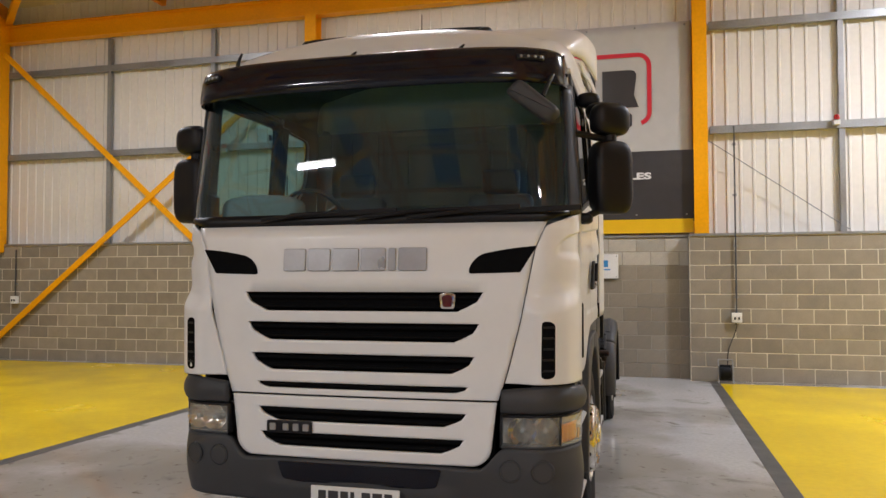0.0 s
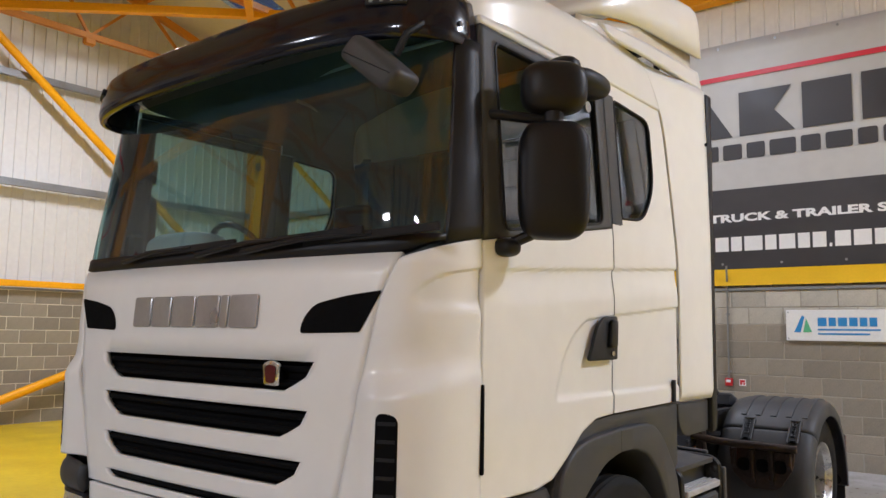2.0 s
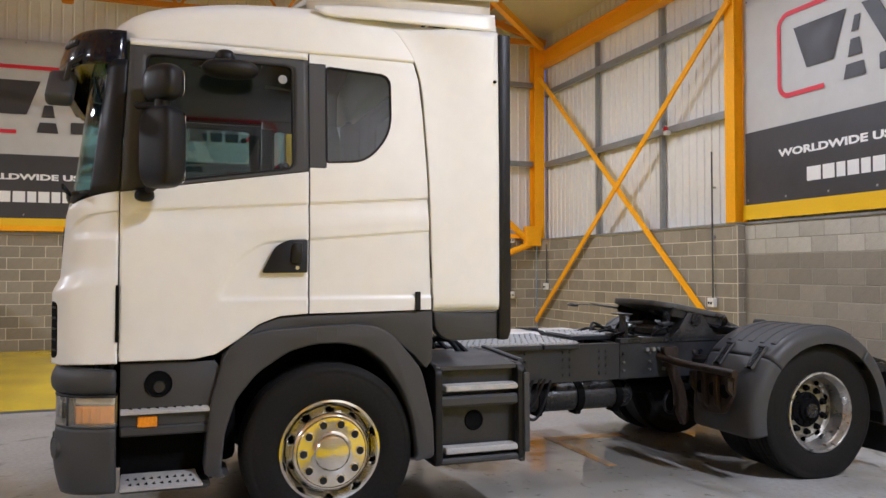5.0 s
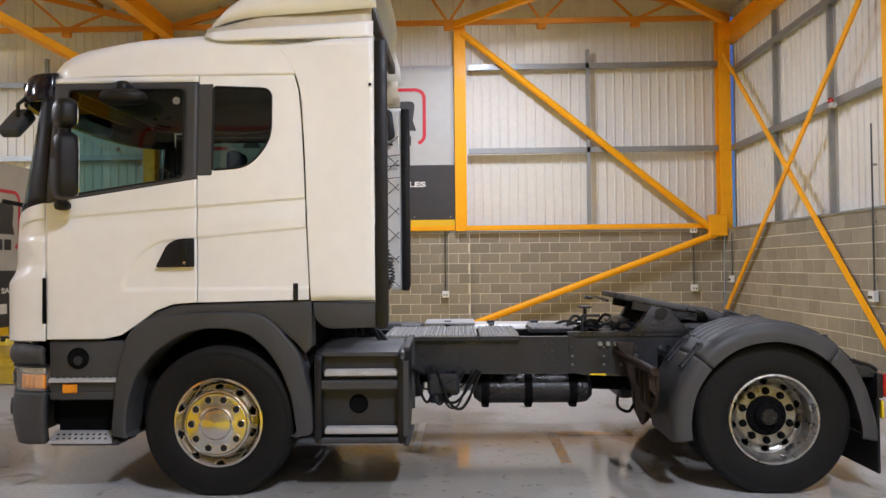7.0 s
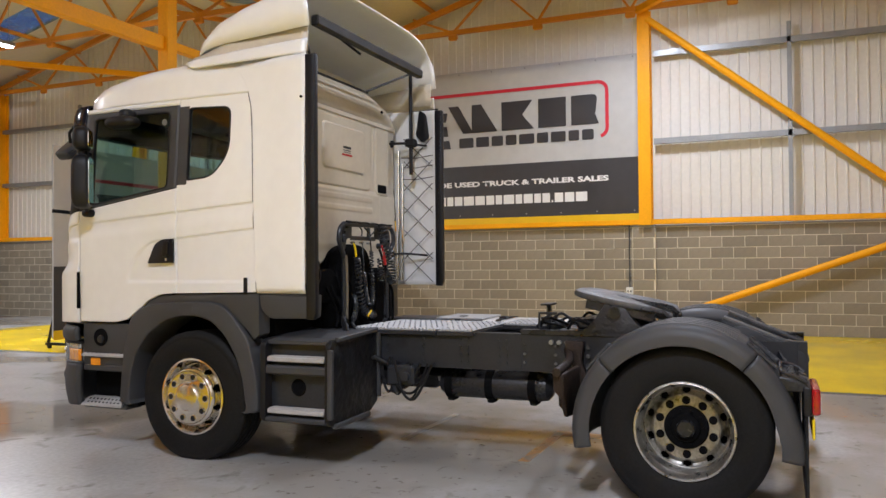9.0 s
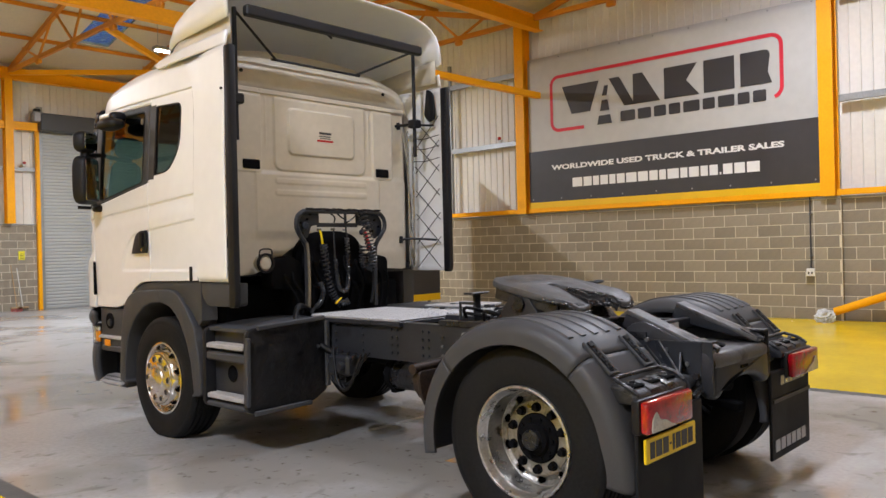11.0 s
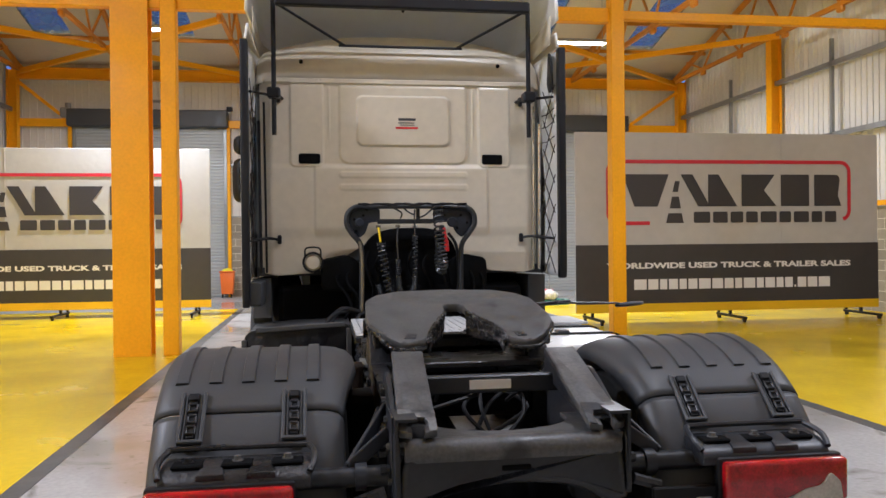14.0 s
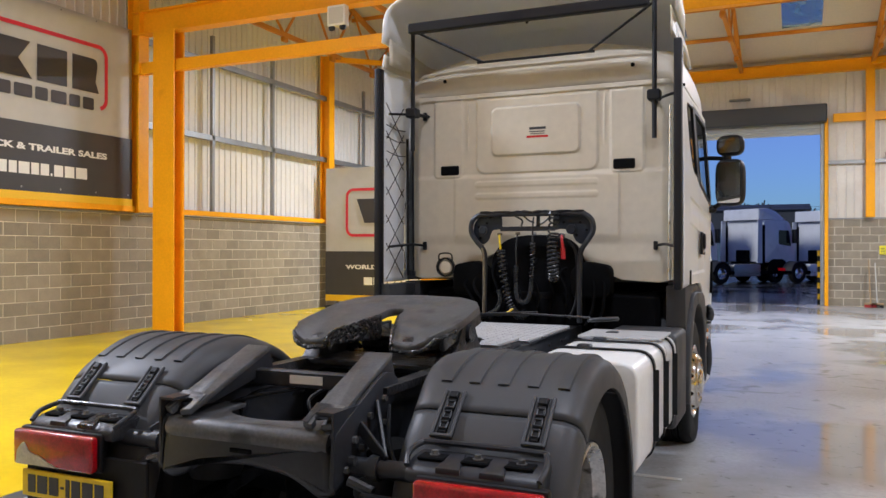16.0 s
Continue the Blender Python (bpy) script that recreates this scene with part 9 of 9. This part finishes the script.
lathe(bm, [(0.0, 0.0), (0.20, 0.0), (0.22, 0.03), (0.225, 0.14), (0.215, 0.16), (0.225, 0.18), (0.225, 0.40), (0.215, 0.42), (0.225, 0.44), (0.215, 0.56), (0.17, 0.60), (0.0, 0.60)], (2.10, -16.65, 0), "Z", 28)
part("body", bm, BLUE_PLASTIC, t)
for s in (-0.1, 0.1):
    bm = B()
    cyl(bm, (2.10 + s, -16.65, 0.60), (2.10 + s, -16.65, 0.62), 0.03, 10)
    part("bung", bm, BLACK_PLASTIC, t)

t = thing("grit_bin", (3.72, -16.6, 0), "orange plastic bin with rags on top", "bin")
bm = B()
prism(bm, rounded([(3.55, 0.12), (3.89, 0.12), (3.93, 0.78), (3.51, 0.78)], 0.03, 3), xz, -16.80, -16.45, 0.02)
part("body", bm, ORANGE_PLASTIC, t)
bm = B()
box(bm, 3.49, 3.95, -16.83, -16.42, 0.78, 0.83, 0.015)
part("rim", bm, ORANGE_PLASTIC, t)
for s in (-0.13, 0.13):
    bm = B()
    cyl(bm, (3.72 + s, -16.60, 0.06), (3.72 + s + 0.04, -16.60, 0.06), 0.06, 12)
    part("castor", bm, BLACK_PLASTIC, t)
bm = B()
rr = random.Random(9)
grid(bm, 8, 8, lambda a, b: (3.56 + 0.32 * a, -16.78 + 0.32 * b, 0.835 + 0.09 * math.sin(math.pi * a) * math.sin(math.pi * b) + rr.uniform(-0.02, 0.02)))
solid(part("rags", bm, NOTICE, t, "crumpled yellow and white rags"), 0.01)


def broom(x, top, m_pole, label):
    t = thing("broom", (x, -16.6, 0), label, "broom", "brooms")
    bm = B()
    tube(bm, [(x, -16.55, 0.12), (x + 0.03, -16.88, top)], 0.013, 8)
    part("handle", bm, m_pole, t)
    bm = B()
    box(bm, x - 0.16, x + 0.16, -16.60, -16.53, 0.09, 0.14, 0.01)
    part("head", bm, BROOM_WOOD, t)
    bm = B()
    for k in range(28):
        u = x - 0.15 + 0.30 * k / 27
        bar(bm, (u, -16.58 + 0.03 * (k % 2), 0.005), (u, -16.575 + 0.02 * (k % 2), 0.09), 0.008, 0.012)
    tagged(part("bristles", bm, RED_PAINT if m_pole is BROOM_WOOD else SEAL, t), kind="stuff")


broom(-3.86, 1.34, BROOM_WOOD, "wooden broom leaning on the block pier")
broom(-4.02, 1.25, GREY_PVC, "pale handled broom leaning on the block pier")


def guard_post(x, y):
    t = thing("guard_post", (x, y, 0), "yellow and black striped post beside the open doorway", "bollard", "guard posts")
    for k in range(10):
        bm = B()
        z = 0.16 * k
        prism(bm, rounded([(x - 0.05, y - 0.05), (x + 0.05, y - 0.05), (x + 0.05, y + 0.05), (x - 0.05, y + 0.05)], 0.02, 2), xy, z, z + 0.16)
        part("stripe", bm, YELLOW_BAND if k % 2 else SEAL, t)


guard_post(-2.58, YD - 0.36)


def pallet(x, y, rz):
    t = thing("pallet", (x, y, 0), "low green pallet with red and white sacks on it", "pallet")
    m = pose(x, y, 0, 0, 0, rz)
    for k in range(6):
        bm = B()
        box(bm, -0.6 + 0.22 * k, -0.48 + 0.22 * k, -0.5, 0.5, 0.12, 0.14, 0.003, 1, m)
        part("board", bm, GREEN_WOOD, t)
    for v in (-0.45, 0.0, 0.45):
        bm = B()
        box(bm, -0.6, 0.62, v - 0.05, v + 0.05, 0.0, 0.118, 0.004, 1, m)
        part("bearer", bm, GREEN_WOOD, t)
    rr = random.Random(5)
    for k, (u, v, mm) in enumerate(((-0.3, -0.1, RED_PAINT), (0.05, 0.15, WHITE_PAINT), (0.3, -0.2, WHITE_PAINT), (-0.1, 0.3, BAG), (0.35, 0.25, RED_PAINT))):
        bm = B()
        bmesh.ops.create_icosphere(bm, subdivisions=3, radius=0.2)
        for q in bm.verts:
            n = q.co.normalized()
            j = 1 + 0.12 * math.sin(n.x * 7 + k) + 0.08 * math.sin(n.y * 11 + 2 * k) + rr.uniform(-0.02, 0.02)
            q.co = m @ Vector((u + n.x * 0.26 * j, v + n.y * 0.20 * j, 0.25 + max(n.z * 0.14 * j, -0.105)))
        sk = tagged(part("sack", bm, mm), "soft crumpled sack lying on the pallet", "sack", "sacks on the pallet")


pallet(-4.75, -11.3, 20)
t = thing("wire_trolley", (-4.9, -12.6, 0), "thin grey wire trolley beside the pallet", "trolley")
for x in (-5.3, -4.5):
    bm = B()
    tube(bm, curve_pts([(x, -12.9, 0.03), (x, -12.9, 0.8), (x, -12.75, 0.9), (x, -12.3, 0.9), (x, -12.2, 0.8), (x, -12.2, 0.03)], 5), 0.014, 8)
    part("side_frame", bm, GALV, t)
for y, z in ((-12.9, 0.35), (-12.2, 0.35), (-12.5, 0.9)):
    bm = B()
    tube(bm, [(-5.3, y, z), (-4.5, y, z)], 0.012, 8)
    part("cross_bar", bm, GALV, t)

t = thing("plastic_bag", (-10.9, 3.1, 0), "crumpled clear plastic bag on the floor by the wall", "bag")
bm = B()
bmesh.ops.create_icosphere(bm, subdivisions=4, radius=0.16)
for q in bm.verts:
    n = q.co.normalized()
    j = 1 + 0.16 * math.sin(n.x * 9 + 1) * math.sin(n.y * 8) + 0.10 * math.sin(n.z * 17 + n.x * 13)
    q.co = Vector((-10.9 + n.x * 0.2 * j, 3.1 + n.y * 0.16 * j, 0.09 + max(n.z * 0.14 * j, -0.088)))
part("film", bm, BAG, t)

t = thing("emergency_light", (5.26, VY, 5.4), "white square emergency light box on the tie beam", "light fitting")
bm = B()
box(bm, 5.08, 5.44, VY + 0.10, VY + 0.24, 5.44, 5.80, 0.02, 2)
part("case", bm, WHITE_PAINT, t)
bm = B()
box(bm, 5.12, 5.40, VY + 0.238, VY + 0.25, 5.48, 5.76, 0.006)
part("cover", bm, GREY_PVC, t)
for x in (5.14, 5.36):
    bm = B()
    lathe(bm, [(0.0, 0.0), (0.05, 0.0), (0.06, 0.05), (0.05, 0.06), (0.0, 0.055)], (x, VY + 0.17, 5.42), "Y", 14)
    part("spot", bm, BLACK_PLASTIC, t)

for x in (-7.0, -0.4, 6.0):
    bm = B()
    box(bm, x - 0.3, x + 0.3, YD - 0.12, YD + 0.12, 6.12, 6.17, 0.008)
    vt = tagged(part("wall_bracket", bm, GALV), "short galvanised bracket above the shutter", "bracket", "shutter brackets")
for x in (-4.62, 1.98, 3.62):
    t = thing("flood_light", (x, YD + 0.3, 5.85), "small black flood light above the shutter", "flood light", "flood lights")
    bm = B()
    box(bm, x - 0.09, x + 0.09, YD + 0.24, YD + 0.36, 5.80, 5.94, 0.015)
    part("body", bm, BLACK_PLASTIC, t)
    bm = B()
    bar(bm, (x, YD, 5.9), (x, YD + 0.28, 5.88), 0.03, 0.03)
    part("arm", bm, GALV, t)

# orange paint marks on the floor
ORANGE_MARK = mat("orange_floor_mark", (0.48, 0.25, 0.08), 0.35, var=0.3, scale=6, fine=40, bump=0.05, dark=(0.30, 0.26, 0.21), spread=0.5)
for x0, x1, y0, y1 in ((-0.66, 0.32, 3.945, 4.03), (-0.83, -0.66, 3.945, 4.70)):
    bm = B()
    box(bm, x0, x1, y0, y1, -0.01, 0.003)
    tagged(part("floor_stripe", bm, ORANGE_MARK), "worn orange stripe on the grey floor", "floor marking", "orange stripes", "structure")

PALE_MARK = mat("worn_pale_line", (0.50, 0.49, 0.46), 0.35, var=0.25, scale=5, fine=40, bump=0.03, dark=(0.38, 0.37, 0.345), spread=0.5)
bm = B()
box(bm, -1.25, -0.02, 2.755, 2.815, -0.01, 0.003)
tagged(part("floor_stripe", bm, PALE_MARK), "worn pale line on the grey floor", "floor marking", "pale lines", "structure")

# ---- the yard outside the open shutter ----
YARD_WHITE = mat("white_cab_paint", (0.78, 0.79, 0.80), 0.35, var=0.05, coat=0.3)
TRAILER_RED = mat("red_curtain", (0.55, 0.012, 0.02), 0.5, var=0.08, scale=2, bump=0.1)
MAROON = mat("maroon_steel", (0.10, 0.022, 0.022), 0.6, var=0.2)
BLUE_GREY = mat("blue_grey_sheet", (0.10, 0.16, 0.22), 0.6, var=0.1)
SHED = mat("dark_shed_sheet", (0.05, 0.055, 0.06), 0.7, var=0.15)
LEAF = mat("bare_winter_twigs", (0.030, 0.028, 0.022), 0.9, var=0.3)


def yard_tractor(x, y, rz, label, tank):
    t = thing("yard_tractor", (x, y, 0), label, "truck", "parked yard tractors")
    m = pose(x, y, -0.02, 0, 0, rz)
    P = lambda u, v, d: m @ Vector((d, u, v))
    bm = B()
    prism(bm, rounded([(-2.75, 1.05), (-2.75, 3.15), (-4.40, 3.15), (-4.62, 2.9), (-4.85, 2.0), (-4.9, 0.55), (-4.3, 0.55), (-4.2, 1.0)], [0.05, 0.12, 0.2, 0.2, 0.2, 0.1, 0.05, 0.05], 4), P, -1.23, 1.23, 0.05, 3)
    cab = part("cab", bm, YARD_WHITE, t, "white sleeper cab")
    bm = B()
    prism(bm, rounded([(-2.42, 3.16), (-2.42, 3.72), (-3.1, 3.76), (-3.7, 3.6), (-4.35, 3.16)], [0.02, 0.05, 0.2, 0.3, 0.1], 4), P, -1.16, 1.16, 0.07, 3)
    part("roof_deflector", bm, YARD_WHITE, t, "white roof deflector")
    for g in (1, -1):
        bm = B()
        prism(bm, rounded([(-3.75, 1.95), (-4.62, 1.85), (-4.45, 2.65), (-3.75, 2.65)], 0.06, 3), P, g * 1.22, g * 1.238)
        part("side_window", bm, BLACK_GLOSS, cab, "dark side window")
        bm = B()
        prism(bm, rounded([(-4.75, 2.0), (-4.60, 2.0), (-4.60, 2.7), (-4.75, 2.7)], 0.03, 3), P, g * 1.30, g * 1.52, 0.02)
        part("mirror", bm, BLACK_PLASTIC, cab)
        bm = B()
        prism(bm, [(-2.28, 1.0), (-2.62, 1.0), (-2.62, 3.16), (-2.34, 3.16)], P, g * 1.18, g * 1.225)
        part("side_fairing", bm, YARD_WHITE, t)
        bm = B()
        prism(bm, [(-2.62, 1.0), (-2.80, 1.0), (-2.80, 2.9), (-2.62, 2.9)], P, g * 1.15, g * 1.234)
        part("fairing_gap", bm, DARK, t, "dark gap beside the cab")
        bm = B()
        prism(bm, rounded([(-3.0, 0.55), (-4.25, 0.55), (-4.3, 1.05), (-4.05, 1.2), (-3.3, 1.2), (-3.05, 1.05)], 0.12, 3), P, g * 1.19, g * 1.235)
        part("wheel_arch", bm, DARK, t, "dark wheel arch")
        bm = B()
        box(bm, g * 0.40, g * 0.48, -4.6, 0.9, 0.70, 0.98, 0.01, 1, m)
        part("frame_rail", bm, CHASSIS, t)
        bm = B()
        prism(bm, rounded([(-2.55, 0.35), (-0.75, 0.35), (-0.75, 0.95), (-2.55, 0.95)], 0.08, 4), P, g * 0.62, g * 1.2, 0.03)
        part("tank", bm, tank, t)
        for yy in (-3.7, 0.0):
            bm = B()
            lathe(bm, [(0.0, -0.05), (0.24, -0.05), (0.29, 0.10), (0.31, 0.13), (0.46, 0.13), (0.5, 0.09), (0.5, -0.13), (0.3, -0.13)], (0, 0, 0), "X", 28)
            for q in bm.verts:
                q.co = m @ Vector((g * (1.05 + q.co.x), yy + q.co.y, 0.5 + q.co.z))
            wh = part("wheel", bm, RUBBER, t)
            bm = B()
            lathe(bm, [(0.0, 0.02), (0.12, 0.0), (0.24, -0.03), (0.285, 0.11)], (0, 0, 0), "X", 20)
            for q in bm.verts:
                q.co = m @ Vector((g * (1.06 + q.co.x), yy + q.co.y, 0.5 + q.co.z))
            part("rim", bm, CHROME, wh)
        bm = B()
        lathe(bm, [(0.56, 0.62), (0.60, 0.62), (0.60, 1.2), (0.56, 1.2)], (0, 0, 0), "X", 18, 10, 170, True)
        for q in bm.verts:
            q.co = m @ Vector((g * q.co.x, q.co.y, 0.5 + q.co.z))
        part("mudguard", bm, GREY_PLASTIC, t)
        bm = B()
        box(bm, g * 0.7, g * 1.15, 0.90, 0.96, 0.62, 0.76, 0.01, 1, m)
        part("tail_lamp", bm, RED_LENS, t)
    bm = B()
    box(bm, -0.45, 0.45, -0.45, 0.45, 1.08, 1.14, 0.02, 1, m)
    part("coupling_plate", bm, GREASY, t)
    bm = B()
    box(bm, -0.35, 0.35, -2.72, -2.45, 1.05, 1.65, 0.03, 1, m)
    part("hose_stand", bm, DARK, t)
    bm = B()
    box(bm, -1.2, 1.2, -4.9, -0.5, 0.45, 0.62, 0.02, 1, m)
    part("underside", bm, DARK, t)


yard_tractor(2.2, -32.7, -40, "white tractor unit with pale tanks parked in the wet yard", GALV)
yard_tractor(-1.2, -35.7, -40, "white tractor unit with white deflector parked in the wet yard", YARD_WHITE)
yard_tractor(5.7, -30.4, -40, "white tractor unit parked at the end of the yard row", GALV)

t = thing("curtain_trailer", (-10.4, -40, 0), "red curtain-sided trailer with white slanted stripes", "trailer")
bm = B()
box(bm, -15.0, -5.75, -40.6, -38.1, 1.20, 4.32, 0.04)
part("curtain", bm, TRAILER_RED, t, "red curtain side")
for u in (-6.25, -6.75):
    bm = B()
    prism(bm, [(u, 4.2), (u + 0.22, 4.2), (u - 0.45 + 0.22, 1.5), (u - 0.45, 1.5)] if u < -6.5 else [(u, 4.2), (u + 0.2, 4.2), (u + 0.02, 3.5), (u - 0.18, 3.5)], xz, -38.09, -38.06)
    part("stripe", bm, WHITE_PAINT, t)
for k in range(4):
    bm = B()
    box(bm, -7.25 + 0.3 * k, -7.02 + 0.3 * k, -38.09, -38.05, 3.15, 3.55)
    part("print_bar", bm, WHITE_PAINT, t)
bm = B()
box(bm, -15.0, -5.75, -40.5, -38.2, 0.95, 1.2)
part("chassis", bm, DARK, t)
for x in (-6.6, -7.9, -9.2):
    bm = B()
    lathe(bm, [(0.0, 0.0), (0.26, 0.0), (0.30, 0.08), (0.48, 0.08), (0.5, 0.0), (0.5, -0.3)], (x, -38.3, 0.48), "Y", 24)
    part("wheel", bm, RUBBER, t)
t = thing("tipper_body", (-7.0, -47, 0), "maroon steel tipper body parked beyond the trailers", "trailer")
bm = B()
prism(bm, [(-9.6, 1.45), (-5.2, 1.45), (-4.9, 2.75), (-9.8, 2.75)], xz, -48.4, -46.0, 0.04)
part("body", bm, MAROON, t)
for k in range(7):
    bm = B()
    box(bm, -9.5 + 0.65 * k, -9.40 + 0.65 * k, -46.02, -45.93, 1.47, 2.74)
    part("rib", bm, MAROON, t)
bm = B()
box(bm, -9.5, -4.2, -48.0, -46.3, 0.8, 1.44)
part("chassis", bm, DARK, t)
for x in (-8.8, -7.5, -4.8):
    bm = B()
    lathe(bm, [(0.0, 0.0), (0.30, 0.06), (0.48, 0.06), (0.5, 0.0), (0.5, -0.3)], (x, -46.2, 0.48), "Y", 20)
    part("wheel", bm, RUBBER, t)
for name, x0, x1, y0, y1, z, m_, lab in (("warehouse", -30, -5.5, -84, -70, 5.4, BLUE_GREY, "long blue-grey metal warehouse beyond the yard"), ("warehouse", -3, 34, -100, -86, 6.2, SHED, "long dark metal warehouse beyond the yard")):
    t = thing(name, ((x0 + x1) / 2, y1, 0), lab, "warehouse", "warehouses")
    bm = B()
    box(bm, x0, x1, y0, y1, -0.05, z, 0.05)
    part("wall", bm, m_, t)
    bm = B()
    ym = (y0 + y1) / 2
    prism(bm, [(y0 - 0.4, z - 0.1), (y1 + 0.4, z - 0.1), (ym, z + 0.9)], lambda u, v, d: (d, u, v), x0 - 0.4, x1 + 0.4)
    part("roof", bm, SHED, t)
    for k in range(int((x1 - x0) / 6)):
        bm = B()
        box(bm, x0 + 2 + 6 * k, x0 + 5.5 + 6 * k, y1 - 0.02, y1 + 0.06, 0, 3.6)
        part("door", bm, SHED if m_ is BLUE_GREY else BLUE_GREY, t)

# security fence along the far side
t = thing("security_fence", (0, -62, 0), "tall dark mesh fence with cranked tops along the yard", "fence")
for k in range(25):
    x = -36 + 3.0 * k
    bm = B()
    tube(bm, [(x, -62, -0.02), (x, -62, 4.6), (x, -61.6, 5.2)], 0.05, 6)
    part("post", bm, SHED, t)
for k in range(9):
    z = 0.6 + 0.5 * k
    bm = B()
    tube(bm, [(-36, -62, z), (36, -62, z)], 0.015, 4)
    part("wire", bm, SHED, t)
for k in range(3):
    bm = B()
    tube(bm, [(-36, -61.9 + 0.13 * k, 4.75 + 0.2 * k), (36, -61.9 + 0.13 * k, 4.75 + 0.2 * k)], 0.018, 4)
    part("wire", bm, SHED, t)

# far bare trees, one uneven mass
rr = random.Random(21)
bm = B()
vs = []
for k in range(1500):
    x = rr.uniform(-110, 90)
    hgt = 8.0 + 1.3 * math.sin(x * 0.06 + 1.0) + 0.5 * math.sin(x * 0.21) + rr.uniform(-0.9, 0.6)
    y = -135 + rr.uniform(-8, 8)
    for j in range(5):
        a, l = rr.uniform(-0.5, 0.5), hgt * rr.uniform(0.75, 1.0)
        w = rr.uniform(0.2, 0.45)
        x1 = x + a * l * 0.5
        p = [bm.verts.new(c) for c in ((x - w, y, -0.1), (x + w, y + 0.3, -0.1), (x1 + 0.10, y, l), (x1 - 0.10, y + 0.2, l))]
        bm.faces.new(p)
tagged(part("tree_line", bm, LEAF, angle=0), "distant bare dark winter trees on the skyline", "trees", kind="stuff")
t = thing("street_lamp", (-14, -70, 0), "tall grey street lamp beyond the yard", "street lamp")
bm = B()
tube(bm, [(-14, -66, -0.02), (-14, -66, 8.5), (-13.6, -66, 9.0), (-12.6, -66, 9.2)], [0.1, 0.06, 0.05, 0.04], 8)
part("pole", bm, GALV, t)
bm = B()
box(bm, -12.7, -12.0, -66.15, -65.85, 9.12, 9.25, 0.03)
part("head", bm, SHED, t)
